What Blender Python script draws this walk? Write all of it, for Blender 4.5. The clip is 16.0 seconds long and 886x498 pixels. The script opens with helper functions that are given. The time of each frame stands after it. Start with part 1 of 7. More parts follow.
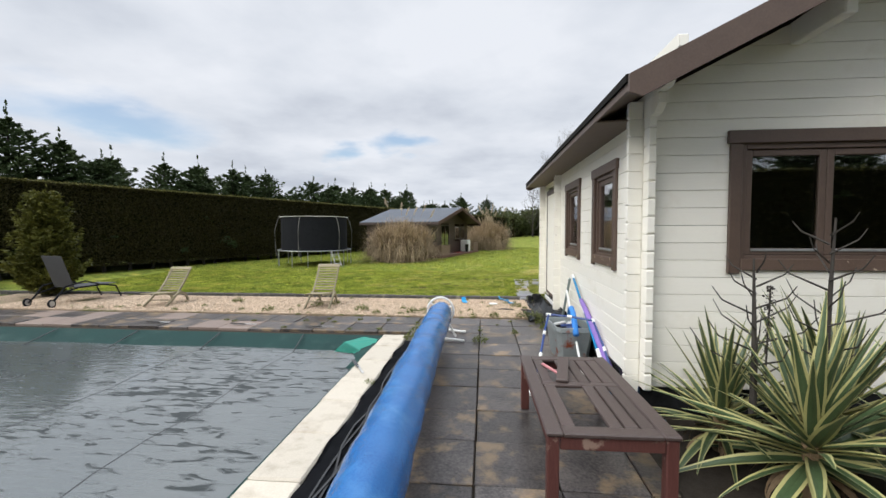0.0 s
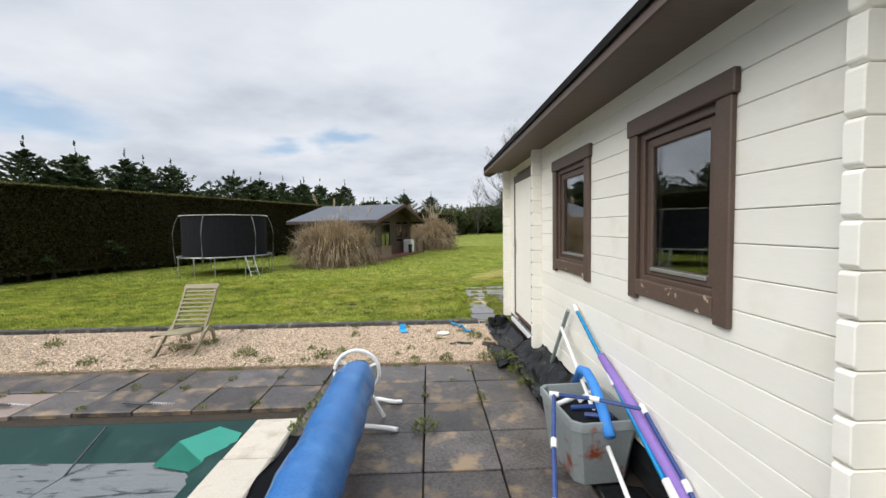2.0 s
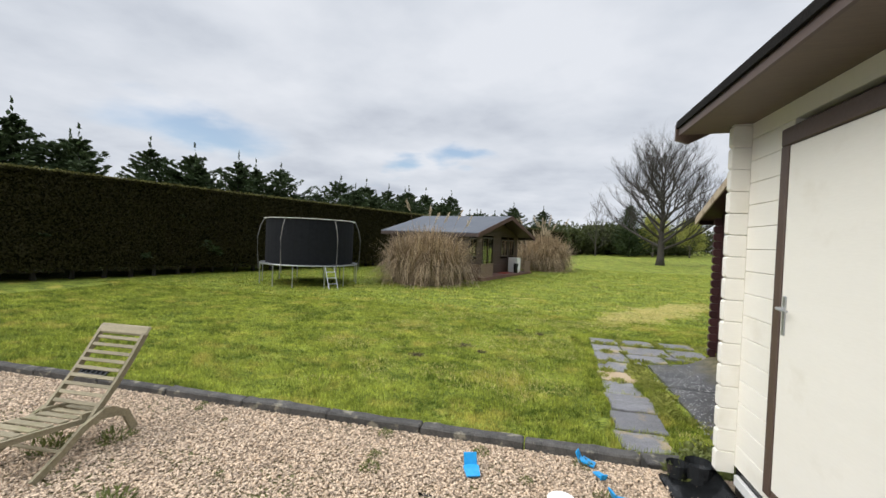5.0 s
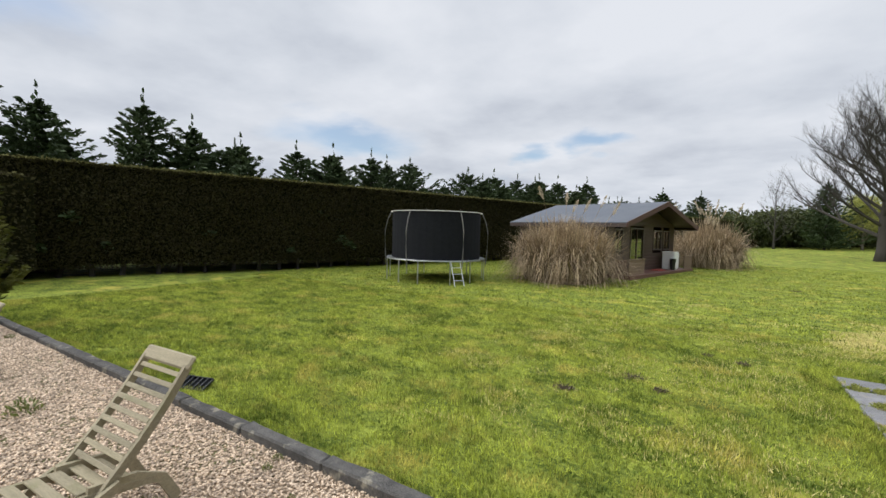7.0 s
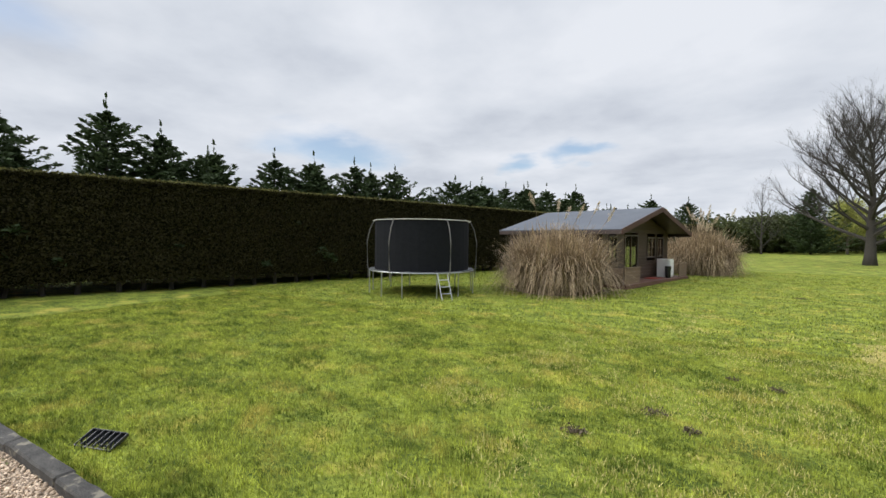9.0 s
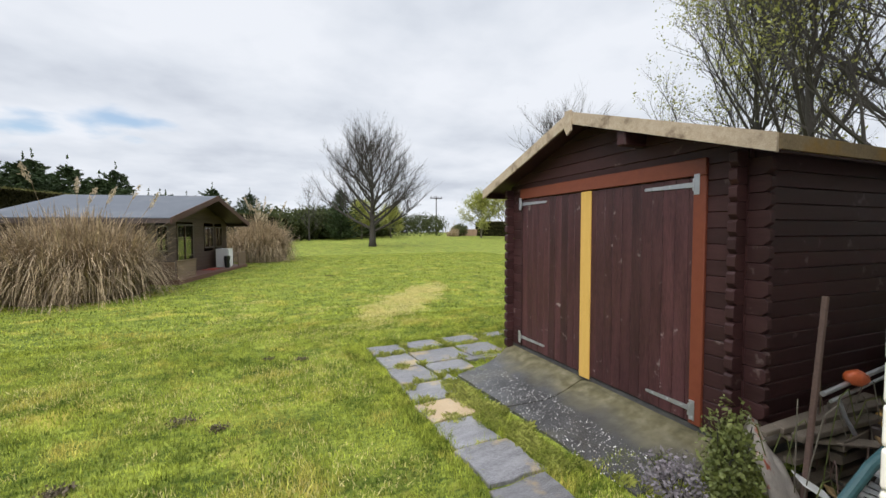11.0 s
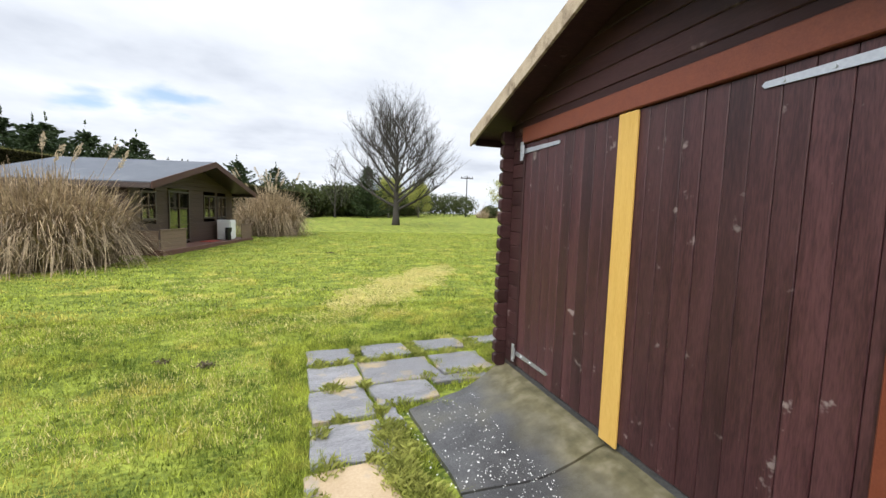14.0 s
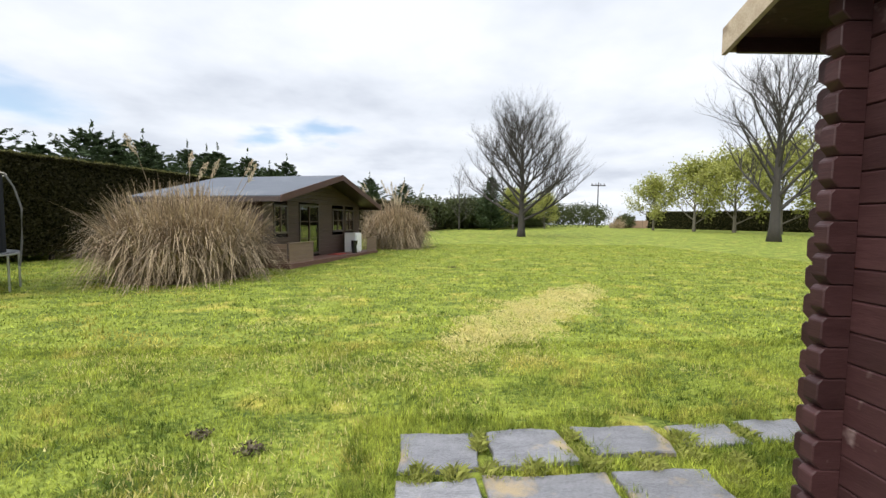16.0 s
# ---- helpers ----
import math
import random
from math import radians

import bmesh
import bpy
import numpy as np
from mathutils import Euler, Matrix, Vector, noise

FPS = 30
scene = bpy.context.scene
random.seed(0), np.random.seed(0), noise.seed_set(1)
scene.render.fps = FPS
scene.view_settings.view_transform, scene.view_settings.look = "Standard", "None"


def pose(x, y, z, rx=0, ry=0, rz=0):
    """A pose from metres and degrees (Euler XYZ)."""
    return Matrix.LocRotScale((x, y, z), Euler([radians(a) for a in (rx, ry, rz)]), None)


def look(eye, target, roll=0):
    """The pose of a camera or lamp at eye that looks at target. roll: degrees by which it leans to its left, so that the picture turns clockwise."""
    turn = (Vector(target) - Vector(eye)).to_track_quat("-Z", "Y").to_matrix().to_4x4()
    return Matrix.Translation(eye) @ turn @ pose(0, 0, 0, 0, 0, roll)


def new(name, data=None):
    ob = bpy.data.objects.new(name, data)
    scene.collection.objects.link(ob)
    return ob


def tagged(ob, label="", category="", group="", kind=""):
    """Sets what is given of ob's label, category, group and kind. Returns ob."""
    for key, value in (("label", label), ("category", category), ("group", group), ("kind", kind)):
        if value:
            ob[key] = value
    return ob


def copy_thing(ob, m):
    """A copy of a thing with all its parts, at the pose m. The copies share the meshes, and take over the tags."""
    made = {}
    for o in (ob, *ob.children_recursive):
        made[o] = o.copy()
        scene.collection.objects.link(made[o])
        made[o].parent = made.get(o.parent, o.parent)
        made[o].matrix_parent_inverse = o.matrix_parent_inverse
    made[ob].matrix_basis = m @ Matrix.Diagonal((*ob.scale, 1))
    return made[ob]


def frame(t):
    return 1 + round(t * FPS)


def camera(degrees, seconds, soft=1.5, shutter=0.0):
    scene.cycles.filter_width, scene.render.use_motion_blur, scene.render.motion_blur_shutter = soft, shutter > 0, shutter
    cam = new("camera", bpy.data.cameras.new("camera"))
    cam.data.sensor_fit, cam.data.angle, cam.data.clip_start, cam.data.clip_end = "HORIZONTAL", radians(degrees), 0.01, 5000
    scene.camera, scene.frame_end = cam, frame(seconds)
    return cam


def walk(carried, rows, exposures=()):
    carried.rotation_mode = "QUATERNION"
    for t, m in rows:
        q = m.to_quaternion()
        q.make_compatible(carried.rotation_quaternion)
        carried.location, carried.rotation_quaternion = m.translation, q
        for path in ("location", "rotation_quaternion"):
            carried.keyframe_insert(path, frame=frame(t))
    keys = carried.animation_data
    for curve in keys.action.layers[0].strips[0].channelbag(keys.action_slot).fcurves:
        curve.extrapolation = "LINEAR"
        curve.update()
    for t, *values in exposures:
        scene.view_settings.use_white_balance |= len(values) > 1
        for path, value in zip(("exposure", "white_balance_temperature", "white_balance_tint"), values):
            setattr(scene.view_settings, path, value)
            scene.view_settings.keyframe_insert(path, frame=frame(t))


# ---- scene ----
cam = camera(94.7, 16.0)
METRES, EYE, TILT, LEAN, TURN = 13.53, 1.65, 0.0, 0.0, 5.7
ROWS = [
    (0.0, 0.0, 0.0, 0.0, -0.01, -2.67, 0.14),
    (0.5, 0.0063, 0.0469, 0.0002, -0.85, -2.93, 0.16),
    (1.0, 0.0125, 0.0938, 0.003, -3.05, -2.99, 0.4),
    (1.5, 0.0158, 0.1407, 0.0027, -5.78, -2.99, 0.76),
    (2.0, 0.0192, 0.1901, 0.0037, -7.75, -3.03, 0.86),
    (2.5, 0.0233, 0.2389, 0.0037, -8.46, -2.99, 0.51),
    (3.0, 0.0283, 0.2859, 0.004, -7.38, -2.57, -0.2),
    (3.5, 0.032, 0.3301, 0.0041, -5.45, -1.95, -0.94),
    (4.0, 0.0386, 0.3739, 0.0066, -2.44, -1.32, -1.58),
    (4.5, 0.0421, 0.4147, 0.0064, 1.1, -0.88, -1.95),
    (5.0, 0.0438, 0.4521, 0.0061, 7.46, -1.15, -2.35),
    (7.5, -0.0048, 0.5898, 0.0032, 32.36, -2.91, -1.21),
    (8.0, -0.0103, 0.6073, 0.0033, 38.91, -2.59, -1.3),
    (8.5, -0.0182, 0.6229, 0.0029, 35.65, -1.78, -0.94),
    (9.0, -0.0188, 0.6353, 0.0019, 23.63, -1.23, -0.67),
    (9.5, -0.0155, 0.6404, 0.0026, 8.51, -1.47, -0.64),
    (10.0, -0.0099, 0.6428, 0.0028, -7.67, -1.57, -0.66),
    (12.5, 0.0725, 0.6935, 0.0022, -46.1, -4.22, 0.79),
    (13.0, 0.0938, 0.7099, 0.0002, -42.6, -4.62, 0.14),
    (13.5, 0.1167, 0.7273, 0.0005, -35.28, -4.84, -1.01),
    (14.0, 0.1359, 0.7512, -0.0119, -27.53, -4.99, -1.76),
    (14.5, 0.1542, 0.784, -0.0154, -20.57, -4.89, -1.82),
    (15.0, 0.1628, 0.8207, -0.0188, -15.41, -4.48, -1.36),
    (15.5, 0.1699, 0.8585, -0.0201, -12.16, -4.02, -0.83),
    (16.0, 0.1756, 0.896, -0.0209, -10.42, -3.61, -0.57),
]
walk(cam, [(t, pose(0, 0, EYE, TILT, LEAN, TURN) @ pose(METRES * x, METRES * y, METRES * z, 90 + pitch, roll, yaw)) for t, x, y, z, yaw, pitch, roll in ROWS],
     exposures=[(0.0, 0.08), (4.0, 0.0), (8.0, -0.02), (10.0, 0.1), (12.5, 0.2), (13.5, 0.38), (14.5, 0.40), (16.0, 0.34)])

# ---- light ----
world = bpy.data.worlds.new("sky")
scene.world = world
world.use_nodes = True
wn, wl = world.node_tree.nodes, world.node_tree.links
wn.clear()
w_out = wn.new("ShaderNodeOutputWorld")
w_bg = wn.new("ShaderNodeBackground")
w_sky = wn.new("ShaderNodeTexSky")
w_sky.sky_type, w_sky.sun_disc = "NISHITA", False
SUN_ELEVATION, SUN_AZIMUTH = radians(40), radians(231)
w_sky.sun_elevation, w_sky.sun_rotation = SUN_ELEVATION, SUN_AZIMUTH
w_tc = wn.new("ShaderNodeTexCoord")
w_sep = wn.new("ShaderNodeSeparateXYZ")
wl.new(w_tc.outputs["Generated"], w_sep.inputs[0])
# clouds lie on a flat layer, so they crowd together towards the horizon
w_den = wn.new("ShaderNodeMath"); w_den.operation = "ADD"; w_den.inputs[1].default_value = 0.16
wl.new(w_sep.outputs["Z"], w_den.inputs[0])
w_div = wn.new("ShaderNodeVectorMath"); w_div.operation = "DIVIDE"
w_cmb = wn.new("ShaderNodeCombineXYZ")
for i in range(3):
    wl.new(w_den.outputs[0], w_cmb.inputs[i])
wl.new(w_tc.outputs["Generated"], w_div.inputs[0]); wl.new(w_cmb.outputs[0], w_div.inputs[1])


def sky_noise(scale, detail, offset):
    m = wn.new("ShaderNodeMapping"); m.inputs["Location"].default_value = offset
    n = wn.new("ShaderNodeTexNoise")
    n.inputs["Scale"].default_value, n.inputs["Detail"].default_value, n.inputs["Roughness"].default_value = scale, detail, 0.52
    wl.new(w_div.outputs[0], m.inputs[0]); wl.new(m.outputs[0], n.inputs["Vector"])
    return n


def sky_ramp(src, stops):
    r = wn.new("ShaderNodeValToRGB")
    while len(r.color_ramp.elements) < len(stops):
        r.color_ramp.elements.new(0.5)
    for e, (p, c) in zip(r.color_ramp.elements, stops):
        e.position, e.color = p, (*c, 1)
    wl.new(src, r.inputs[0])
    return r


CLOUD_GAIN = 1.0
w_tone = sky_ramp(sky_noise(1.1, 6, (3.1, 1.7, 0.4)).outputs["Fac"],
                  [(0.32, (0.51, 0.55, 0.63)), (0.47, (0.665, 0.705, 0.775)), (0.62, (0.785, 0.815, 0.875))])
# rifts of blue between the clouds
w_warp = wn.new("ShaderNodeVectorMath"); w_warp.operation = "MULTIPLY_ADD"; w_warp.inputs[1].default_value = (0.22, 0.22, 0.12)
w_wn = sky_noise(2.2, 5, (1.3, 8.2, 0.7))
wl.new(w_wn.outputs["Color"], w_warp.inputs[0]); wl.new(w_tc.outputs["Generated"], w_warp.inputs[2])
w_rifts = None
for cx, cy, cz, wide, high in ((-0.692, 0.692, 0.207, 0.17, 0.05), (-0.21, 0.955, 0.212, 0.10, 0.03), (-0.331, 0.927, 0.178, 0.07, 0.03), (-0.98, 0.1, 0.35, 0.22, 0.07), (0.55, -0.8, 0.3, 0.25, 0.09), (-0.4, -0.85, 0.45, 0.3, 0.12)):
    off = wn.new("ShaderNodeVectorMath"); off.operation = "SUBTRACT"; off.inputs[1].default_value = (cx + 0.11, cy + 0.11, cz + 0.06)
    wl.new(w_warp.outputs[0], off.inputs[0])
    sc = wn.new("ShaderNodeVectorMath"); sc.operation = "DIVIDE"; sc.inputs[1].default_value = (wide, wide, high)
    wl.new(off.outputs[0], sc.inputs[0])
    ln = wn.new("ShaderNodeVectorMath"); ln.operation = "LENGTH"
    wl.new(sc.outputs[0], ln.inputs[0])
    mr_ = wn.new("ShaderNodeMapRange"); mr_.interpolation_type = "SMOOTHSTEP"
    mr_.inputs["From Min"].default_value, mr_.inputs["From Max"].default_value, mr_.inputs["To Max"].default_value = 1.2, 0.25, 0.85
    wl.new(ln.outputs["Value"], mr_.inputs["Value"])
    if w_rifts is None:
        w_rifts = mr_.outputs[0]
    else:
        mxx = wn.new("ShaderNodeMath"); mxx.operation = "MAXIMUM"
        wl.new(w_rifts, mxx.inputs[0]); wl.new(mr_.outputs[0], mxx.inputs[1])
        w_rifts = mxx.outputs[0]
# overcast skies are brighter towards the zenith
w_zen = wn.new("ShaderNodeMapRange")
w_zen.inputs["From Min"].default_value, w_zen.inputs["From Max"].default_value = 0.50, 0.98
w_zen.inputs["To Min"].default_value, w_zen.inputs["To Max"].default_value = 1.0, 3.3
wl.new(w_sep.outputs["Z"], w_zen.inputs["Value"])
w_mul = wn.new("ShaderNodeVectorMath"); w_mul.operation = "SCALE"
wl.new(w_tone.outputs[0], w_mul.inputs[0]); wl.new(w_zen.outputs[0], w_mul.inputs["Scale"])
w_skyg = wn.new("ShaderNodeVectorMath"); w_skyg.operation = "SCALE"; w_skyg.inputs["Scale"].default_value = 0.15
wl.new(w_sky.outputs[0], w_skyg.inputs[0])
w_mix = wn.new("ShaderNodeMix"); w_mix.data_type = "RGBA"
wl.new(w_rifts, w_mix.inputs["Factor"])
wl.new(w_mul.outputs[0], w_mix.inputs["A"]); wl.new(w_skyg.outputs[0], w_mix.inputs["B"])
wl.new(w_mix.outputs["Result"], w_bg.inputs["Color"])
w_bg.inputs["Strength"].default_value = CLOUD_GAIN
wl.new(w_bg.outputs[0], w_out.inputs[0])

sun_data = bpy.data.lights.new("sun", "SUN")
sun_data.energy, sun_data.angle, sun_data.color = 2.55, radians(48), (1.0, 0.97, 0.93)
sun = new("sun", sun_data)
sun.matrix_world = look((math.sin(SUN_AZIMUTH) * 40, math.cos(SUN_AZIMUTH) * 40, 40 * math.tan(SUN_ELEVATION)), (0, 0, 0))

# ---- materials ----
MATS = {}


def surf(name, c1, c2, scale=8.0, rough=0.7, bump=0.15, fine=60.0, stretch=(1, 1, 1), metal=0.0, vary=0.0, stain=None, stain_at=(0.55, 0.7), stain_scale=1.5,
         mid=0.5, spec=0.5, translucent=0.0, island=False, bump_dist=0.01, coat=0.0, spread=0.17):
    """A procedural surface: two colours mixed by coarse and fine noise, an optional third as stains, fine relief."""
    if name in MATS:
        return MATS[name]
    m = bpy.data.materials.new(name)
    m.use_nodes = True
    n, l = m.node_tree.nodes, m.node_tree.links
    b = n["Principled BSDF"]
    tc = n.new("ShaderNodeTexCoord")
    mp = n.new("ShaderNodeMapping")
    mp.inputs["Scale"].default_value = stretch
    info = n.new("ShaderNodeObjectInfo")
    shift = n.new("ShaderNodeVectorMath"); shift.operation = "MULTIPLY_ADD"
    comb = n.new("ShaderNodeCombineXYZ")
    for i in range(3):
        l.new(info.outputs["Random"], comb.inputs[i])
    shift.inputs[1].default_value = (37.0, 53.0, 29.0)
    l.new(comb.outputs[0], shift.inputs[0]); l.new(tc.outputs["Object"], shift.inputs[2])
    l.new(shift.outputs[0], mp.inputs[0])

    def noise_of(s, detail, src=mp):
        k = n.new("ShaderNodeTexNoise")
        k.inputs["Scale"].default_value, k.inputs["Detail"].default_value, k.inputs["Roughness"].default_value = s, detail, 0.6
        l.new(src.outputs[0], k.inputs["Vector"])
        return k

    a, f = noise_of(scale, 5), noise_of(fine, 4)
    add = n.new("ShaderNodeMath"); add.operation = "MULTIPLY_ADD"; add.inputs[1].default_value = 0.55
    l.new(f.outputs["Fac"], add.inputs[0])
    half = n.new("ShaderNodeMath"); half.operation = "MULTIPLY"; half.inputs[1].default_value = 0.45
    l.new(a.outputs["Fac"], half.inputs[0]); l.new(half.outputs[0], add.inputs[2])
    mr = n.new("ShaderNodeMapRange")
    mr.inputs["From Min"].default_value, mr.inputs["From Max"].default_value = mid - spread, mid + spread
    l.new(add.outputs[0], mr.inputs["Value"])
    mix = n.new("ShaderNodeMix"); mix.data_type = "RGBA"
    mix.inputs["A"].default_value, mix.inputs["B"].default_value = (*c1, 1), (*c2, 1)
    l.new(mr.outputs[0], mix.inputs["Factor"])
    col = mix.outputs["Result"]
    if stain:
        s = noise_of(stain_scale, 4, shift)
        sr = n.new("ShaderNodeMapRange")
        sr.inputs["From Min"].default_value, sr.inputs["From Max"].default_value = stain_at
        l.new(s.outputs["Fac"], sr.inputs["Value"])
        sm = n.new("ShaderNodeMix"); sm.data_type = "RGBA"
        sm.inputs["B"].default_value = (*stain, 1)
        l.new(sr.outputs[0], sm.inputs["Factor"]); l.new(col, sm.inputs["A"])
        col = sm.outputs["Result"]
    if vary:
        hsv = n.new("ShaderNodeHueSaturation")
        vr = n.new("ShaderNodeMapRange")
        vr.inputs["To Min"].default_value, vr.inputs["To Max"].default_value = 1 - vary, 1 + vary
        if island:
            geo = n.new("ShaderNodeNewGeometry")
            l.new(geo.outputs["Random Per Island"], vr.inputs["Value"])
        else:
            l.new(info.outputs["Random"], vr.inputs["Value"])
        l.new(vr.outputs[0], hsv.inputs["Value"]); l.new(col, hsv.inputs["Color"])
        col = hsv.outputs["Color"]
    l.new(col, b.inputs["Base Color"])
    rr = n.new("ShaderNodeMapRange")
    rr.inputs["To Min"].default_value, rr.inputs["To Max"].default_value = max(0.02, rough - 0.1), min(1.0, rough + 0.1)
    l.new(a.outputs["Fac"], rr.inputs["Value"]); l.new(rr.outputs[0], b.inputs["Roughness"])
    b.inputs["Metallic"].default_value = metal
    b.inputs["Specular IOR Level"].default_value = spec
    b.inputs["Coat Weight"].default_value = coat
    if bump:
        bp = n.new("ShaderNodeBump")
        bp.inputs["Strength"].default_value, bp.inputs["Distance"].default_value = bump, bump_dist
        l.new(add.outputs[0], bp.inputs["Height"]); l.new(bp.outputs[0], b.inputs["Normal"])
    if translucent:
        b.inputs["Subsurface Weight"].default_value = 0.0
        b.inputs["Transmission Weight"].default_value = 0.0
        tr = n.new("ShaderNodeBsdfTranslucent")
        l.new(col, tr.inputs["Color"])
        ms = n.new("ShaderNodeMixShader"); ms.inputs[0].default_value = translucent
        l.new(b.outputs[0], ms.inputs[1]); l.new(tr.outputs[0], ms.inputs[2])
        l.new(ms.outputs[0], n["Material Output"].inputs["Surface"])
    MATS[name] = m
    return m


CREAM = surf("cream_paint", (0.81, 0.785, 0.70), (0.85, 0.825, 0.74), 3, 0.55, 0.05, 40, (0.4, 0.4, 3), vary=0.03, stain=(0.70, 0.66, 0.55), stain_at=(0.58, 0.85), stain_scale=2.2)
TAUPE = surf("brown_trim_paint", (0.078, 0.050, 0.037), (0.108, 0.072, 0.054), 6, 0.5, 0.12, 60, (1, 1, 1), vary=0.06)
SILL_WORN = surf("worn_brown_sill", (0.085, 0.052, 0.037), (0.115, 0.075, 0.054), 6, 0.6, 0.2, 60, (1, 1, 1), stain=(0.42, 0.33, 0.25), stain_at=(0.6, 0.64), stain_scale=14)
SOFFIT = surf("brown_soffit", (0.13, 0.098, 0.075), (0.18, 0.138, 0.108), 5, 0.7, 0.1, 50, (0.3, 3, 1))
FELT_EDGE = surf("black_felt_edge", (0.010, 0.010, 0.010), (0.022, 0.020, 0.018), 6, 0.9, 0.5, 60, spec=0.08)
SLATE_FELT = surf("roof_felt", (0.055, 0.06, 0.07), (0.09, 0.095, 0.105), 4, 0.75, 0.35, 160, stain=(0.13, 0.13, 0.13), stain_at=(0.5, 0.8), stain_scale=1.0)
FELT_BLUE = surf("chalet_roof_felt", (0.075, 0.085, 0.10), (0.12, 0.13, 0.15), 2, 0.8, 0.25, 120, spec=0.25, stain=(0.15, 0.16, 0.175), stain_at=(0.5, 0.75), stain_scale=0.6)
SLAB = surf("paving_slab", (0.034, 0.031, 0.030), (0.105, 0.092, 0.086), 4, 0.33, 0.5, 45, vary=0.38, stain=(0.20, 0.145, 0.09), stain_at=(0.53, 0.66), stain_scale=3.6, spread=0.11, spec=0.28)
COPING = surf("pool_coping", (0.46, 0.41, 0.33), (0.58, 0.53, 0.44), 4, 0.65, 0.3, 80, vary=0.1, stain=(0.25, 0.20, 0.14), stain_at=(0.50, 0.85), stain_scale=4)
PINK_SLAB = surf("pink_slab", (0.17, 0.125, 0.105), (0.26, 0.20, 0.165), 4, 0.5, 0.3, 80, vary=0.12, stain=(0.2, 0.16, 0.13), stain_at=(0.5, 0.75), stain_scale=3)
MORTAR = surf("joint_soil", (0.03, 0.026, 0.02), (0.06, 0.05, 0.04), 12, 0.95, 0.5, 90, spec=0.08)
KERB = surf("kerb_concrete", (0.040, 0.038, 0.037), (0.115, 0.11, 0.10), 9, 0.85, 0.9, 120, vary=0.2, stain=(0.24, 0.22, 0.17), stain_at=(0.57, 0.66), stain_scale=7, spec=0.2, spread=0.12)
GRAVEL_BED = surf("gravel_bed", (0.13, 0.09, 0.055), (0.42, 0.32, 0.22), 45, 0.85, 0.9, 120, stain=(0.13, 0.13, 0.045), stain_at=(0.50, 0.62), stain_scale=1.6, bump_dist=0.02, spread=0.1)
PEBBLE = surf("gravel_pebble", (0.30, 0.21, 0.13), (0.66, 0.53, 0.40), 30, 0.75, 0.2, 200, vary=0.5, island=True)
GRASS_GROUND = surf("lawn_ground", (0.055, 0.082, 0.015), (0.26, 0.30, 0.05), 1.4, 0.9, 1.0, 14, (1, 1.7, 1), stain=(0.38, 0.33, 0.07), stain_at=(0.55, 0.70), stain_scale=1.3, bump_dist=0.05, spec=0.1, spread=0.09)
BLADE = surf("grass_blade", (0.085, 0.128, 0.018), (0.42, 0.465, 0.075), 1.6, 0.6, 0, 7, (1, 1.7, 1), vary=0.5, island=True, stain=(0.48, 0.42, 0.10), stain_at=(0.54, 0.68), stain_scale=1.3, translucent=0.3, spec=0.12, spread=0.09)
DRY_GRASS = surf("dry_grass_patch", (0.56, 0.49, 0.17), (0.70, 0.62, 0.28), 2, 0.8, 0, 12, vary=0.2, island=True, translucent=0.3)
COVER_GREEN = surf("pool_cover_green", (0.006, 0.026, 0.024), (0.013, 0.046, 0.041), 3, 0.6, 0.2, 300, stain=(0.035, 0.07, 0.062), stain_at=(0.55, 0.8), stain_scale=2, spec=0.15)
COVER_BRIGHT = surf("pool_cover_patch", (0.0, 0.17, 0.12), (0.01, 0.24, 0.17), 3, 0.4, 0.2, 200)
BLUE_FOIL = surf("blue_bubble_cover", (0.008, 0.085, 0.27), (0.018, 0.135, 0.37), 3, 0.22, 0.6, 90, stain=(0.04, 0.18, 0.42), stain_at=(0.5, 0.8), stain_scale=5)
WHITE_PLASTIC = surf("white_plastic", (0.72, 0.72, 0.7), (0.8, 0.8, 0.78), 6, 0.4, 0.05, 50)
BLACK_SHEET = surf("black_plastic_sheet", (0.012, 0.013, 0.014), (0.03, 0.032, 0.034), 6, 0.2, 0.3, 20)
DARK_WOOD = surf("weathered_dark_wood", (0.032, 0.022, 0.019), (0.075, 0.053, 0.045), 4, 0.42, 0.3, 40, (1, 1, 12), vary=0.15)
TABLE_WOOD = surf("table_slat_wood", (0.045, 0.030, 0.026), (0.085, 0.062, 0.055), 4, 0.45, 0.3, 30, (12, 1.2, 12), vary=0.15)
TABLE_RED = surf("table_leg_wood", (0.07, 0.022, 0.018), (0.11, 0.04, 0.032), 4, 0.5, 0.3, 30, (8, 8, 1), stain=(0.25, 0.17, 0.13), stain_at=(0.62, 0.68), stain_scale=8)
TEAK = surf("grey_teak", (0.17, 0.145, 0.085), (0.32, 0.275, 0.18), 5, 0.75, 0.3, 40, (1, 10, 10), vary=0.15, stain=(0.18, 0.17, 0.08), stain_at=(0.55, 0.75), stain_scale=4)
GAR_LOG = surf("garage_log_stain", (0.030, 0.011, 0.011), (0.060, 0.026, 0.026), 3, 0.52, 0.3, 30, (0.6, 0.6, 6), vary=0.25, stain=(0.18, 0.13, 0.12), stain_at=(0.64, 0.74), stain_scale=5, spec=0.3)
GAR_BOARD = surf("garage_door_board", (0.034, 0.011, 0.013), (0.082, 0.031, 0.033), 3, 0.44, 0.3, 30, (5, 5, 0.5), vary=0.3, stain=(0.22, 0.17, 0.16), stain_at=(0.655, 0.71), stain_scale=7, spread=0.11)
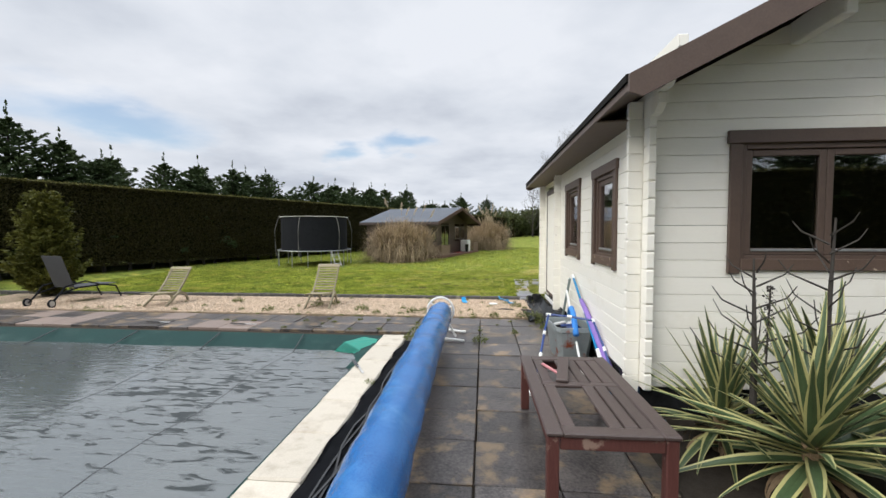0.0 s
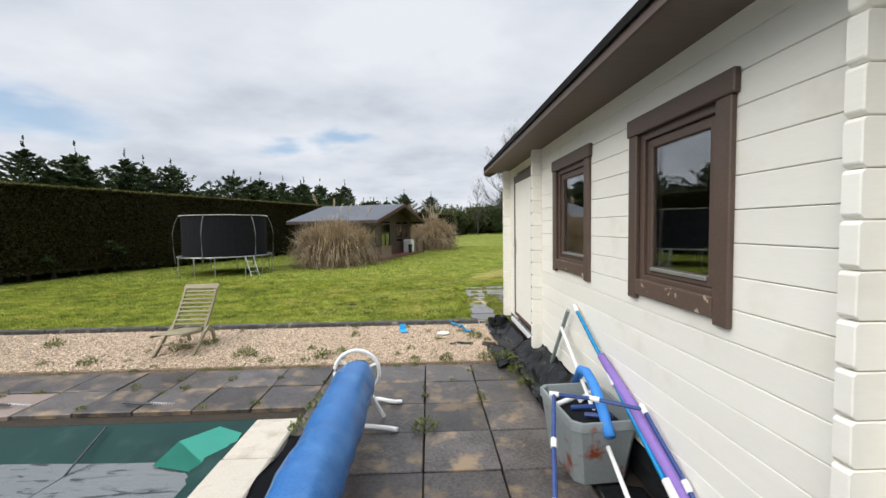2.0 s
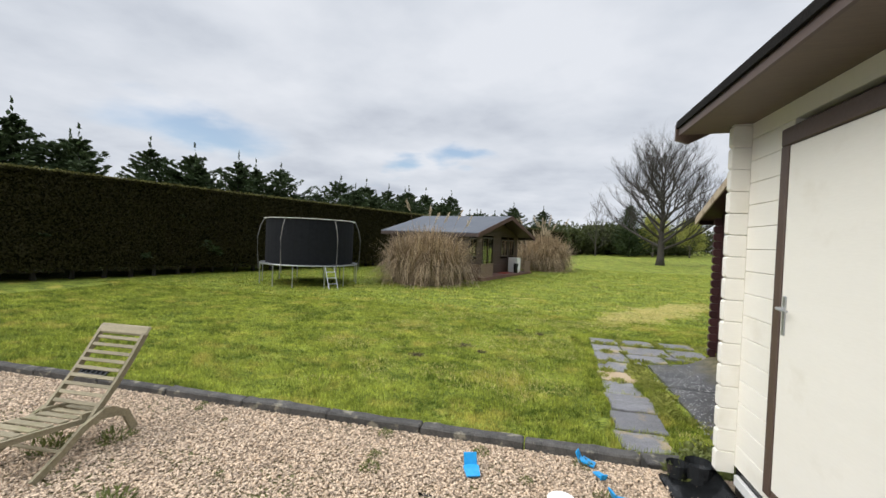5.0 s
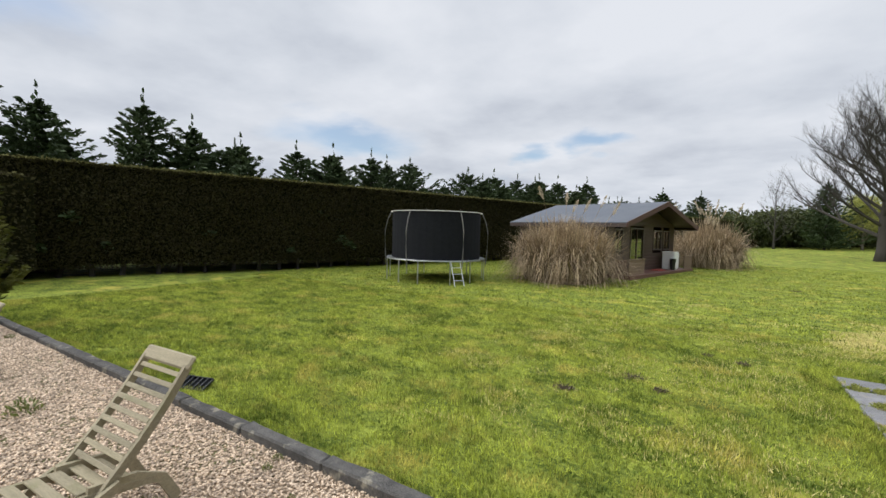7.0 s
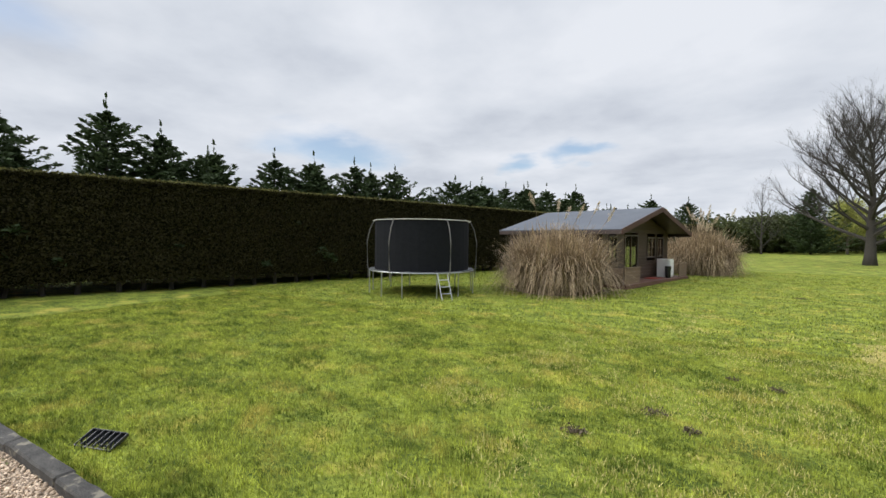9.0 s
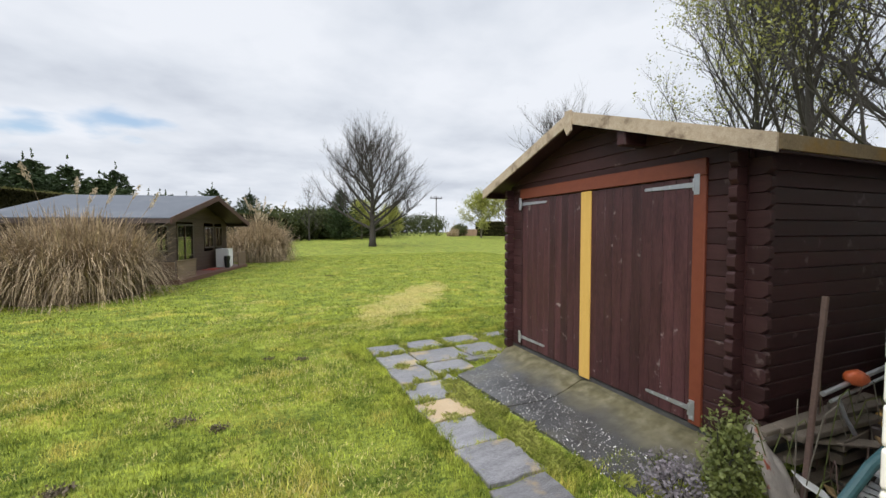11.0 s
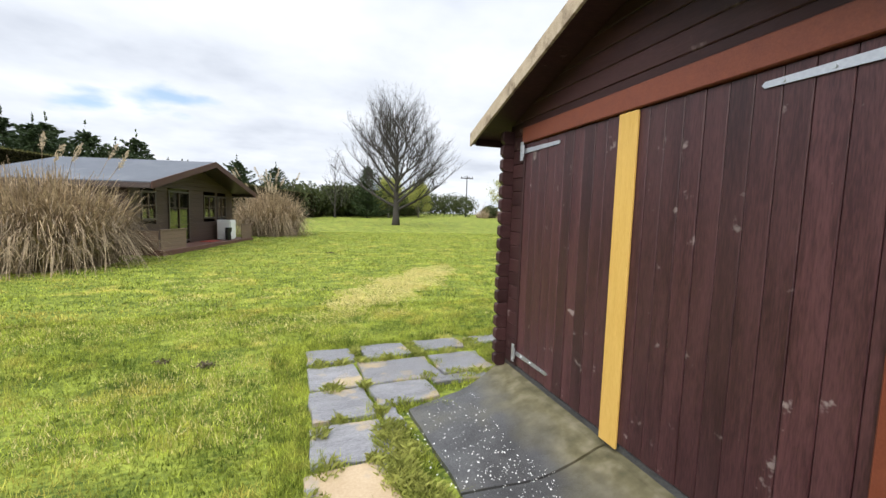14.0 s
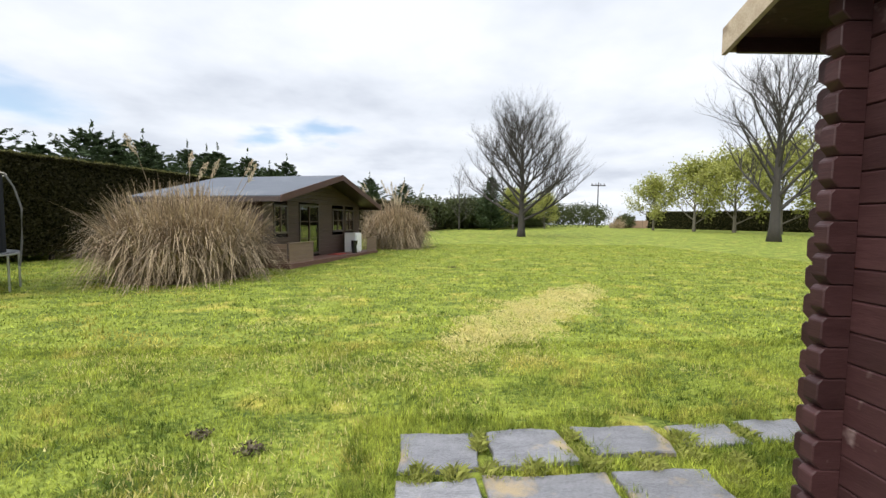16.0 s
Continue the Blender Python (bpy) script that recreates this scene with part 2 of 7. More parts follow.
RED_FRAME = surf("red_stained_frame", (0.15, 0.033, 0.015), (0.22, 0.06, 0.028), 4, 0.5, 0.2, 40, (3, 3, 3), vary=0.1)
PALE_BARGE = surf("raw_barge_board", (0.36, 0.28, 0.19), (0.5, 0.41, 0.30), 4, 0.75, 0.3, 30, (1, 5, 5), vary=0.1, stain=(0.17, 0.12, 0.075), stain_at=(0.55, 0.68), stain_scale=5, spread=0.1)
YELLOW_STRIP = surf("new_yellow_batten", (0.56, 0.33, 0.07), (0.68, 0.44, 0.12), 3, 0.55, 0.2, 30, (8, 8, 0.8), stain=(0.30, 0.13, 0.035), stain_at=(0.7, 0.76), stain_scale=5)
ZINC = surf("zinc_hinge", (0.52, 0.54, 0.57), (0.68, 0.7, 0.72), 8, 0.35, 0.1, 60, metal=0.85)
CONCRETE = surf("garage_apron_concrete", (0.034, 0.034, 0.035), (0.095, 0.095, 0.096), 5, 0.5, 0.6, 110, spread=0.12, stain=(0.12, 0.112, 0.08), stain_at=(0.55, 0.8), stain_scale=1.4, spec=0.35)
FLAG = surf("slate_flagstone", (0.115, 0.113, 0.122), (0.235, 0.232, 0.243), 4, 0.34, 0.8, 40, (1, 3, 1), vary=0.22, stain=(0.34, 0.26, 0.15), stain_at=(0.55, 0.66), stain_scale=3.2, spread=0.1)
CHALET_BOARD = surf("chalet_brown_board", (0.046, 0.026, 0.018), (0.074, 0.044, 0.031), 3, 0.6, 0.2, 30, (0.6, 0.6, 6), vary=0.1)
CHALET_DECK = surf("chalet_fence_board", (0.16, 0.105, 0.07), (0.21, 0.14, 0.095), 3, 0.65, 0.2, 30, (0.6, 0.6, 6), vary=0.1)
CHALET_RED = surf("chalet_barge", (0.055, 0.020, 0.015), (0.085, 0.033, 0.024), 3, 0.55, 0.1, 30)
STEEL = surf("galvanised_steel", (0.42, 0.43, 0.44), (0.55, 0.56, 0.57), 8, 0.4, 0.05, 60, metal=0.8)
NET = surf("black_net", (0.010, 0.011, 0.013), (0.018, 0.019, 0.022), 8, 0.9, 0.1, 200, spec=0.1)
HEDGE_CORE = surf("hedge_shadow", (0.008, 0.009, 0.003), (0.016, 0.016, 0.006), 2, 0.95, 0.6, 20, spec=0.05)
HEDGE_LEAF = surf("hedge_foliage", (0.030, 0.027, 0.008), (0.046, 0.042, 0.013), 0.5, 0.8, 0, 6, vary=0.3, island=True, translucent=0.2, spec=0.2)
# paler copy of the hedge leaf: skylight on the top put into the colour
HEDGE_TOP = surf("hedge_lit_top", (0.10, 0.10, 0.03), (0.19, 0.175, 0.06), 0.5, 0.8, 0, 6, vary=0.3, island=True, translucent=0.2, spec=0.2)
CONIFER = surf("conifer_needles", (0.022, 0.040, 0.014), (0.06, 0.085, 0.032), 0.7, 0.7, 0, 5, vary=0.3, island=True, translucent=0.2, spec=0.2)
SHRUB = surf("golden_conifer", (0.034, 0.044, 0.008), (0.14, 0.135, 0.024), 1.2, 0.7, 0, 5, vary=0.3, island=True, translucent=0.2, spec=0.2)
BUD = surf("spring_buds", (0.20, 0.22, 0.04), (0.40, 0.40, 0.10), 1.0, 0.7, 0, 5, vary=0.3, island=True, translucent=0.3)
WEED = surf("weed_leaf", (0.075, 0.10, 0.024), (0.21, 0.23, 0.065), 4, 0.6, 0, 20, vary=0.3, island=True, translucent=0.25)
BARK = surf("tree_bark", (0.028, 0.024, 0.020), (0.058, 0.051, 0.043), 6, 0.9, 0.4, 40, (1, 1, 0.3))
BARK_LIGHT = surf("ash_bark", (0.10, 0.088, 0.068), (0.17, 0.15, 0.115), 6, 0.9, 0.4, 40, (1, 1, 0.3))
PAMPAS = surf("dry_pampas_leaf", (0.14, 0.095, 0.05), (0.50, 0.385, 0.24), 2, 0.7, 0, 12, spread=0.1, vary=0.4, island=True, translucent=0.2)
PLUME = surf("pampas_plume", (0.42, 0.34, 0.22), (0.58, 0.49, 0.35), 6, 0.9, 0, 30, vary=0.2, island=True, translucent=0.3)


def glass_mat():
    m = bpy.data.materials.new("dark_window_glass")
    m.use_nodes = True
    b = m.node_tree.nodes["Principled BSDF"]
    b.inputs["Base Color"].default_value = (0.9, 0.92, 0.92, 1)
    b.inputs["Roughness"].default_value = 0.015
    b.inputs["Transmission Weight"].default_value = 1.0
    b.inputs["IOR"].default_value = 1.75
    return m


GLASS = glass_mat()
# near-black colour that stands in for the shade inside the buildings
DARK_ROOM = surf("interior_shade", (0.012, 0.011, 0.010), (0.02, 0.018, 0.016), 3, 0.9, 0, 20)


# ---- mesh helpers ----
def part(name, bm, material, parent=None, label="", smooth=False):
    """Links a bmesh as one mesh object under a thing or a part."""
    me = bpy.data.meshes.new(name)
    bm.to_mesh(me)
    bm.free()
    me.materials.append(material)
    if smooth:
        me.polygons.foreach_set("use_smooth", [True] * len(me.polygons))
    ob = new(name, me)
    ob.parent = parent
    if label:
        ob["label"] = label
    return ob


def shared(name, me, parent, m):
    """A further object on a mesh that exists already."""
    ob = new(name, me)
    ob.parent = parent
    ob.matrix_basis = m
    return ob


def mesh_np(name, verts, faces, material, n_side):
    """A mesh of many like faces from numpy arrays."""
    me = bpy.data.meshes.new(name)
    verts = np.asarray(verts, dtype=np.float32).reshape(-1, 3)
    faces = np.asarray(faces, dtype=np.int32).reshape(-1, n_side)
    me.vertices.add(len(verts)); me.vertices.foreach_set("co", verts.ravel())
    me.loops.add(faces.size); me.loops.foreach_set("vertex_index", faces.ravel())
    me.polygons.add(len(faces))
    me.polygons.foreach_set("loop_start", np.arange(0, faces.size, n_side, dtype=np.int32))
    me.materials.append(material)
    me.update(calc_edges=True)
    return me


def empty(name, m=None, label="", category="", group="", kind=""):
    ob = new(name)
    ob.empty_display_size = 0.1
    if m is not None:
        ob.matrix_basis = m
    return tagged(ob, label, category, group, kind)


def box(bm, lo, hi, bevel=0.0, m=None):
    """A box from corner to corner, its edges rounded by bevel."""
    lo, hi = Vector(lo), Vector(hi)
    r = bmesh.ops.create_cube(bm, size=1.0)
    vs = r["verts"]
    for v in vs:
        v.co = Vector([(lo[i] + hi[i]) / 2 + v.co[i] * (hi[i] - lo[i]) for i in range(3)])
    es = list({e for v in vs for e in v.link_edges})
    if bevel:
        out = bmesh.ops.bevel(bm, geom=es, offset=bevel, segments=1, affect="EDGES", clamp_overlap=True)
        vs = list({v for f in out["faces"] for v in f.verts} | {v for v in vs if v.is_valid})
    if m is not None:
        bmesh.ops.transform(bm, matrix=m, verts=vs)
    return vs


def bbox(lo, hi, bevel=0.0, m=None):
    bm = bmesh.new()
    box(bm, lo, hi, bevel, m)
    return bm


def tube(bm, pts, r, n=6, cap=True):
    """A round bar through points; r is one radius or one for each point."""
    pts = [Vector(p) for p in pts]
    rs = r if isinstance(r, (list, tuple)) else [r] * len(pts)
    rings = []
    up = Vector((0, 0, 1))
    for i, p in enumerate(pts):
        d = (pts[min(i + 1, len(pts) - 1)] - pts[max(i - 1, 0)])
        d = d.normalized() if d.length > 1e-9 else Vector((0, 0, 1))
        a = d.cross(up)
        if a.length < 0.05:
            a = d.cross(Vector((1, 0, 0)))
        a.normalize()
        b = d.cross(a)
        rings.append([bm.verts.new(p + (a * math.cos(k * math.tau / n) + b * math.sin(k * math.tau / n)) * rs[i]) for k in range(n)])
    for r0, r1 in zip(rings, rings[1:]):
        for k in range(n):
            bm.faces.new((r0[k], r0[(k + 1) % n], r1[(k + 1) % n], r1[k]))
    if cap:
        bm.faces.new(rings[0][::-1])
        bm.faces.new(rings[-1])


def btube(pts, r, n=6):
    bm = bmesh.new()
    tube(bm, pts, r, n)
    bmesh.ops.recalc_face_normals(bm, faces=bm.faces)
    return bm


def prism(bm, outline, lo, hi, axis="y"):
    """An outline in the other two axes, drawn out along axis from lo to hi."""
    def at(p, k):
        return {"x": (k, p[0], p[1]), "y": (p[0], k, p[1]), "z": (p[0], p[1], k)}[axis]
    a = [bm.verts.new(at(p, lo)) for p in outline]
    b = [bm.verts.new(at(p, hi)) for p in outline]
    n = len(outline)
    for i in range(n):
        bm.faces.new((a[i], a[(i + 1) % n], b[(i + 1) % n], b[i]))
    bm.faces.new(a[::-1]); bm.faces.new(b)
    bmesh.ops.recalc_face_normals(bm, faces=bm.faces)


def bprism(outline, lo, hi, axis="y"):
    bm = bmesh.new()
    prism(bm, outline, lo, hi, axis)
    return bm


def log_wall(parent, material, length, z0, z1, pitch, openings=(), roof=None, thick=0.06, name="log", shift=0.0, c=0.006):
    """Courses of logs along local x, face at y = 0 towards -y. roof(z) gives the ends (u0, u1) at a height; openings are cut out."""
    z = z0 - shift
    while z < z1 - 0.01:
        lo, hi = max(z, z0), min(z + pitch - 0.003, z1)
        z += pitch
        if hi - lo < 0.02:
            continue
        spans = [(0.0, length)]
        for u0, u1, a, b in openings:
            if a < hi - 0.01 and b > lo + 0.01:
                nxt = []
                for s, e in spans:
                    if u0 > s:
                        nxt.append((s, min(e, u0)))
                    if u1 < e:
                        nxt.append((max(s, u1), e))
                spans = [q for q in nxt if q[1] - q[0] > 0.01]
        for s, e in spans:
            prof = [(0.0, lo + c), (0.0, hi - c), (c, hi), (thick, hi), (thick, lo), (c, lo)]
            bm = bmesh.new()
            rings = [[], []]
            for y, zz in prof:
                u0, u1 = roof(zz) if roof else (s, e)
                u0, u1 = max(u0, s), min(u1, e)
                if u1 - u0 < 0.01:
                    u0 = u1 = (u0 + u1) / 2
                rings[0].append(bm.verts.new((u0, y, zz)))
                rings[1].append(bm.verts.new((max(u1, u0 + 0.002), y, zz)))
            for k in range(6):
                bm.faces.new((rings[0][k], rings[0][(k + 1) % 6], rings[1][(k + 1) % 6], rings[1][k]))
            bm.faces.new(rings[0][::-1]); bm.faces.new(rings[1])
            bmesh.ops.recalc_face_normals(bm, faces=bm.faces)
            part(name, bm, material, parent)


def log_end_mesh(material, width, depth, pitch, notch=0.72, rise=0.035, top=0.018):
    """One log end that sticks out of a corner: rounded edges, notched underneath."""
    bm = bmesh.new()
    h = pitch - 0.004
    prof = [(0, 0.0), (-depth * notch, 0.0), (-depth, rise), (-depth, h - top), (-depth + top, h), (0, h)]
    prism(bm, prof, 0, width, "x")
    bmesh.ops.bevel(bm, geom=[e for e in bm.edges], offset=0.004, segments=1, affect="EDGES", clamp_overlap=True)
    me = bpy.data.meshes.new("log_end")
    bm.to_mesh(me); bm.free()
    me.materials.append(material)
    return me


def leaves_np(centers, size, rng, flat=0.0, aspect=0.45, droop=None):
    """Small kite-shaped leaves: one quad for each centre, turned at random."""
    n = len(centers)
    d = rng.normal(size=(n, 3)); d[:, 2] *= (1 - flat)
    if droop is not None:
        d = d * 0.5 + droop
    d /= np.linalg.norm(d, axis=1)[:, None]
    e = rng.normal(size=(n, 3)); e -= (e * d).sum(1)[:, None] * d
    e /= np.linalg.norm(e, axis=1)[:, None]
    s = size * rng.uniform(0.6, 1.35, n)[:, None]
    v = np.stack([centers - d * s * 0.5, centers + e * s * aspect * 0.5, centers + d * s * 0.5, centers - e * s * aspect * 0.5], 1)
    return v.reshape(-1, 3), np.arange(n * 4).reshape(-1, 4)

# ---- ground ----
LAWN = -0.20
rng = np.random.default_rng(7)


def lawn_z(x, y):
    """The lawn's height: nearly flat, with a slight rise away from the kerb and soft waves."""
    x, y = np.asarray(x, float), np.asarray(y, float)
    rise = np.clip((y - 16) / 34, 0, 1) * 0.2 + np.clip((y - 48) / 45, 0, 1) * 0.85
    return LAWN + rise + 0.018 * np.sin(x * 0.9 + 0.4) * np.cos(y * 0.7) + 0.008 * np.sin(x * 2.7 + y * 1.9)


def ground_sheet():
    bm = bmesh.new()
    xs = [-900, -300, -120, -60, -40] + [-30 + i * 0.75 for i in range(81)] + [40, 60, 120, 300, 900]
    ys = [-900, -300, -60, -20, 0, 6, 9.0, 9.55] + [9.8 + i * 0.75 for i in range(70)] + [66, 72, 80, 90, 100, 120, 300, 1200]
    grid = []
    for yy in ys:
        row = []
        for xx in xs:
            z = float(lawn_z(xx, yy)) if yy > 9.6 else LAWN - (0.25 if yy < 9.6 else 0.0)
            row.append(bm.verts.new((xx, yy, z)))
        grid.append(row)
    for r0, r1 in zip(grid, grid[1:]):
        for k in range(len(xs) - 1):
            bm.faces.new((r0[k], r0[k + 1], r1[k + 1], r1[k]))
    return part("ground", bm, GRASS_GROUND, smooth=True)


tagged(ground_sheet(), "mown green lawn with yellowish patches and molehills", "lawn", kind="structure")

# terrace: bed of soil under slabs and gravel, with the hole of the pool left open
POOL_X, POOL_Y = -1.56, 6.22
bm = bmesh.new()
box(bm, (-1.55, -6.0, -0.45), (14.0, 7.66, -0.045))
box(bm, (-24.0, POOL_Y + 0.1, -0.45), (-1.55, 7.66, -0.045))
tagged(part("terrace", bm, MORTAR), "dark soil bed under the pool terrace paving", "terrace", kind="structure")
bm = bmesh.new()
box(bm, (-12.2, 7.66, -0.45), (1.9, 9.64, 0.0))
gravel = tagged(part("gravel_bed", bm, GRAVEL_BED), "bed of pinkish beige gravel with weeds along the kerb", "gravel", kind="structure")

# lawn strip by the hedge, coloured darker to stand for the hedge's shade
tagged(part("shaded_ground", bbox((-30.0, 7.66, -0.45), (-12.2, 9.64, -0.03)), surf("shaded_turf", (0.035, 0.045, 0.015), (0.09, 0.095, 0.03), 3, 0.95, 0.8, 30, spec=0.08)), "turf by the hedge, its shade put into the dull dark colour", "ground", kind="structure")

# pebbles proud of the bed where it is seen from near by
N_PEB = 95000
px = 1.25 - 12.0 * rng.uniform(0, 1, N_PEB) ** 1.35; py = rng.uniform(7.68, 9.62, N_PEB)
keep = np.array([noise.noise(Vector((a * 0.8, b * 0.8, 3.0))) for a, b in zip(px, py)]) > -0.52
px, py = px[keep], py[keep]
n = len(px)
base = np.array([(1, 0, 0), (0, 1, 0), (-1, 0, 0), (0, -1, 0), (0, 0, 1), (0, 0, -1)], float)
tri8 = np.array([(0, 1, 4), (1, 2, 4), (2, 3, 4), (3, 0, 4), (1, 0, 5), (2, 1, 5), (3, 2, 5), (0, 3, 5)])
ang = rng.uniform(0, math.tau, n)
sx, sy, sz = rng.uniform(0.010, 0.021, n), rng.uniform(0.007, 0.014, n), rng.uniform(0.006, 0.011, n)
v = base[None] * np.stack([sx, sy, sz], 1)[:, None]
v += rng.normal(scale=0.0018, size=v.shape)
ca, sa = np.cos(ang)[:, None], np.sin(ang)[:, None]
vx, vy = v[..., 0] * ca - v[..., 1] * sa, v[..., 0] * sa + v[..., 1] * ca
v = np.stack([vx + px[:, None], vy + py[:, None], v[..., 2] + rng.uniform(0.001, 0.012, n)[:, None]], 2)
f = (tri8[None] + (np.arange(n) * 6)[:, None, None]).reshape(-1, 3)
tagged(new("loose_gravel", mesh_np("loose_gravel", v, f, PEBBLE, 3)), "loose pinkish beige gravel stones on the bed", "gravel", kind="stuff")

# kerb between gravel and lawn
kerb = empty("kerb", pose(0, 9.62, 0, 0, 0, 0.3), "low dark concrete edging kerb between gravel and lawn", "kerb", kind="structure")
KX = 0.86
for i in range(26):
    w = 0.915
    bm = bbox((-w / 2 + 0.004, 0, -0.4), (w / 2 - 0.004, 0.12, 0.08), 0.014)
    bmesh.ops.subdivide_edges(bm, edges=[e for e in bm.edges if e.calc_length() > 0.5], cuts=7, use_grid_fill=True)
    for q in bm.verts:
        if q.co.z > 0.0:
            q.co += 0.012 * noise.noise_vector(Vector((q.co.x * 7 + i * 3.1, q.co.y * 9, q.co.z * 9)))
    k = part("kerb_stone", bm, KERB, kerb)
    k.matrix_basis = pose(KX - w / 2 - i * w, random.uniform(-0.008, 0.008), random.uniform(-0.012, 0.004), random.uniform(-1, 1), random.uniform(-0.6, 0.6), random.uniform(-0.5, 0.5))

# ---- pool ----
bm = bmesh.new()
box(bm, (-20.5, -6.0, -1.0), (POOL_X, POOL_Y, -0.9))
tagged(part("pool_floor", bm, COVER_GREEN), "dark bottom of the covered swimming pool", "pool", kind="structure")


def pool_cover_sheet():
    """The sagging green safety cover: dry at the rim, under water in the middle."""
    bm = bmesh.new()
    xs = [-20.3 + i * 0.22 for i in range(int(18.68 / 0.22))] + [POOL_X]
    ys = [-6.0 + i * 0.3 for i in range(32)] + [3.6 + i * 0.1 for i in range(25)] + [POOL_Y + 0.03]
    grid = []
    for y in ys:
        row = []
        for x in xs:
            dx, dy = POOL_X - x, POOL_Y + 0.03 - y
            sag = min(dy * 0.36, dx * 0.55 + 0.01 if y > 5 else dx * 1.2)
            z = -0.015 - min(sag, 0.42) + 0.012 * math.sin(x * 2.1) * min(1, dy * 2)
            row.append(bm.verts.new((x, y, z)))
        grid.append(row)
    for r0, r1 in zip(grid, grid[1:]):
        for k in range(len(xs) - 1):
            bm.faces.new((r0[k], r0[k + 1], r1[k + 1], r1[k]))
    return bm


cover = tagged(part("pool_cover", pool_cover_sheet(), COVER_GREEN, None, smooth=True), "dark green mesh safety cover sagging over the pool", "pool cover")


def water_material():
    m = bpy.data.materials.new("standing_rain_water")
    m.use_nodes = True
    n, l = m.node_tree.nodes, m.node_tree.links
    b = n["Principled BSDF"]
    tc = n.new("ShaderNodeTexCoord")
    mp = n.new("ShaderNodeMapping"); mp.inputs["Scale"].default_value = (1.1, 4.2, 1); mp.inputs["Rotation"].default_value = (0, 0, -0.12)
    wide = n.new("ShaderNodeMapping"); wide.inputs["Scale"].default_value = (0.35, 0.5, 1)
    for k in (mp, wide):
        l.new(tc.outputs["Object"], k.inputs[0])

    def noise_of(src, scale, detail, distortion):
        k = n.new("ShaderNodeTexNoise")
        k.inputs["Scale"].default_value, k.inputs["Detail"].default_value, k.inputs["Distortion"].default_value = scale, detail, distortion
        l.new(src.outputs[0], k.inputs["Vector"])
        return k.outputs["Fac"]

    def mapped(src, lo, hi, to_lo, to_hi):
        k = n.new("ShaderNodeMapRange")
        for key, v in (("From Min", lo), ("From Max", hi), ("To Min", to_lo), ("To Max", to_hi)):
            k.inputs[key].default_value = v
        l.new(src, k.inputs["Value"])
        return k.outputs[0]

    # wrinkles of the cover that break the surface in short dark streaks, in some areas more than in others
    streak, area = noise_of(mp, 3.4, 3, 0.9), noise_of(wide, 1.6, 2, 0.3)
    add = n.new("ShaderNodeMath"); add.operation = "MULTIPLY_ADD"; add.inputs[1].default_value = 0.5
    l.new(area, add.inputs[0]); l.new(streak, add.inputs[2])
    mask = mapped(add.outputs[0], 0.775, 0.89, 0.0, 1.0)
    l.new(mapped(mask, 0, 1, 0.025, 0.42), b.inputs["Roughness"])
    l.new(mapped(mask, 0, 1, 0.62, 0.12), b.inputs["Specular IOR Level"])
    b.inputs["IOR"].default_value = 2.2
    mixc = n.new("ShaderNodeMix"); mixc.data_type = "RGBA"
    mixc.inputs["A"].default_value, mixc.inputs["B"].default_value = (0.09, 0.103, 0.103, 1), (0.02, 0.026, 0.026, 1)
    l.new(mask, mixc.inputs["Factor"]); l.new(mixc.outputs["Result"], b.inputs["Base Color"])
    bp = n.new("ShaderNodeBump"); bp.inputs["Strength"].default_value, bp.inputs["Distance"].default_value = 0.35, 0.012
    l.new(add.outputs[0], bp.inputs["Height"]); l.new(bp.outputs[0], b.inputs["Normal"])
    return m


bm = bmesh.new()
box(bm, (-20.2, -5.9, -0.165), (POOL_X - 0.03, POOL_Y - 0.30, -0.15))
water = tagged(part("rain_water", bm, water_material()), "dark grey rain water lying on the pool cover", "water", kind="structure")
# straps of the cover showing through the water
for i in range(9):
    x0 = -2.6 - i * 1.45
    strap = part("cover_strap", btube([(x0 - 0.25 + 0.05 * math.sin(j * 1.7 + i), 6.18 - j * 0.5, max(-0.155, -0.004 - j * 0.17)) for j in range(22)], 0.009, 5), BLACK_SHEET, cover)
bm = bmesh.new()
vs = [bm.verts.new(p) for p in ((-2.2, 5.78, -0.14), (-1.62, 5.62, -0.14), (-1.60, 6.0, -0.005), (-1.85, 6.14, -0.01), (-2.12, 6.0, -0.06))]
bm.faces.new(vs)
bmesh.ops.solidify(bm, geom=bm.faces[:], thickness=0.006)
part("cover_patch", bm, COVER_BRIGHT, cover, "bright green folded corner of the cover")

coping = empty("pool_coping", None, "pale stone coping slabs edging the pool", "coping", kind="structure")
for i in range(13):
    y1 = POOL_Y - 0.02 - i * 0.62
    c = part("coping_stone", bbox((-0.19, 0.004, -0.35), (0.19, 0.614, 0.0), 0.014), COPING, coping)
    c.matrix_basis = pose(POOL_X + 0.19 + random.uniform(-0.006, 0.006), y1 - 0.62, 0.018 + random.uniform(-0.004, 0.004), 0, random.uniform(-0.6, 0.6), random.uniform(-0.4, 0.4))

# ---- terrace paving ----
paving = empty("paving", None, "square weathered grey and brown concrete paving slabs", "paving", kind="structure")
SL = 0.555
slab_bm = bbox((-SL / 2 + 0.006, -SL / 2 + 0.006, -0.05), (SL / 2 - 0.006, SL / 2 - 0.006, 0.0), 0.006)
slab0 = part("paving_slab", slab_bm, SLAB, paving)
slab0.matrix_basis = pose(-0.06 + SL / 2, 7.57 - SL / 2, 0.0)
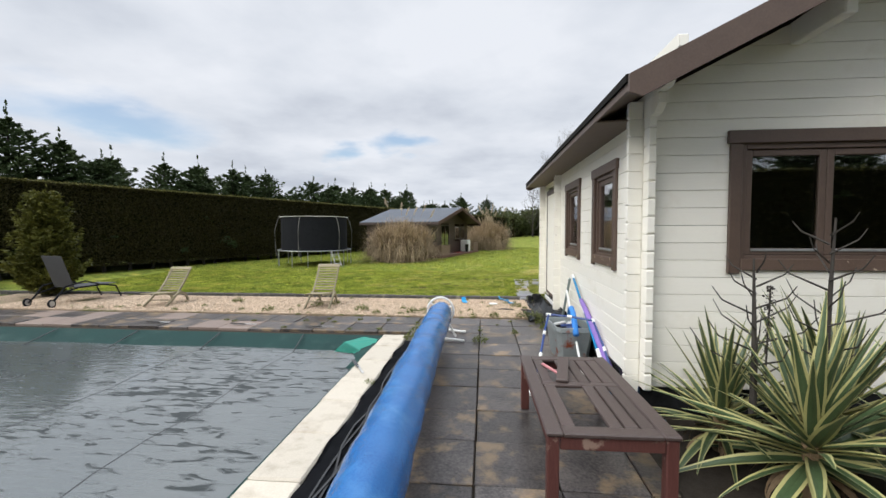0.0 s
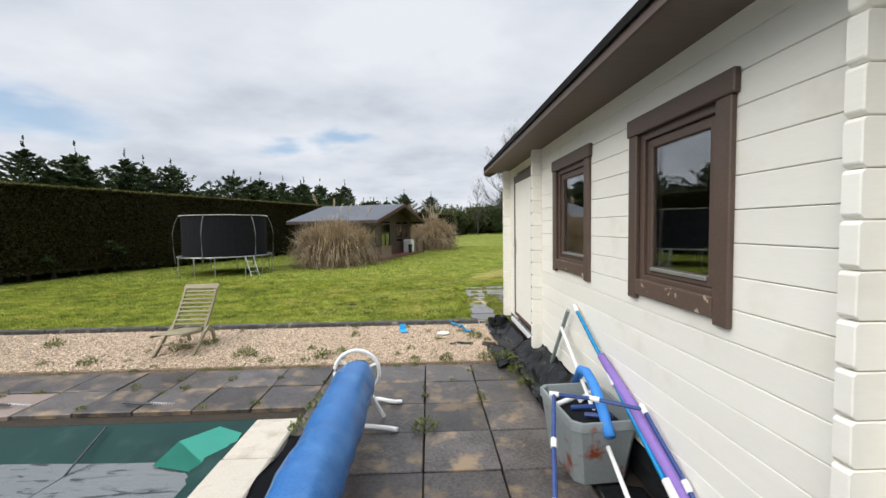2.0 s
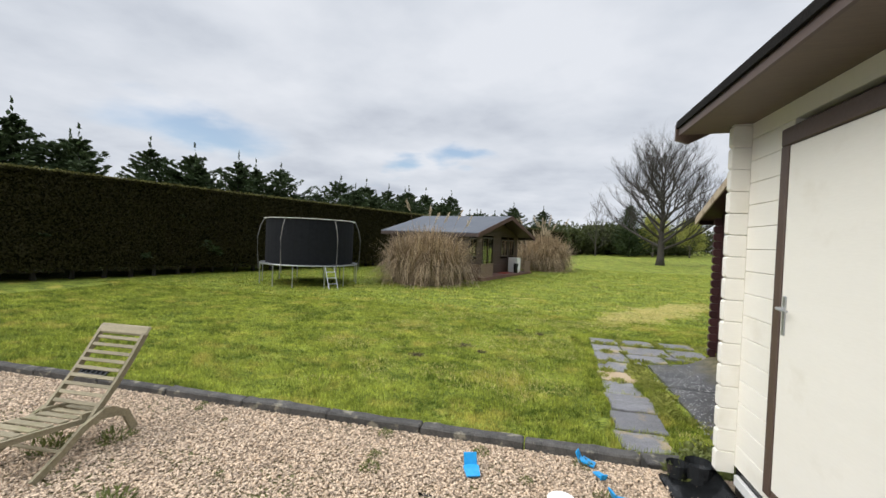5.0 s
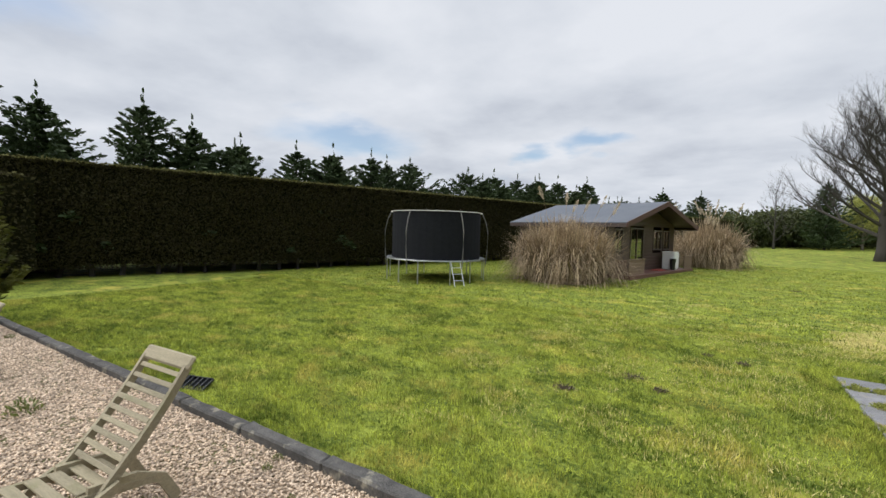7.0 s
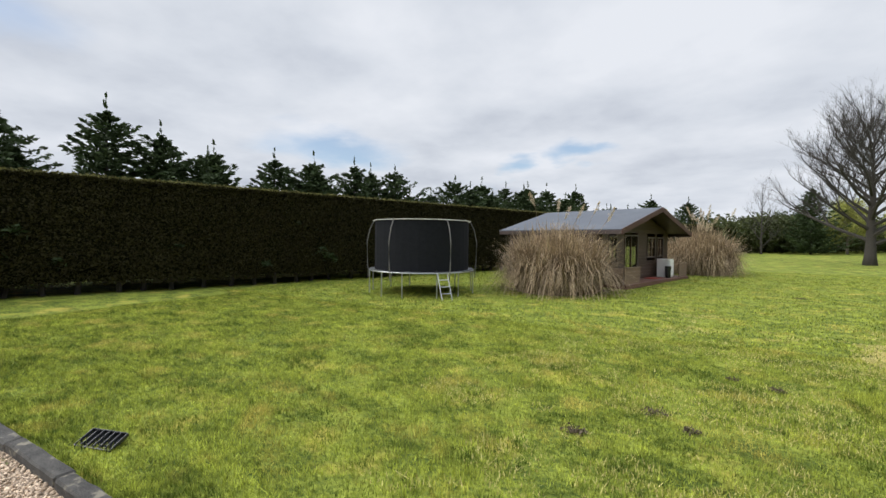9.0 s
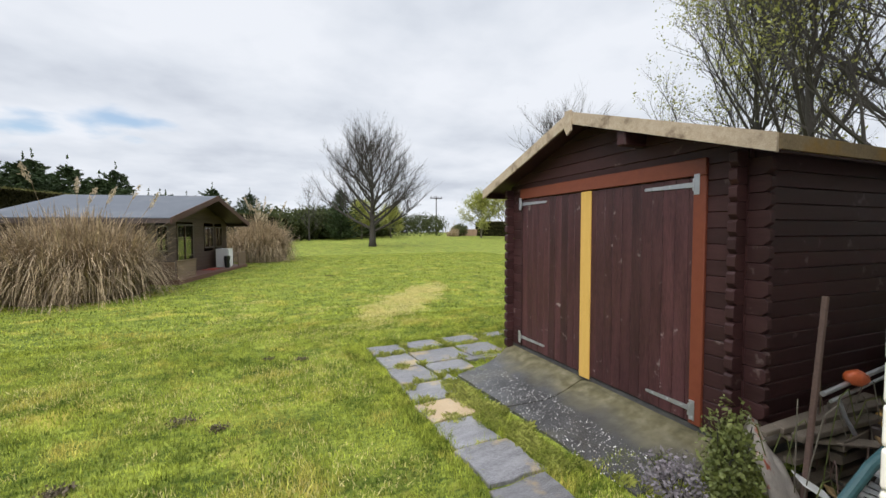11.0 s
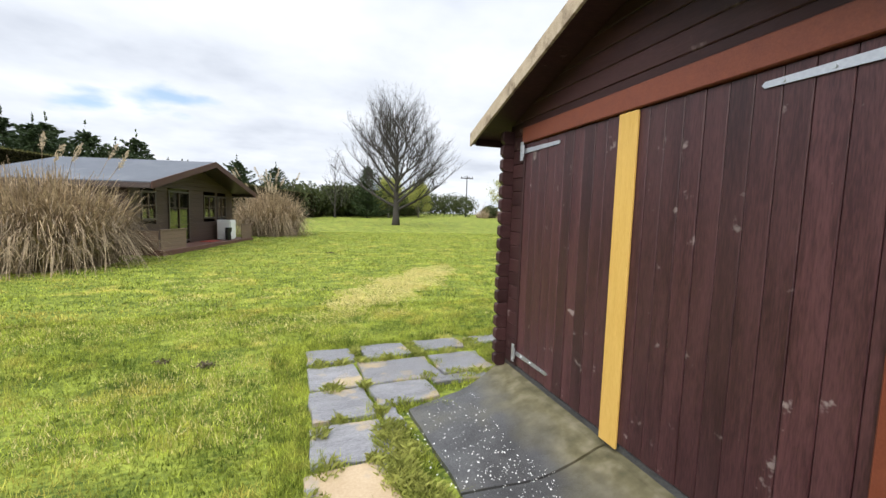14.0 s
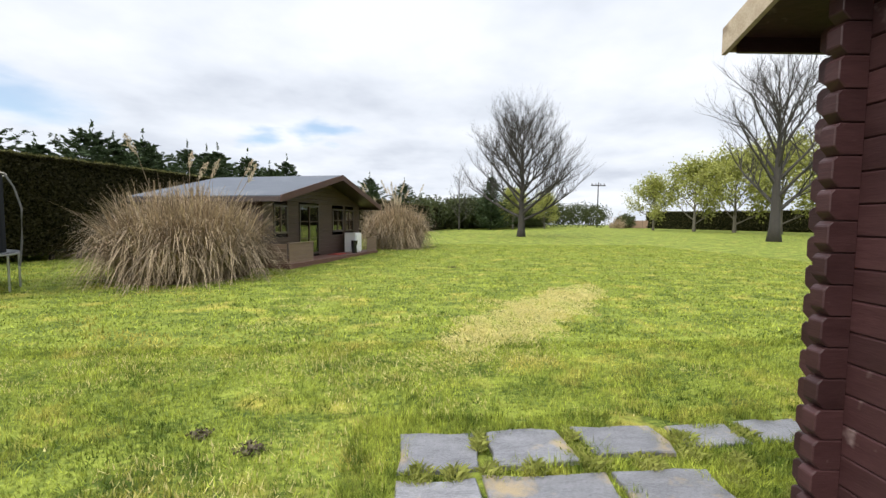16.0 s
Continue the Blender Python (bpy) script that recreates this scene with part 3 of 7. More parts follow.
pink0 = part("paving_slab", bbox((-SL / 2 + 0.006, -SL / 2 + 0.006, -0.05), (SL / 2 - 0.006, SL / 2 - 0.006, 0.0), 0.006), PINK_SLAB, paving)
pink0.matrix_basis = pose(-0.06 - SL * 7.5, 7.57 - SL * 1.5 - 0.02, 0.0)
for ix in range(-34, 6):
    for iy in range(0, 15):
        if (ix, iy) in ((0, 0), (-8, 1)):
            continue
        x, y = -0.06 + (ix + 0.5) * SL, 7.57 - (iy + 0.5) * SL
        if x < -1.0 and iy > 1:
            continue
        if ix > 1 and (iy < 8 or ix > 5):
            continue
        me = pink0.data if iy == 1 and ix < -7 and random.random() < 0.45 or (iy == 0 and ix < -9 and random.random() < 0.12) else slab0.data
        shared("paving_slab", me, paving, pose(x + random.uniform(-0.003, 0.003), y + random.uniform(-0.003, 0.003), random.uniform(-0.006, 0.004), random.uniform(-0.5, 0.5), random.uniform(-0.5, 0.5), random.choice((0, 90, 180, 270)) + random.uniform(-0.4, 0.4)))

# ---- white pool house ----
WX, WY0, WY1, WB, WT = 1.37, 3.72, 9.40, 0.26, 2.93
house = empty("pool_house", None, "cream painted log cabin with brown trim and dark roof", "cabin")
RIDGE_X, SLOPE = 4.05, 0.50
roof_z = lambda x: 2.645 + (x - 1.0) * SLOPE if x < RIDGE_X else 2.645 + (2 * RIDGE_X - 1.0 - x) * SLOPE
HX1 = 2 * RIDGE_X - WX
PITCH = 0.15

side = empty("wall", pose(WX, WY1, 0, 0, 0, -90)); side.parent = house
WIN_S = [(5.28, 4.36), (6.95, 5.97)]          # y of far and near edge of the two side windows, over the trim
Z_WIN = (1.25, 2.38)
DOOR = (8.93, 7.84, 0.34, 2.46)
ops = [(WY1 - a + 0.09, WY1 - b - 0.09, Z_WIN[0] + 0.08, Z_WIN[1] - 0.08) for a, b in WIN_S] + [(WY1 - DOOR[0] + 0.07, WY1 - DOOR[1] - 0.05, 0, DOOR[3] - 0.07)]
log_wall(side, CREAM, WY1 - WY0, WB, 2.80, PITCH, ops, c=0.0035)
WIN_F = (2.07, 3.64, 1.30, 2.48)
front = empty("wall", pose(WX, WY0, 0)); front.parent = house


def gable_ends(z):
    k = (z - roof_z(WX) + 0.06) / SLOPE
    return (max(0.0, k), min(HX1 - WX, HX1 - WX - k))


log_wall(front, CREAM, HX1 - WX, WB, 4.1, PITCH, [(WIN_F[0] - WX + 0.09, WIN_F[1] - WX - 0.09, WIN_F[2] + 0.08, WIN_F[3] - 0.08)], gable_ends, shift=0.075, c=0.0035)
back = empty("wall", pose(HX1, WY1, 0, 0, 0, 180)); back.parent = house
log_wall(back, CREAM, HX1 - WX, WB, 4.1, PITCH, (), gable_ends, shift=0.075, c=0.0035)
part("wall", bbox((HX1 - 0.06, WY0 + 0.07, WB), (HX1, WY1 - 0.07, 2.80)), CREAM, house)
# unseen floor and added inner walls, near-black to keep the windows dark
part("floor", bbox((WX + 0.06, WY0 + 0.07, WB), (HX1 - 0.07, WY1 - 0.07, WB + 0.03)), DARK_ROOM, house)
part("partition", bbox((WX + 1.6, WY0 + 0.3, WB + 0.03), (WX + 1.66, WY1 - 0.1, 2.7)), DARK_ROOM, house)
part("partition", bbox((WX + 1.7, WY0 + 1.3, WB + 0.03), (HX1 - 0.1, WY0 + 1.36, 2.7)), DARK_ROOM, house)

# log ends at the corners and at the cross wall; those in -x face are turned by -90 degrees
stub = log_end_mesh(CREAM, 0.06, 0.12, PITCH + 0.001, 0.88, 0.014, 0.010)
for y_c, zs in ((WY0 + 0.005, 0.075), (WY1 - 0.065, 0.075), (7.46, 0.075)):
    for i in range(17):
        shared("log_end", stub, side, Matrix.Translation((WY1 - y_c - 0.06, 0, WB - zs + 0.02 + i * PITCH)))
for i in range(17):
    shared("log_end", stub, front, Matrix.Translation((0.005, 0, WB + i * PITCH)))
# bracket logs carrying the roof overhang
for k, dep in ((0, 0.30), (1, 0.48), (2, 0.62)):
    bm = bmesh.new()
    z0 = 2.74 + k * 0.15 - 0.15
    prism(bm, [(0.01, z0), (-dep + 0.08, z0), (-dep, z0 + 0.06), (-dep, z0 + 0.135), (-dep + 0.02, z0 + 0.147), (0.01, z0 + 0.147)], 0.0, 0.065, "x")
    part("bracket_log", bm, CREAM, front)
for xb in (1.15, 2.65):
    part("purlin", bbox((xb, -0.52, roof_z(WX + xb) - 0.24), (xb + 0.09, 0.0, roof_z(WX + xb) - 0.05), 0.01), CREAM, front)

# roof: two pitches with soffit, bargeboards and eaves fascia
RY0, RY1 = 2.92, 9.60
for sgn in (0, 1):
    def mx(x):
        return x if sgn == 0 else 2 * RIDGE_X - x
    top = [(mx(0.98), 2.645 + 0.055), (mx(RIDGE_X), roof_z(RIDGE_X) + 0.07), (mx(RIDGE_X), roof_z(RIDGE_X) + 0.03), (mx(0.98), 2.645 + 0.015)]
    part("roof_felt", bprism(top, RY0 - 0.02, RY1 + 0.02, "y"), SLATE_FELT, house)
    deck = [(mx(1.0), 2.645 + 0.012), (mx(RIDGE_X), roof_z(RIDGE_X) + 0.027), (mx(RIDGE_X), roof_z(RIDGE_X)), (mx(1.0), 2.645 - 0.018)]
    part("roof_deck", bprism(deck, RY0, RY1, "y"), SOFFIT, house)
    fascia = [(mx(0.98), 2.60), (mx(1.0), 2.60), (mx(1.0), 2.652), (mx(0.98), 2.652)]
    part("felt_edge", bprism([(mx(0.962), 2.654), (mx(0.979), 2.654), (mx(0.979), 2.712), (mx(0.962), 2.706)], RY0 + 0.02, RY1 - 0.02, "y"), FELT_EDGE, house, "black felt turned down over the eaves")
    part("fascia", bprism(fascia, RY0 + 0.03, RY1 - 0.03, "y"), TAUPE, house)
    part("soffit", bprism([(mx(1.001), 2.605), (mx(1.368), 2.615), (mx(1.368), 2.63), (mx(1.001), 2.62)], WY0 + 0.1, RY1 - 0.03, "y"), SOFFIT, house)
    for y0, y1 in ((RY0 - 0.03, RY0), (RY1, RY1 + 0.03)):
        barge = [(mx(0.97), 2.645 + 0.05), (mx(RIDGE_X), roof_z(RIDGE_X) + 0.065), (mx(RIDGE_X), roof_z(RIDGE_X) - 0.12), (mx(1.06), 2.645 - 0.10), (mx(0.97), 2.645 - 0.07)]
        part("bargeboard", bprism(barge, y0, y1, "y"), TAUPE, house)


def cabin_window(parent, w, z0, z1, sashes, worn=True, ears=True):
    """A window in its wall, local x across, outside towards -y: trim boards, sashes, panes, sill."""
    tr = 0.10
    win = empty("window", Matrix.Translation((0, 0, 0))); win.parent = parent
    part("trim", bbox((-0.02, -0.035, z1 - tr - 0.01), (w + 0.02, 0.0, z1), 0.006), TAUPE, win)
    part("trim", bbox((0, -0.03, z0 - 0.03), (tr, 0.0, z1 - tr - 0.012), 0.006), TAUPE, win)
    part("trim", bbox((w - tr, -0.03, z0 - 0.03), (w, 0.0, z1 - tr - 0.012), 0.006), TAUPE, win)
    part("sill", bbox((tr + 0.002, -0.034, z0), (w - tr - 0.002, 0.0, z0 + tr), 0.006), SILL_WORN, win, "weathered flaking brown window board")
    o0, o1, b0, b1 = tr, w - tr, z0 + tr, z1 - tr - 0.01
    for lo, hi in (((o0 - 0.02, 0.0, b0 - 0.02), (o0 + 0.045, 0.09, b1 + 0.02)), ((o1 - 0.045, 0.0, b0 - 0.02), (o1 + 0.02, 0.09, b1 + 0.02)),
                   ((o0 + 0.046, 0.0, b1 - 0.045), (o1 - 0.046, 0.09, b1 + 0.02)), ((o0 + 0.046, 0.0, b0 - 0.02), (o1 - 0.046, 0.09, b0 + 0.03))):
        part("frame", bbox(lo, hi, 0.004), TAUPE, win)
    step = (o1 - o0 - 0.092) / sashes
    for s in range(sashes):
        a, b = o0 + 0.046 + s * step + 0.002, o0 + 0.046 + (s + 1) * step - 0.002
        lo_z, hi_z = b0 + 0.032, b1 - 0.047
        bm = bmesh.new()
        q = 0.055
        box(bm, (a, 0.02, lo_z), (a + q, 0.07, hi_z), 0.005)
        box(bm, (b - q, 0.02, lo_z), (b, 0.07, hi_z), 0.005)
        box(bm, (a + q, 0.02, hi_z - q), (b - q, 0.07, hi_z), 0.005)
        box(bm, (a + q, 0.02, lo_z), (b - q, 0.07, lo_z + q), 0.005)
        part("sash", bm, TAUPE, win)
        part("drip_bar", bbox((a + q, 0.008, lo_z + 0.03), (b - q, 0.019, lo_z + 0.052), 0.003), STEEL, win, "silver metal drip bar")
        for py_ in (0.036, 0.056):
            part("pane", bbox((a + q - 0.005, py_, lo_z + q - 0.005), (b - q + 0.005, py_ + 0.004, hi_z - q + 0.005)), GLASS, win)
    return win


for a, b in WIN_S:
    w = cabin_window(side, a - b, *Z_WIN, 1)
    w.matrix_basis = Matrix.Translation((WY1 - a, 0, 0))
w = cabin_window(front, WIN_F[1] - WIN_F[0], WIN_F[2], WIN_F[3], 2)
w.matrix_basis = Matrix.Translation((WIN_F[0] - WX, 0, 0))

# side door of the cabin: flush cream leaf in a brown frame
dr = empty("door", Matrix.Translation((WY1 - DOOR[0], 0, 0))); dr.parent = side
dw = DOOR[0] - DOOR[1]
part("trim", bbox((0, -0.03, DOOR[3] - 0.10), (dw, 0.0, DOOR[3]), 0.006), TAUPE, dr)
part("trim", bbox((0, -0.028, DOOR[2] - 0.02), (0.07, 0.0, DOOR[3] - 0.102), 0.005), TAUPE, dr)
part("trim", bbox((dw - 0.05, -0.028, DOOR[2] - 0.02), (dw, 0.0, DOOR[3] - 0.102), 0.005), TAUPE, dr)
part("leaf", bbox((0.075, -0.022, DOOR[2] + 0.03), (dw - 0.055, 0.03, DOOR[3] - 0.105), 0.006), CREAM, dr, "flush cream painted door leaf")
part("threshold", bbox((0.071, -0.02, DOOR[2] - 0.03), (dw - 0.052, 0.04, DOOR[2] + 0.027), 0.005), TAUPE, dr)
part("handle_plate", bbox((0.10, -0.03, 1.28), (0.13, -0.0225, 1.50), 0.003), STEEL, dr, "brushed metal handle plate")
part("handle", btube([(0.115, -0.03, 1.43), (0.115, -0.065, 1.43), (0.135, -0.072, 1.43), (0.22, -0.07, 1.425)], 0.008, 8), STEEL, dr, "brushed metal lever handle")
# base under the logs: dark gap with bearers and white battens
part("base_beam", bbox((WX + 0.03, WY0 + 0.05, -0.02), (HX1 - 0.05, WY1 - 0.02, WB - 0.004)), BLACK_SHEET, house)
part("foot_batten", bbox((WX + 0.0, 7.55, 0.13), (WX + 0.028, WY1 - 0.06, 0.20), 0.004), WHITE_PLASTIC, house)

# ---- brown log garage ----
GA = -4.2
garage = empty("garage", pose(2.696, 10.41, LAWN + 0.04, 0, 0, GA), "dark brown stained log garage with double doors", "garage")
GW, GL, GB, GP = 3.61, 4.95, 0.20, 0.129
G_EAVE, G_SLOPE, G_CROSS = 2.484, 0.33, 0.15


def g_roof(v):
    return G_EAVE + (min(v, GW - v)) * G_SLOPE


def g_ends(z):
    k = (z - G_EAVE + 0.02) / G_SLOPE
    return (max(G_CROSS, k), min(GW - G_CROSS, GW - k))


# front gable wall faces local -x: local u runs towards -y
gf = empty("wall", Matrix.Translation((0, GW, 0)) @ pose(0, 0, 0, 0, 0, -90)); gf.parent = garage
GD0, GD1, GDT = 0.43, 3.15, 2.45        # door opening along u, and its top with the lintel
log_wall(gf, GAR_LOG, GW, GB, 3.0, GP, [(GD0, GD1, 0, GDT - 0.06)], g_ends)
gs = empty("wall", Matrix.Translation((0.07, G_CROSS, 0))); gs.parent = garage
log_wall(gs, GAR_LOG, GL - 0.14, GB, G_EAVE + 0.02, GP, shift=0.065)
gb = empty("wall", Matrix.Translation((GL - 0.07, GW - G_CROSS, 0)) @ pose(0, 0, 0, 0, 0, 180)); gb.parent = garage
log_wall(gb, GAR_LOG, GL - 0.14, GB, G_EAVE + 0.02, GP, shift=0.065)
gr = empty("wall", Matrix.Translation((GL, 0, 0)) @ pose(0, 0, 0, 0, 0, 90)); gr.parent = garage
log_wall(gr, GAR_LOG, GW, GB, 3.0, GP, (), g_ends)
part("base", bbox((0.02, G_CROSS + 0.02, -0.1), (GL - 0.02, GW - G_CROSS - 0.02, GB - 0.004), 0.01), CONCRETE, garage)
# the walls cross at the corners: side logs stick out in front, front logs stick out sideways
gstub = log_end_mesh(GAR_LOG, 0.065, 0.12, GP)
gstub2 = log_end_mesh(GAR_LOG, 0.06, G_CROSS, GP)
for i in range(18):
    for u in (G_CROSS + 0.01, GW - G_CROSS - 0.075):
        if GB + i * GP < 2.4:
            shared("log_end", gstub, gf, Matrix.Translation((u, 0, GB + i * GP - 0.065)))
    for wall_ob, ends in ((gs, (-0.07, GL - 0.13)), (gb, (-0.07, GL - 0.13))):
        for u in ends:
            if GB + i * GP < 2.38:
                shared("log_end", gstub2, wall_ob, Matrix.Translation((u, 0, GB + i * GP)))
# doors
doors = empty("double_door", Matrix.Identity(4)); doors.parent = garage
D = Matrix.Translation((0, GW, 0)) @ pose(0, 0, 0, 0, 0, -90)


def dpart(name, lo, hi, bevel, mat, label=""):
    p = part(name, bbox(lo, hi, bevel), mat, doors, label)
    p.matrix_basis = D
    return p


dpart("lintel", (GD0 - 0.0, -0.03, GDT - 0.14), (GD1, 0.03, GDT), 0.006, RED_FRAME, "red-brown stained lintel board")
dpart("jamb", (GD1 - 0.11, -0.026, GB + 0.02), (GD1, 0.03, GDT - 0.142), 0.006, RED_FRAME, "red-brown stained door post")
dpart("jamb", (GD0, -0.012, GB + 0.02), (GD0 + 0.03, 0.03, GDT - 0.142), 0.004, GAR_LOG)
u = GD0 + 0.032
end = GD1 - 0.112
mid_u = 1.68
while u < end - 0.02:
    w = min(random.uniform(0.115, 0.128), end - u)
    dpart("board", (u + 0.0015, -0.002 + random.uniform(-0.002, 0.002), GB + 0.015 + random.uniform(0, 0.008)), (u + w - 0.0015, 0.022, GDT - 0.146), 0.004, GAR_BOARD)
    u += w
dpart("batten", (mid_u, -0.024, GB - 0.02), (mid_u + 0.16, -0.005, GDT - 0.15), 0.004, YELLOW_STRIP, "new yellow softwood cover batten")
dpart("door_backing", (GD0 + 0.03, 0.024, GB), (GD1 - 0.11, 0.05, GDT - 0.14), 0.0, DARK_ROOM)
for u0, u1, z, flip in ((GD0 + 0.03, GD0 + 0.58, GDT - 0.21, 1), (GD0 + 0.03, GD0 + 0.56, GB + 0.14, 1), (GD1 - 0.60, GD1 - 0.10, GDT - 0.21, -1), (GD1 - 0.55, GD1 - 0.10, GB + 0.14, -1)):
    bm = bmesh.new()
    tip, root = (u1, u0) if flip > 0 else (u0, u1)
    prism(bm, [(root, z - 0.022), (tip, z - 0.014), (tip + 0.012 * flip, z), (tip, z + 0.014), (root, z + 0.022)], -0.012, -0.006, "y")
    h = part("strap_hinge", bm, ZINC, doors, "zinc plated strap hinge"); h.matrix_basis = D
    e = root
    bm = bbox((min(e, e - 0.05 * flip), -0.034, z - 0.085), (max(e, e - 0.05 * flip), -0.027, z + 0.085), 0.002)
    tube(bm, [(e, -0.030, z - 0.05), (e, -0.030, z + 0.05)], 0.011, 8)
    h2 = part("hinge_plate", bm, ZINC, doors, "zinc plated hinge plate"); h2.matrix_basis = D
    for uu, y0, zz in ((e - 0.025 * flip, -0.030, z - 0.06), (e - 0.025 * flip, -0.030, z + 0.06), (root + (tip - root) * 0.2, -0.010, z), (root + (tip - root) * 0.5, -0.010, z), (root + (tip - root) * 0.85, -0.010, z)):
        bo = part("bolt", btube([(uu, y0, zz), (uu, y0 - 0.008, zz)], 0.009, 6), ZINC, doors); bo.matrix_basis = D
# roof
MOSSY_FELT = surf("mossy_felt", (0.13, 0.10, 0.06), (0.22, 0.17, 0.10), 4, 0.9, 0.7, 60, stain=(0.23, 0.14, 0.035), stain_at=(0.45, 0.65), stain_scale=2.5, spec=0.15)
GO, GF = 0.16, 0.27
eL = G_EAVE - GO * G_SLOPE
gz = g_roof(GW / 2)
for sgn in (0, 1):
    def my(v):
        return v if sgn == 0 else GW - v
    part("roof_deck", bprism([(my(-GO), eL), (my(GW / 2), gz), (my(GW / 2), gz + 0.03), (my(-GO), eL + 0.03)], -GF, GL + 0.25, "x"), GAR_LOG, garage)
    part("roof_felt", bprism([(my(-GO - 0.02), eL + 0.025), (my(GW / 2), gz + 0.032), (my(GW / 2), gz + 0.05), (my(-GO - 0.02), eL + 0.045)], -GF - 0.01, GL + 0.26, "x"), MOSSY_FELT, garage)
    part("felt_edge", bprism([(my(-GO - 0.045), eL - 0.055), (my(-GO - 0.022), eL - 0.055), (my(-GO - 0.022), eL + 0.05), (my(-GO - 0.045), eL + 0.045)], -GF - 0.005, GL + 0.26, "x"), MOSSY_FELT, garage, "mossy brown felt turned down over the eaves")
    part("eaves_board", bprism([(my(-GO - 0.02), eL - 0.07), (my(-GO), eL - 0.07), (my(-GO), eL + 0.022), (my(-GO - 0.02), eL + 0.022)], -GF + 0.03, GL + 0.22, "x"), GAR_LOG, garage)
    part("bargeboard", bprism([(my(-GO - 0.03), eL + 0.05), (my(GW / 2 - 0.001), gz + 0.065), (my(GW / 2 - 0.001), gz - 0.065), (my(-GO - 0.03), eL - 0.075)], -GF - 0.035, -GF - 0.012, "x"), PALE_BARGE, garage, "pale weathered raw timber bargeboard")
part("ridge_piece", bprism([(GW / 2 - 0.05, gz + 0.07), (GW / 2 + 0.05, gz + 0.07), (GW / 2 + 0.05, gz - 0.12), (GW / 2 + 0.01, gz - 0.19), (GW / 2 - 0.05, gz - 0.15)], -GF - 0.06, -GF - 0.036, "x"), PALE_BARGE, garage, "pale pointed timber piece at the ridge")
for v in (1.12,):
    part("purlin", bbox((-GF, v - 0.05, g_roof(v) - 0.2), (0.0, v + 0.05, g_roof(v) - 0.035), 0.01), GAR_LOG, garage)

# ---- garden chalet ----
CH = pose(-2.79, 25.27, 0.0, 0, 0, 72.0)
chalet = empty("garden_chalet", CH, "brown timber garden chalet with grey felt roof and veranda", "chalet")
CW, CD, CE = 8.1, 5.9, 2.12
cz = lambda u: CE + min(u, CW - u) * 0.265
VER = 0.95
for sgn in (0, 1):
    def mu(v):
        return v if sgn == 0 else CW - v
    apex = cz(CW / 2)
    part("roof_felt", bprism([(mu(-0.02), CE + 0.03), (mu(CW / 2), apex + 0.03), (mu(CW / 2), apex + 0.06), (mu(-0.02), CE + 0.06)], -0.02, CD, "y"), FELT_BLUE, chalet)
    part("roof_deck", bprism([(mu(0.0), CE), (mu(CW / 2), apex), (mu(CW / 2), apex + 0.028), (mu(0.0), CE + 0.028)], 0.0, CD - 0.02, "y"), DARK_WOOD, chalet)
    part("bargeboard", bprism([(mu(-0.03), CE + 0.07), (mu(CW / 2), apex + 0.07), (mu(CW / 2), apex - 0.15), (mu(-0.03), CE - 0.15)], -0.05, -0.021, "y"), CHALET_RED, chalet, "reddish brown bargeboard")
    part("fascia", bprism([(mu(-0.03), CE - 0.13), (mu(0.0), CE - 0.13), (mu(0.0), CE + 0.025), (mu(-0.03), CE + 0.025)], 0.0, CD - 0.02, "y"), DARK_WOOD, chalet)


def c_ends(z):
    k = (z - CE + 0.03) / 0.265
    return (max(0.0, k - 0.42), min(CW - 0.84, CW - k - 0.42))


cf = empty("wall", Matrix.Translation((0.42, VER, 0))); cf.parent = chalet
C_OPEN = [(0.55, 1.35, 0.95, 1.95), (2.05, 3.45, 0.10, 2.02), (4.55, 5.55, 0.95, 1.95), (5.75, 6.6, 0.95, 1.95)]
log_wall(cf, CHALET_BOARD, CW - 0.84, 0.02, 3.25, 0.16, C_OPEN, c_ends, name="board")
cs = empty("wall", Matrix.Translation((0.42, VER + (CD - VER - 0.3), 0)) @ pose(0, 0, 0, 0, 0, -90)); cs.parent = chalet
log_wall(cs, CHALET_BOARD, CD - VER - 0.3, -0.2, CE + 0.08, 0.16, [(2.2, 3.2, 0.95, 1.9)], name="board")
part("wall", bbox((CW - 0.48, VER + 0.07, -0.2), (CW - 0.42, CD - 0.3, CE + 0.07)), CHALET_BOARD, chalet)
part("wall", bbox((0.49, CD - 0.36, -0.2), (CW - 0.49, CD - 0.3, CE + 0.07)), CHALET_BOARD, chalet)
# the chalet's room is likewise shaded by colour, with an added inner wall
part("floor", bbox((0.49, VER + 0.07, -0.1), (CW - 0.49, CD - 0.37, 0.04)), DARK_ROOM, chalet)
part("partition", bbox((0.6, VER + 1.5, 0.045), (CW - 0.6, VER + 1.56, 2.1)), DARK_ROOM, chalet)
part("veranda_deck", bbox((0.42, -0.05, -0.3), (CW - 0.42, VER - 0.002, 0.02), 0.01), surf("red_deck", (0.10, 0.045, 0.03), (0.15, 0.07, 0.05), 4, 0.6, 0.2, 30), chalet)


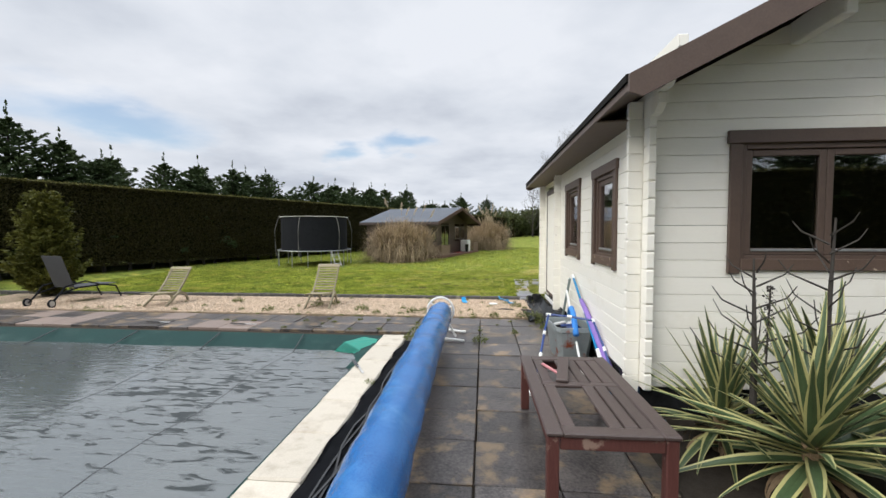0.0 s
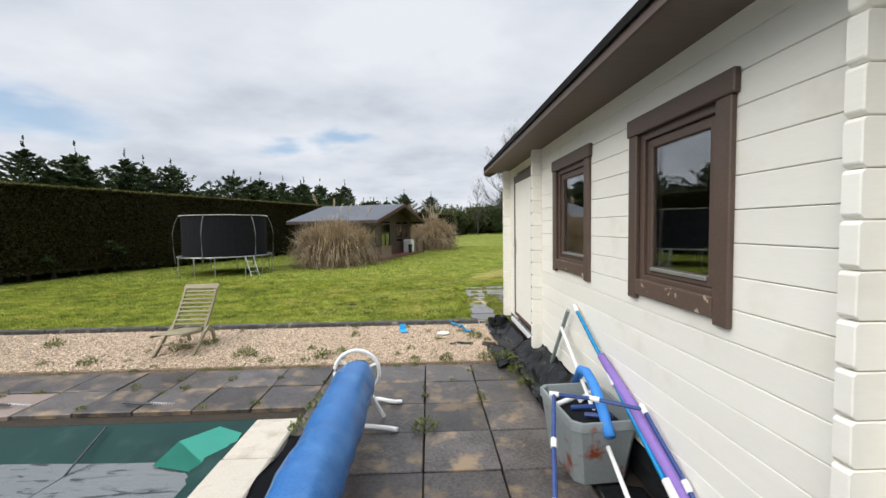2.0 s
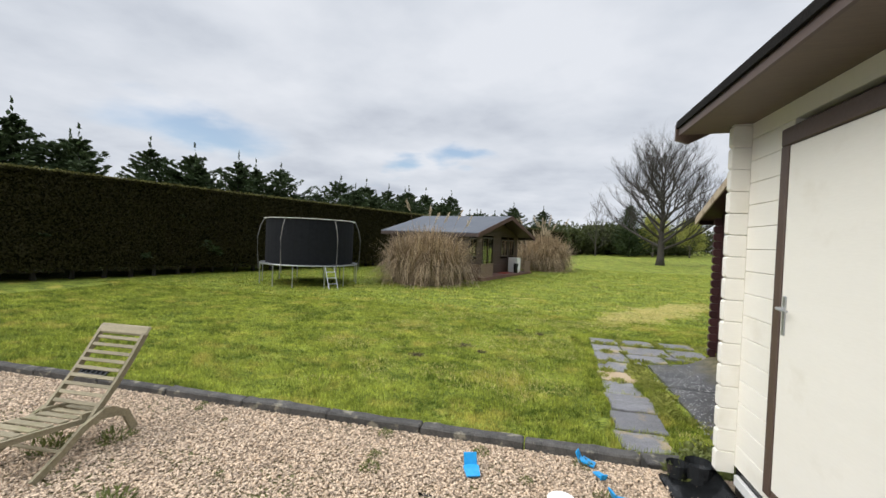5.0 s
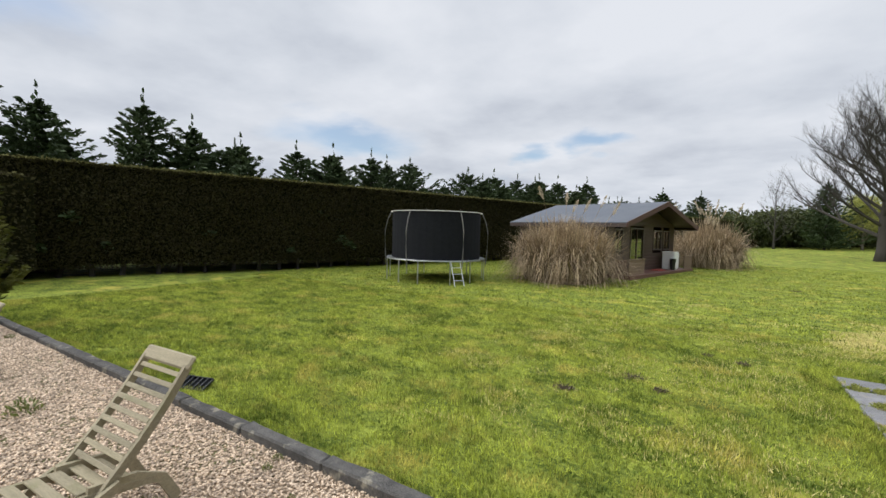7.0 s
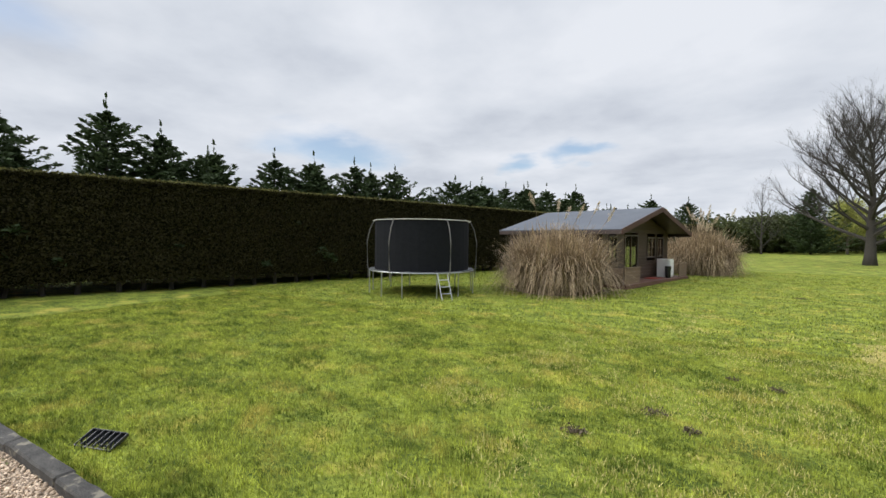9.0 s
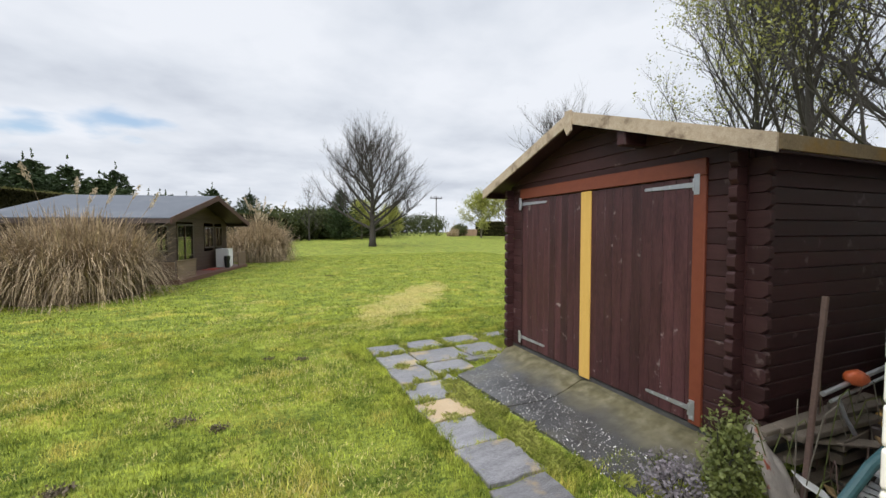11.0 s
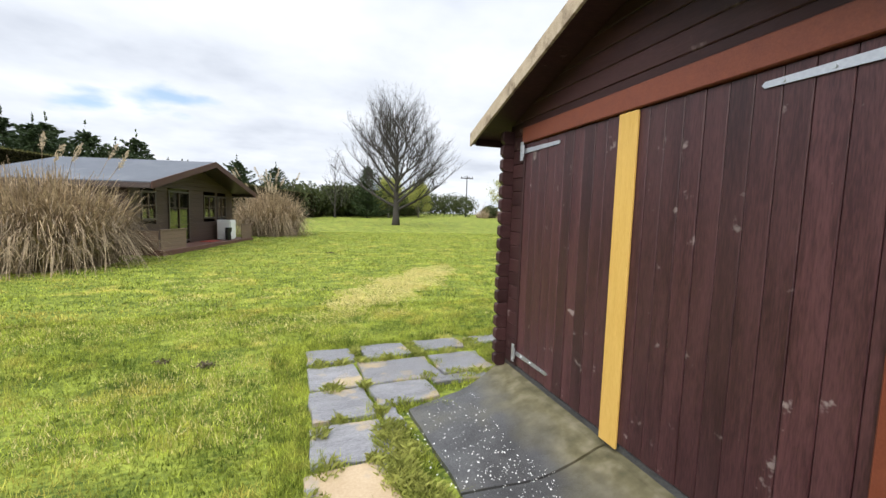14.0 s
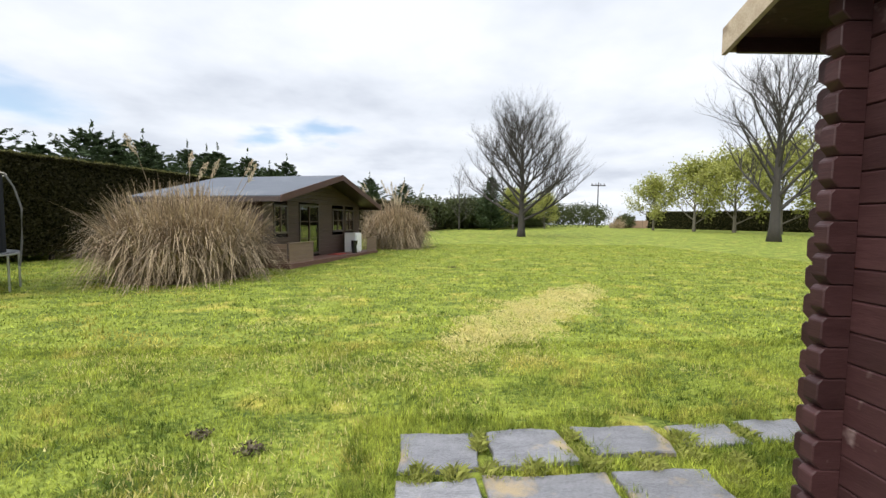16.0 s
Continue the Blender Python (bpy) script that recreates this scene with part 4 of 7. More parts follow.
def glazed(parent, u0, u1, z0, z1, cols, rows):
    """A dark-framed casement with glazing bars."""
    w = empty("window"); w.parent = parent
    bm = bmesh.new()
    t = 0.07
    box(bm, (u0, -0.03, z0), (u0 + t, 0.05, z1)); box(bm, (u1 - t, -0.03, z0), (u1, 0.05, z1))
    box(bm, (u0 + t, -0.03, z1 - t), (u1 - t, 0.05, z1)); box(bm, (u0 + t, -0.03, z0), (u1 - t, 0.05, z0 + t))
    part("frame", bm, DARK_WOOD, w)
    for i in range(1, cols):
        x = u0 + (u1 - u0) * i / cols
        part("glazing_bar", bbox((x - 0.03, -0.02, z0 + t), (x + 0.03, 0.04, z1 - t)), CHALET_BOARD, w)
    for i in range(1, rows):
        z = z0 + (z1 - z0) * i / rows
        part("glazing_bar", bbox((u0 + t, -0.012, z - 0.015), (u1 - t, 0.03, z + 0.015)), CHALET_BOARD, w)
    part("pane", bbox((u0 + t, 0.01, z0 + t), (u1 - t, 0.016, z1 - t)), GLASS, w)


for k, (u0, u1, z0, z1) in enumerate(C_OPEN):
    glazed(cf, u0, u1, z0, z1, 2, 3 if k == 1 else 2)
glazed(cs, 2.2, 3.2, 0.95, 1.9, 2, 2)
for u0, u1 in ((0.45, 1.9), (CW - 1.55, CW - 0.45)):
    fn = empty("veranda_fence", Matrix.Translation((0, 0.02, 0))); fn.parent = chalet
    for i in range(6):
        part("board", bbox((u0, 0, -0.16 + i * 0.135), (u1, 0.03, -0.03 + i * 0.135), 0.006), CHALET_DECK, fn)
    part("cap", bbox((u0 - 0.03, -0.03, 0.655), (u1 + 0.03, 0.06, 0.69), 0.005), CHALET_DECK, fn)
fn = empty("veranda_fence", Matrix.Translation((0.45, 0, 0)) @ pose(0, 0, 0, 0, 0, 90)); fn.parent = chalet
for i in range(6):
    part("board", bbox((0.10, -0.02, -0.16 + i * 0.135), (VER, 0.01, -0.03 + i * 0.135), 0.006), CHALET_DECK, fn)

# white drinks fridge and red mat on the veranda
fr = empty("small_fridge", CH @ Matrix.Translation((5.75, 0.22, 0.02)), "white under-counter fridge standing on the veranda deck", "fridge")
part("body", bbox((0, 0, 0), (0.55, 0.55, 0.84), 0.015), WHITE_PLASTIC, fr)
part("top", bbox((-0.01, -0.02, 0.842), (0.56, 0.56, 0.875), 0.008), WHITE_PLASTIC, fr)
part("door", bbox((0.02, -0.04, 0.06), (0.53, -0.002, 0.82), 0.01), WHITE_PLASTIC, fr)
bn = empty("bin", CH @ Matrix.Translation((5.62, 0.30, 0.02)), "small black bin beside the white fridge", "bin")
bm = bmesh.new()
bmesh.ops.create_cone(bm, cap_ends=True, segments=16, radius1=0.11, radius2=0.14, depth=0.55, matrix=Matrix.Translation((-0.05, -0.1, 0.275)))
part("bucket", bm, BLACK_SHEET, bn)
part("label", bbox((-0.12, -0.245, 0.2), (0.02, -0.236, 0.36), 0.002), WHITE_PLASTIC, bn)
mat_ob = tagged(part("door_mat", bbox((4.2, 0.3, 0.021), (5.0, 0.75, 0.04), 0.005), surf("red_mat", (0.28, 0.03, 0.02), (0.38, 0.06, 0.04), 8, 0.9, 0.4, 90)), "red door mat lying on the veranda deck", "mat")
mat_ob.matrix_basis = CH

# ---- trampoline ----
TR, TZ, TT = 1.85, 0.62, 2.42
tramp = empty("trampoline", pose(-8.95, 20.95, LAWN, 0, 0, 10), "round black trampoline with safety net and ladder", "trampoline")


def ring(r, z, n=40):
    return [(r * math.cos(k * math.tau / n), r * math.sin(k * math.tau / n), z) for k in range(n + 1)]


part("frame_ring", btube(ring(TR, TZ + 0.2), 0.024, 6), STEEL, tramp)
bm = bmesh.new()
bmesh.ops.create_circle(bm, cap_ends=True, segments=40, radius=TR - 0.25, matrix=Matrix.Translation((0, 0, TZ + 0.19)))
bmesh.ops.solidify(bm, geom=bm.faces[:], thickness=0.01)
part("mat", bm, NET, tramp)
bm = bmesh.new()
a, b = ring(TR + 0.03, TZ + 0.235), ring(TR - 0.27, TZ + 0.225)
va, vb = [bm.verts.new(p) for p in a[:-1]], [bm.verts.new(p) for p in b[:-1]]
for k in range(40):
    bm.faces.new((va[k], va[(k + 1) % 40], vb[(k + 1) % 40], vb[k]))
bmesh.ops.solidify(bm, geom=bm.faces[:], thickness=0.025)
part("edge_pad", bm, surf("worn_pad", (0.10, 0.11, 0.12), (0.28, 0.29, 0.30), 3, 0.6, 0.2, 20), tramp, "worn grey and white edge pad")
bm = bmesh.new()
tr_n, z_b, z_t = 40, TZ + 0.22, TT + 0.10
for i in range(tr_n):
    a0, a1 = i * math.tau / tr_n, (i + 1) * math.tau / tr_n
    r = TR - 0.18
    bm.faces.new([bm.verts.new((r * math.cos(q), r * math.sin(q), z)) for q, z in ((a0, z_b), (a1, z_b), (a1, z_t), (a0, z_t))])
bmesh.ops.remove_doubles(bm, verts=bm.verts, dist=0.001)
part("safety_net", bm, NET, tramp, "black safety net")
part("top_ring", btube(ring(TR - 0.12, TT + 0.12), 0.014, 5), surf("pale_foam", (0.5, 0.48, 0.42), (0.62, 0.6, 0.52), 6, 0.8, 0.2, 40), tramp)
for k in range(6):
    q = k * math.tau / 6 + 0.35
    c, s = math.cos(q), math.sin(q)
    pts = [((TR + 0.05) * c, (TR + 0.05) * s, 0.55), ((TR + 0.1) * c, (TR + 0.1) * s, 1.1), ((TR + 0.12) * c, (TR + 0.12) * s, 1.8), ((TR + 0.02) * c, (TR + 0.02) * s, 2.25), ((TR - 0.12) * c, (TR - 0.12) * s, TT + 0.12)]
    part("net_pole", btube(pts, 0.019, 6), surf("pole_foam", (0.10, 0.10, 0.10), (0.2, 0.19, 0.17), 5, 0.8, 0.1, 30), tramp)
    for dq in (-0.22, 0.22):
        c2, s2 = math.cos(q + dq), math.sin(q + dq)
        part("leg", btube([(TR * c2, TR * s2, TZ + 0.19), (TR * c2, TR * s2, 0.02)], 0.02, 6), STEEL, tramp)
bm = bmesh.new()
q = -0.82
cx, cy = TR * math.cos(q), TR * math.sin(q)
ox, oy = 0.42 * math.cos(q), 0.42 * math.sin(q)
tx, ty = -math.sin(q) * 0.17, math.cos(q) * 0.17
for sgn in (-1, 1):
    tube(bm, [(cx + sgn * tx, cy + sgn * ty, TZ + 0.2), (cx + ox + sgn * tx, cy + oy + sgn * ty, 0.0)], 0.014, 6)
for i in range(1, 4):
    k = i / 4
    tube(bm, [(cx + ox * k - tx, cy + oy * k - ty, (TZ + 0.2) * (1 - k)), (cx + ox * k + tx, cy + oy * k + ty, (TZ + 0.2) * (1 - k))], 0.014, 6)
part("ladder", bm, STEEL, tramp, "galvanised steel ladder")

# ---- hedges and trees ----
def hedge(name, x0, y0, x1, y1, z0, z1, depth, n_leaves, label, near=None, size=0.13):
    """A clipped hedge from point to point: dark core, a skin of small leaves on the near face, the top and the end."""
    L = math.hypot(x1 - x0, y1 - y0)
    a = math.degrees(math.atan2(y1 - y0, x1 - x0))
    h = empty(name, pose(x0, y0, 0, 0, 0, a), label, "hedge", kind="")
    bm = bmesh.new()
    ns = max(8, int(L / 0.6)); nz = 7
    grid = []
    for i in range(ns + 1):
        row = []
        for j in range(nz + 1):
            x, z = L * i / ns, z0 + (z1 - z0 - 0.06) * j / nz
            b = 0.10 * noise.noise(Vector((x * 0.5, z * 0.8, 1.3))) + 0.05 * noise.noise(Vector((x * 2, z * 2, 4.1)))
            if j == 0:
                z += 0.14 * noise.noise(Vector((x * 1.1, 0, 7.7)))
            row.append(bm.verts.new((x, 0.08 + b + (0.25 if j == 0 else 0), z)))
        row.append(bm.verts.new((L * i / ns, depth, z1 - 0.06)))
        row.append(bm.verts.new((L * i / ns, depth, z0)))
        grid.append(row)
    for r0, r1 in zip(grid, grid[1:]):
        for k in range(len(r0) - 1):
            bm.faces.new((r0[k], r1[k], r1[k + 1], r0[k + 1]))
        bm.faces.new((r0[-1], r1[-1], r1[0], r0[0]))
    bm.faces.new(grid[0]); bm.faces.new(grid[-1][::-1])
    bmesh.ops.recalc_face_normals(bm, faces=bm.faces)
    # near-black core: the shade deep inside the hedge is put into its colour
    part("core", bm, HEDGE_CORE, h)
    r = np.random.default_rng(int(L * 10))
    s = near(r, n_leaves) if near else r.uniform(0, L, n_leaves)
    face = r.uniform(0, 1, n_leaves)
    zz = r.uniform(z0 - 0.12, z1, n_leaves)
    b = np.array([0.10 * noise.noise(Vector((p * 0.5, q * 0.8, 1.3))) + 0.05 * noise.noise(Vector((p * 2, q * 2, 4.1))) for p, q in zip(s, zz)])
    yy = 0.03 + b + r.normal(scale=0.035, size=n_leaves)
    top = face > 0.80
    yy[top] = depth * r.uniform(0, 1, top.sum()) ** 1.8 - 0.03; zz[top] = z1 - 0.03 + r.normal(scale=0.03, size=top.sum())
    tail = face < max(0.04, 4.0 / L)
    s[tail] = np.where(r.uniform(0, 1, tail.sum()) < 0.5, 0.0, L) + r.normal(scale=0.05, size=tail.sum()); yy[tail] = r.uniform(0, depth, tail.sum())
    v, f = leaves_np(np.stack([s, yy, zz], 1), size, r, aspect=0.5)
    lv = new("foliage", mesh_np("foliage", v, f, HEDGE_LEAF, 4)); lv.parent = h
    # pale leaves along the top paint its sky-lit rim
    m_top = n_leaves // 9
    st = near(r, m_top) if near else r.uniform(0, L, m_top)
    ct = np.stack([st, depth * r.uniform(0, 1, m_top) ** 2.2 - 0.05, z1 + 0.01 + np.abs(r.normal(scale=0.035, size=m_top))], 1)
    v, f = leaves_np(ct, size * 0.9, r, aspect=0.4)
    tv = new("fresh_growth", mesh_np("fresh_growth", v, f, HEDGE_TOP, 4)); tv.parent = h; tv["label"] = "paler yellow green leaves painting the sky-lit rim of the clipped top"
    first = None
    for i in range(int(L / 0.85)):
        m = Matrix.Translation((i * 0.85 + random.uniform(-0.15, 0.15), random.uniform(0.35, 0.6), 0)) @ pose(0, 0, 0, random.uniform(-9, 9), random.uniform(-9, 9), random.uniform(0, 360))
        if first is None:
            first = part("trunk", btube([(0, 0, -0.3), (0.02, 0, z0), (0.0, 0.03, z0 + 0.5)], [0.1, 0.07, 0.06], 6), BARK, h)
            first.matrix_basis = m
        else:
            shared("trunk", first.data, h, m)
    return h


HD = (4 / 10.585, 9.8 / 10.585)
h0 = (-17.3 - HD[0] * 22, 14 - HD[1] * 22)
h1 = (-17.3 + HD[0] * 64, 14 + HD[1] * 64)


def near_dense(r, n):
    s = r.beta(1.7, 2.6, n) * 62 + 10
    far = r.uniform(0, 1, n) < 0.2
    s[far] = r.uniform(0, 86, far.sum())
    return s


hedge("tall_hedge", h0[0], h0[1], h1[0], h1[1], 0.22, 3.55, 1.8, 150000, "tall clipped dark green conifer hedge along the lawn", near_dense, size=0.105)
hedge("side_hedge", -30.0, 7.2, -16.6, 9.6, 0.3, 2.95, 2.2, 16000, "lower clipped dark hedge beside the sun lounger")
hedge("far_hedge", 8.5, 77.0, 30.0, 97.6, 0.2, 5.2, 2.0, 14000, "dark clipped hedge across the far end of the lawn", size=0.3)
hedge("boundary_hedge", 48.0, 90.0, 92.0, 46.0, 0.3, 4.0, 2.5, 9000, "dark hedge behind the far row of trees", size=0.35)


def crown_mesh(h, r_max, seed, n_br=125, per=150, mat=CONIFER, size=0.24, shape=0.62, up=0.30):
    """The crown of a conifer: tiers of branches that rise at their tips, each a frond of hanging sprays, with gaps between."""
    r = np.random.default_rng(seed)
    cs, ds = [], []
    for i in range(n_br):
        k = (i + r.uniform(0, 1)) / n_br
        z = h * (0.06 + 0.92 * k)
        reach = r_max * (1 - k) ** shape * r.choice((0.55, 0.8, 1.0, 1.28)) * r.uniform(0.85, 1.1) + 0.10
        q = i * 2.399 + r.uniform(-0.5, 0.5)
        m = int(per * (0.22 + 0.78 * (1 - k))) + 8
        t = r.uniform(0.05, 1.0, m) ** 0.85
        rad = reach * t
        side = r.normal(scale=1.0, size=m) * (0.05 + 0.17 * np.sin(np.pi * np.clip(t * 0.9 + 0.08, 0, 1))) * min(reach, 1.6) * 0.75
        lift = up * rad * (0.15 + 0.85 * t ** 1.6)
        x = rad * math.cos(q) - side * math.sin(q)
        y = rad * math.sin(q) + side * math.cos(q)
        zz = z + lift - 0.35 * np.abs(side) - np.abs(r.normal(scale=0.06, size=m))
        cs.append(np.stack([x, y, zz], 1))
        sgn = np.sign(side) * 0.6
        ds.append(np.stack([math.cos(q) - sgn * math.sin(q), math.sin(q) + sgn * math.cos(q), 0.30 - 0.3 * r.uniform(0, 1, m)], 1))
    n_tip = 20
    tz = r.uniform(-0.9, 0.55, n_tip)
    tip = np.stack([r.normal(scale=1.0, size=n_tip) * 0.07 * (0.6 - tz), r.normal(scale=1.0, size=n_tip) * 0.07 * (0.6 - tz), h + tz], 1)
    cs.append(tip); ds.append(np.tile([[0, 0, 1.2]], (n_tip, 1)))
    c, d = np.concatenate(cs), np.concatenate(ds)
    v, f = leaves_np(c, size, r, aspect=0.40, droop=d)
    return mesh_np("crown", v, f, mat, 4)


def conifer(name, h, r_max, seed, m, label, group="", mat=CONIFER, **kw):
    t = empty(name, m, label, "tree", group)
    part("trunk", btube([(0, 0, -0.2), (0.02, 0, h * 0.5), (0, 0.02, h * 0.97)], [0.16, 0.09, 0.015], 7), BARK, t)
    c = new("crown", crown_mesh(h, r_max, seed, mat=mat, **kw)); c.parent = t
    return t


# row of dark conifers behind the tall hedge
models = [conifer("conifer", 7.0, 3.0, 11, pose(-20.9, 16.2, -0.2), "dark green conifer standing behind the clipped hedge", "conifers behind the hedge"),
          conifer("conifer", 6.2, 3.0, 12, pose(-20.7, 12.8, -0.2), "dark green conifer standing behind the clipped hedge", "conifers behind the hedge"),
          conifer("conifer", 6.0, 3.3, 13, pose(-16.2, 29.2, -0.2), "broad dark green conifer standing behind the clipped hedge", "conifers behind the hedge", up=0.42, shape=0.55, n_br=110)]
ROW = [(1, -22.4, 8.6, 0.98), (0, -21.9, 10.6, 1.0), (1, -20.3, 17.9, 0.98), (1, -19.3, 19.6, 0.92), (0, -18.6, 22.3, 0.86), (1, -17.9, 24.2, 0.94), (0, -17.0, 26.4, 0.84),
       (1, -16.8, 27.6, 0.9), (2, -14.8, 34.6, 0.98), (1, -13.6, 36.6, 1.0), (0, -13.0, 40.0, 0.92), (1, -10.6, 43.5, 1.0), (0, -9.0, 47.5, 0.95), (2, -6.5, 52.0, 0.9), (1, -3.2, 58.0, 1.05), (0, 0.5, 66.0, 1.0)]
for k, x, y, s in ROW:
    c = copy_thing(models[k], pose(x, y, -0.2, 0, 0, random.uniform(0, 360)))
    c.scale = (s * 1.1, s * 1.1, s * random.uniform(0.96, 1.05))

fill = random.Random(4)
for i in range(34):
    s = -14 + i * 2.0 + fill.uniform(-0.7, 0.7)
    off = fill.uniform(2.6, 5.0)
    c = copy_thing(models[fill.choice((0, 1, 1, 2))], pose(-17.3 + HD[0] * s - HD[1] * off, 14 + HD[1] * s + HD[0] * off, -0.2, fill.uniform(-3, 3), fill.uniform(-3, 3), fill.uniform(0, 360)))
    k = fill.uniform(0.68, 0.9)
    c.scale = (k * 1.3, k * 1.3, k)
# the garden closes behind the terrace in the same way
hedge("rear_hedge", 26.0, -13.0, -30.0, -13.0, 0.2, 4.4, 1.8, 14000, "tall clipped dark hedge behind the pool terrace", size=0.25)
for i in range(13):
    c = copy_thing(models[i % 3], pose(-24 + i * 4.1 + fill.uniform(-0.8, 0.8), -16.5 - fill.uniform(0, 2), -0.2, 0, 0, fill.uniform(0, 360)))
    k = fill.uniform(0.95, 1.3)
    c.scale = (k, k, k)

conifer("golden_conifer", 2.62, 0.60, 21, pose(-11.0, 9.27, 0.0), "dense golden green columnar conifer shrub beside the gravel", "", SHRUB, n_br=280, per=120, size=0.11, shape=0.36, up=0.55)
conifer("far_conifer", 8.2, 3.4, 22, pose(13.4, 73.0, 0.2), "dark broad conifer at the far end of the lawn", n_br=150, per=70, size=0.34)


def bare_tree(name, h, spread, seed, m, label, bark=BARK, trunk_r=0.3, fork=0.16, limbs=15, buds=0, bud_size=0.12, depth=4, rise=0.9, twig=0.45):
    """A leafless tree: a tapered trunk, limbs that fork four times into twigs, and buds where there are some."""
    r = random.Random(seed)
    t = empty(name, m, label, "tree")
    bm = bmesh.new()
    pts, rad = [], []
    for i in range(9):
        k = i / 8
        pts.append(Vector((r.uniform(-0.12, 0.12) * k * h * 0.06, r.uniform(-0.12, 0.12) * k * h * 0.06, -0.25 + k * h * 0.86)))
        rad.append(trunk_r * ((1 - k) ** 0.9 * 0.92 + 0.03) * (1.35 if i == 0 else 1))
    tube(bm, pts, rad, 8)
    part("trunk", bm, bark, t, smooth=True)
    bm = bmesh.new()
    tips = []

    def grow(p, d, length, rr, lev):
        n = 3 if lev < 2 else 2
        ps, q = [p], p
        dd = d.copy()
        for i in range(n):
            dd = (dd + Vector((r.uniform(-0.16, 0.16), r.uniform(-0.16, 0.16), r.uniform(-0.02, 0.16)))).normalized()
            q = q + dd * length / n
            ps.append(q)
        tube(bm, ps, [rr * (1 - 0.72 * i / n) for i in range(n + 1)], 5 if lev == 0 else 3, cap=False)
        if lev >= depth - 1:
            tips.extend(ps[1:])
            return
        kids = (6, 5, 4, 3, 3)[lev] + r.randint(0, 1)
        for c in range(kids):
            k = 0.28 + 0.72 * (c + r.uniform(0, 1)) / kids
            i = min(int(k * n), n - 1)
            s = ps[i].lerp(ps[i + 1], k * n - i)
            side = Vector((r.uniform(-1, 1), r.uniform(-1, 1), r.uniform(-0.25, 0.75)))
            nd = (dd * 1.0 + side * 0.85).normalized()
            grow(s, nd, length * r.uniform(0.42, 0.62), rr * twig * (1.1 - 0.4 * k), lev + 1)
        tips.append(ps[-1])

    for i in range(limbs):
        k = fork + (0.9 - fork) * (i / limbs) ** 0.9
        q = i * 2.4 + r.uniform(-0.5, 0.5)
        j = min(int(k * 8 / 0.9), 7)
        p = pts[0].lerp(pts[-1], min(1, k / 0.88))
        lean = rise * (0.35 + 1.5 * k)
        d = Vector((math.cos(q), math.sin(q), lean)).normalized()
        prof = math.sin(math.pi * min(1, 0.28 + 0.66 * k)) ** 0.8
        grow(p, d, spread * prof * r.uniform(0.85, 1.12), trunk_r * 0.42 * (1.05 - k * 0.75), 0)
    part("branchwork", bm, bark, t)
    if buds:
        g = np.random.default_rng(seed)
        tp = np.array([tuple(q) for q in tips])
        c = tp[g.integers(0, len(tp), buds)] + g.normal(scale=bud_size * 1.4, size=(buds, 3))
        v, f = leaves_np(c, bud_size, g, aspect=0.6)
        o = new("spring_leaves", mesh_np("spring_leaves", v, f, BUD, 4)); o.parent = t
    return t


bare_tree("lawn_tree", 11.4, 5.5, 5, pose(12.5, 53.0, 0.0), "leafless broad-crowned tree standing on the lawn", trunk_r=0.42, limbs=34, fork=0.17, depth=5, rise=0.72, twig=0.48)
bare_tree("slender_tree", 9.2, 2.8, 6, pose(8.2, 69.9, 0.1), "slender leafless young tree at the lawn edge", trunk_r=0.13, limbs=12, depth=3, rise=1.5)
bare_tree("oak", 14.5, 6.8, 7, pose(34.4, 47.0, 0.0), "large leafless tree with ascending dark limbs", BARK, trunk_r=0.5, limbs=20, fork=0.2, rise=1.4)
bare_tree("ash_tree", 15.0, 6.2, 8, pose(23.5, 20.8, -0.1), "tall tree with first pale green spring leaves", BARK, trunk_r=0.26, limbs=26, fork=0.16, rise=1.7, depth=5, buds=15000, bud_size=0.14, twig=0.52)
bare_tree("sycamore", 13.0, 6.4, 9, pose(20.0, 12.6, -0.1), "dark leafless tree with a dense web of twigs", BARK, trunk_r=0.42, limbs=20, fork=0.13, rise=1.1, depth=5, twig=0.5)
bare_tree("thorn_tree", 9.5, 4.6, 19, pose(17.0, 9.3, -0.1), "dark leafless thorn tree with dense twigs behind the garage", BARK, trunk_r=0.26, limbs=22, fork=0.1, rise=0.9, depth=5, twig=0.55)
hedge("east_hedge", 23.0, 16.0, 21.0, 0.0, 0.0, 3.2, 2.0, 7000, "dark hedge behind the trees beside the garage", size=0.25)
bare_tree("poplar", 15.0, 5.5, 10, pose(19.5, 17.0, -0.1), "tall tree with first pale green spring leaves", BARK, trunk_r=0.28, limbs=18, fork=0.18, rise=1.8, depth=5, buds=9000, bud_size=0.14, twig=0.5)
bare_tree("hedgerow_tree", 11.5, 4.8, 15, pose(-33.0, 8.0, -0.1), "leafless grey tree rising behind the hedge", BARK, trunk_r=0.34, limbs=22, fork=0.18, rise=1.2, depth=5, twig=0.52)
willow = bare_tree("willow", 9.5, 4.4, 14, pose(45.7, 73.0, 0.5), "low willow with yellow green spring leaves", BARK_LIGHT, trunk_r=0.25, limbs=14, fork=0.14, depth=3, rise=1.0, buds=7500, bud_size=0.34)
tagged(willow, group="willows along the boundary")
for x, y, s in ((41.5, 77.0, 0.8), (49.5, 69.5, 1.1), (52.5, 65.0, 1.15), (54.5, 59.0, 1.1), (57.5, 54.0, 1.1), (24.0, 80.0, 0.55), (17.5, 76.0, 0.6)):
    copy_thing(willow, pose(x, y, 0.4, 0, 0, random.uniform(0, 360))).scale = (s, s, s)


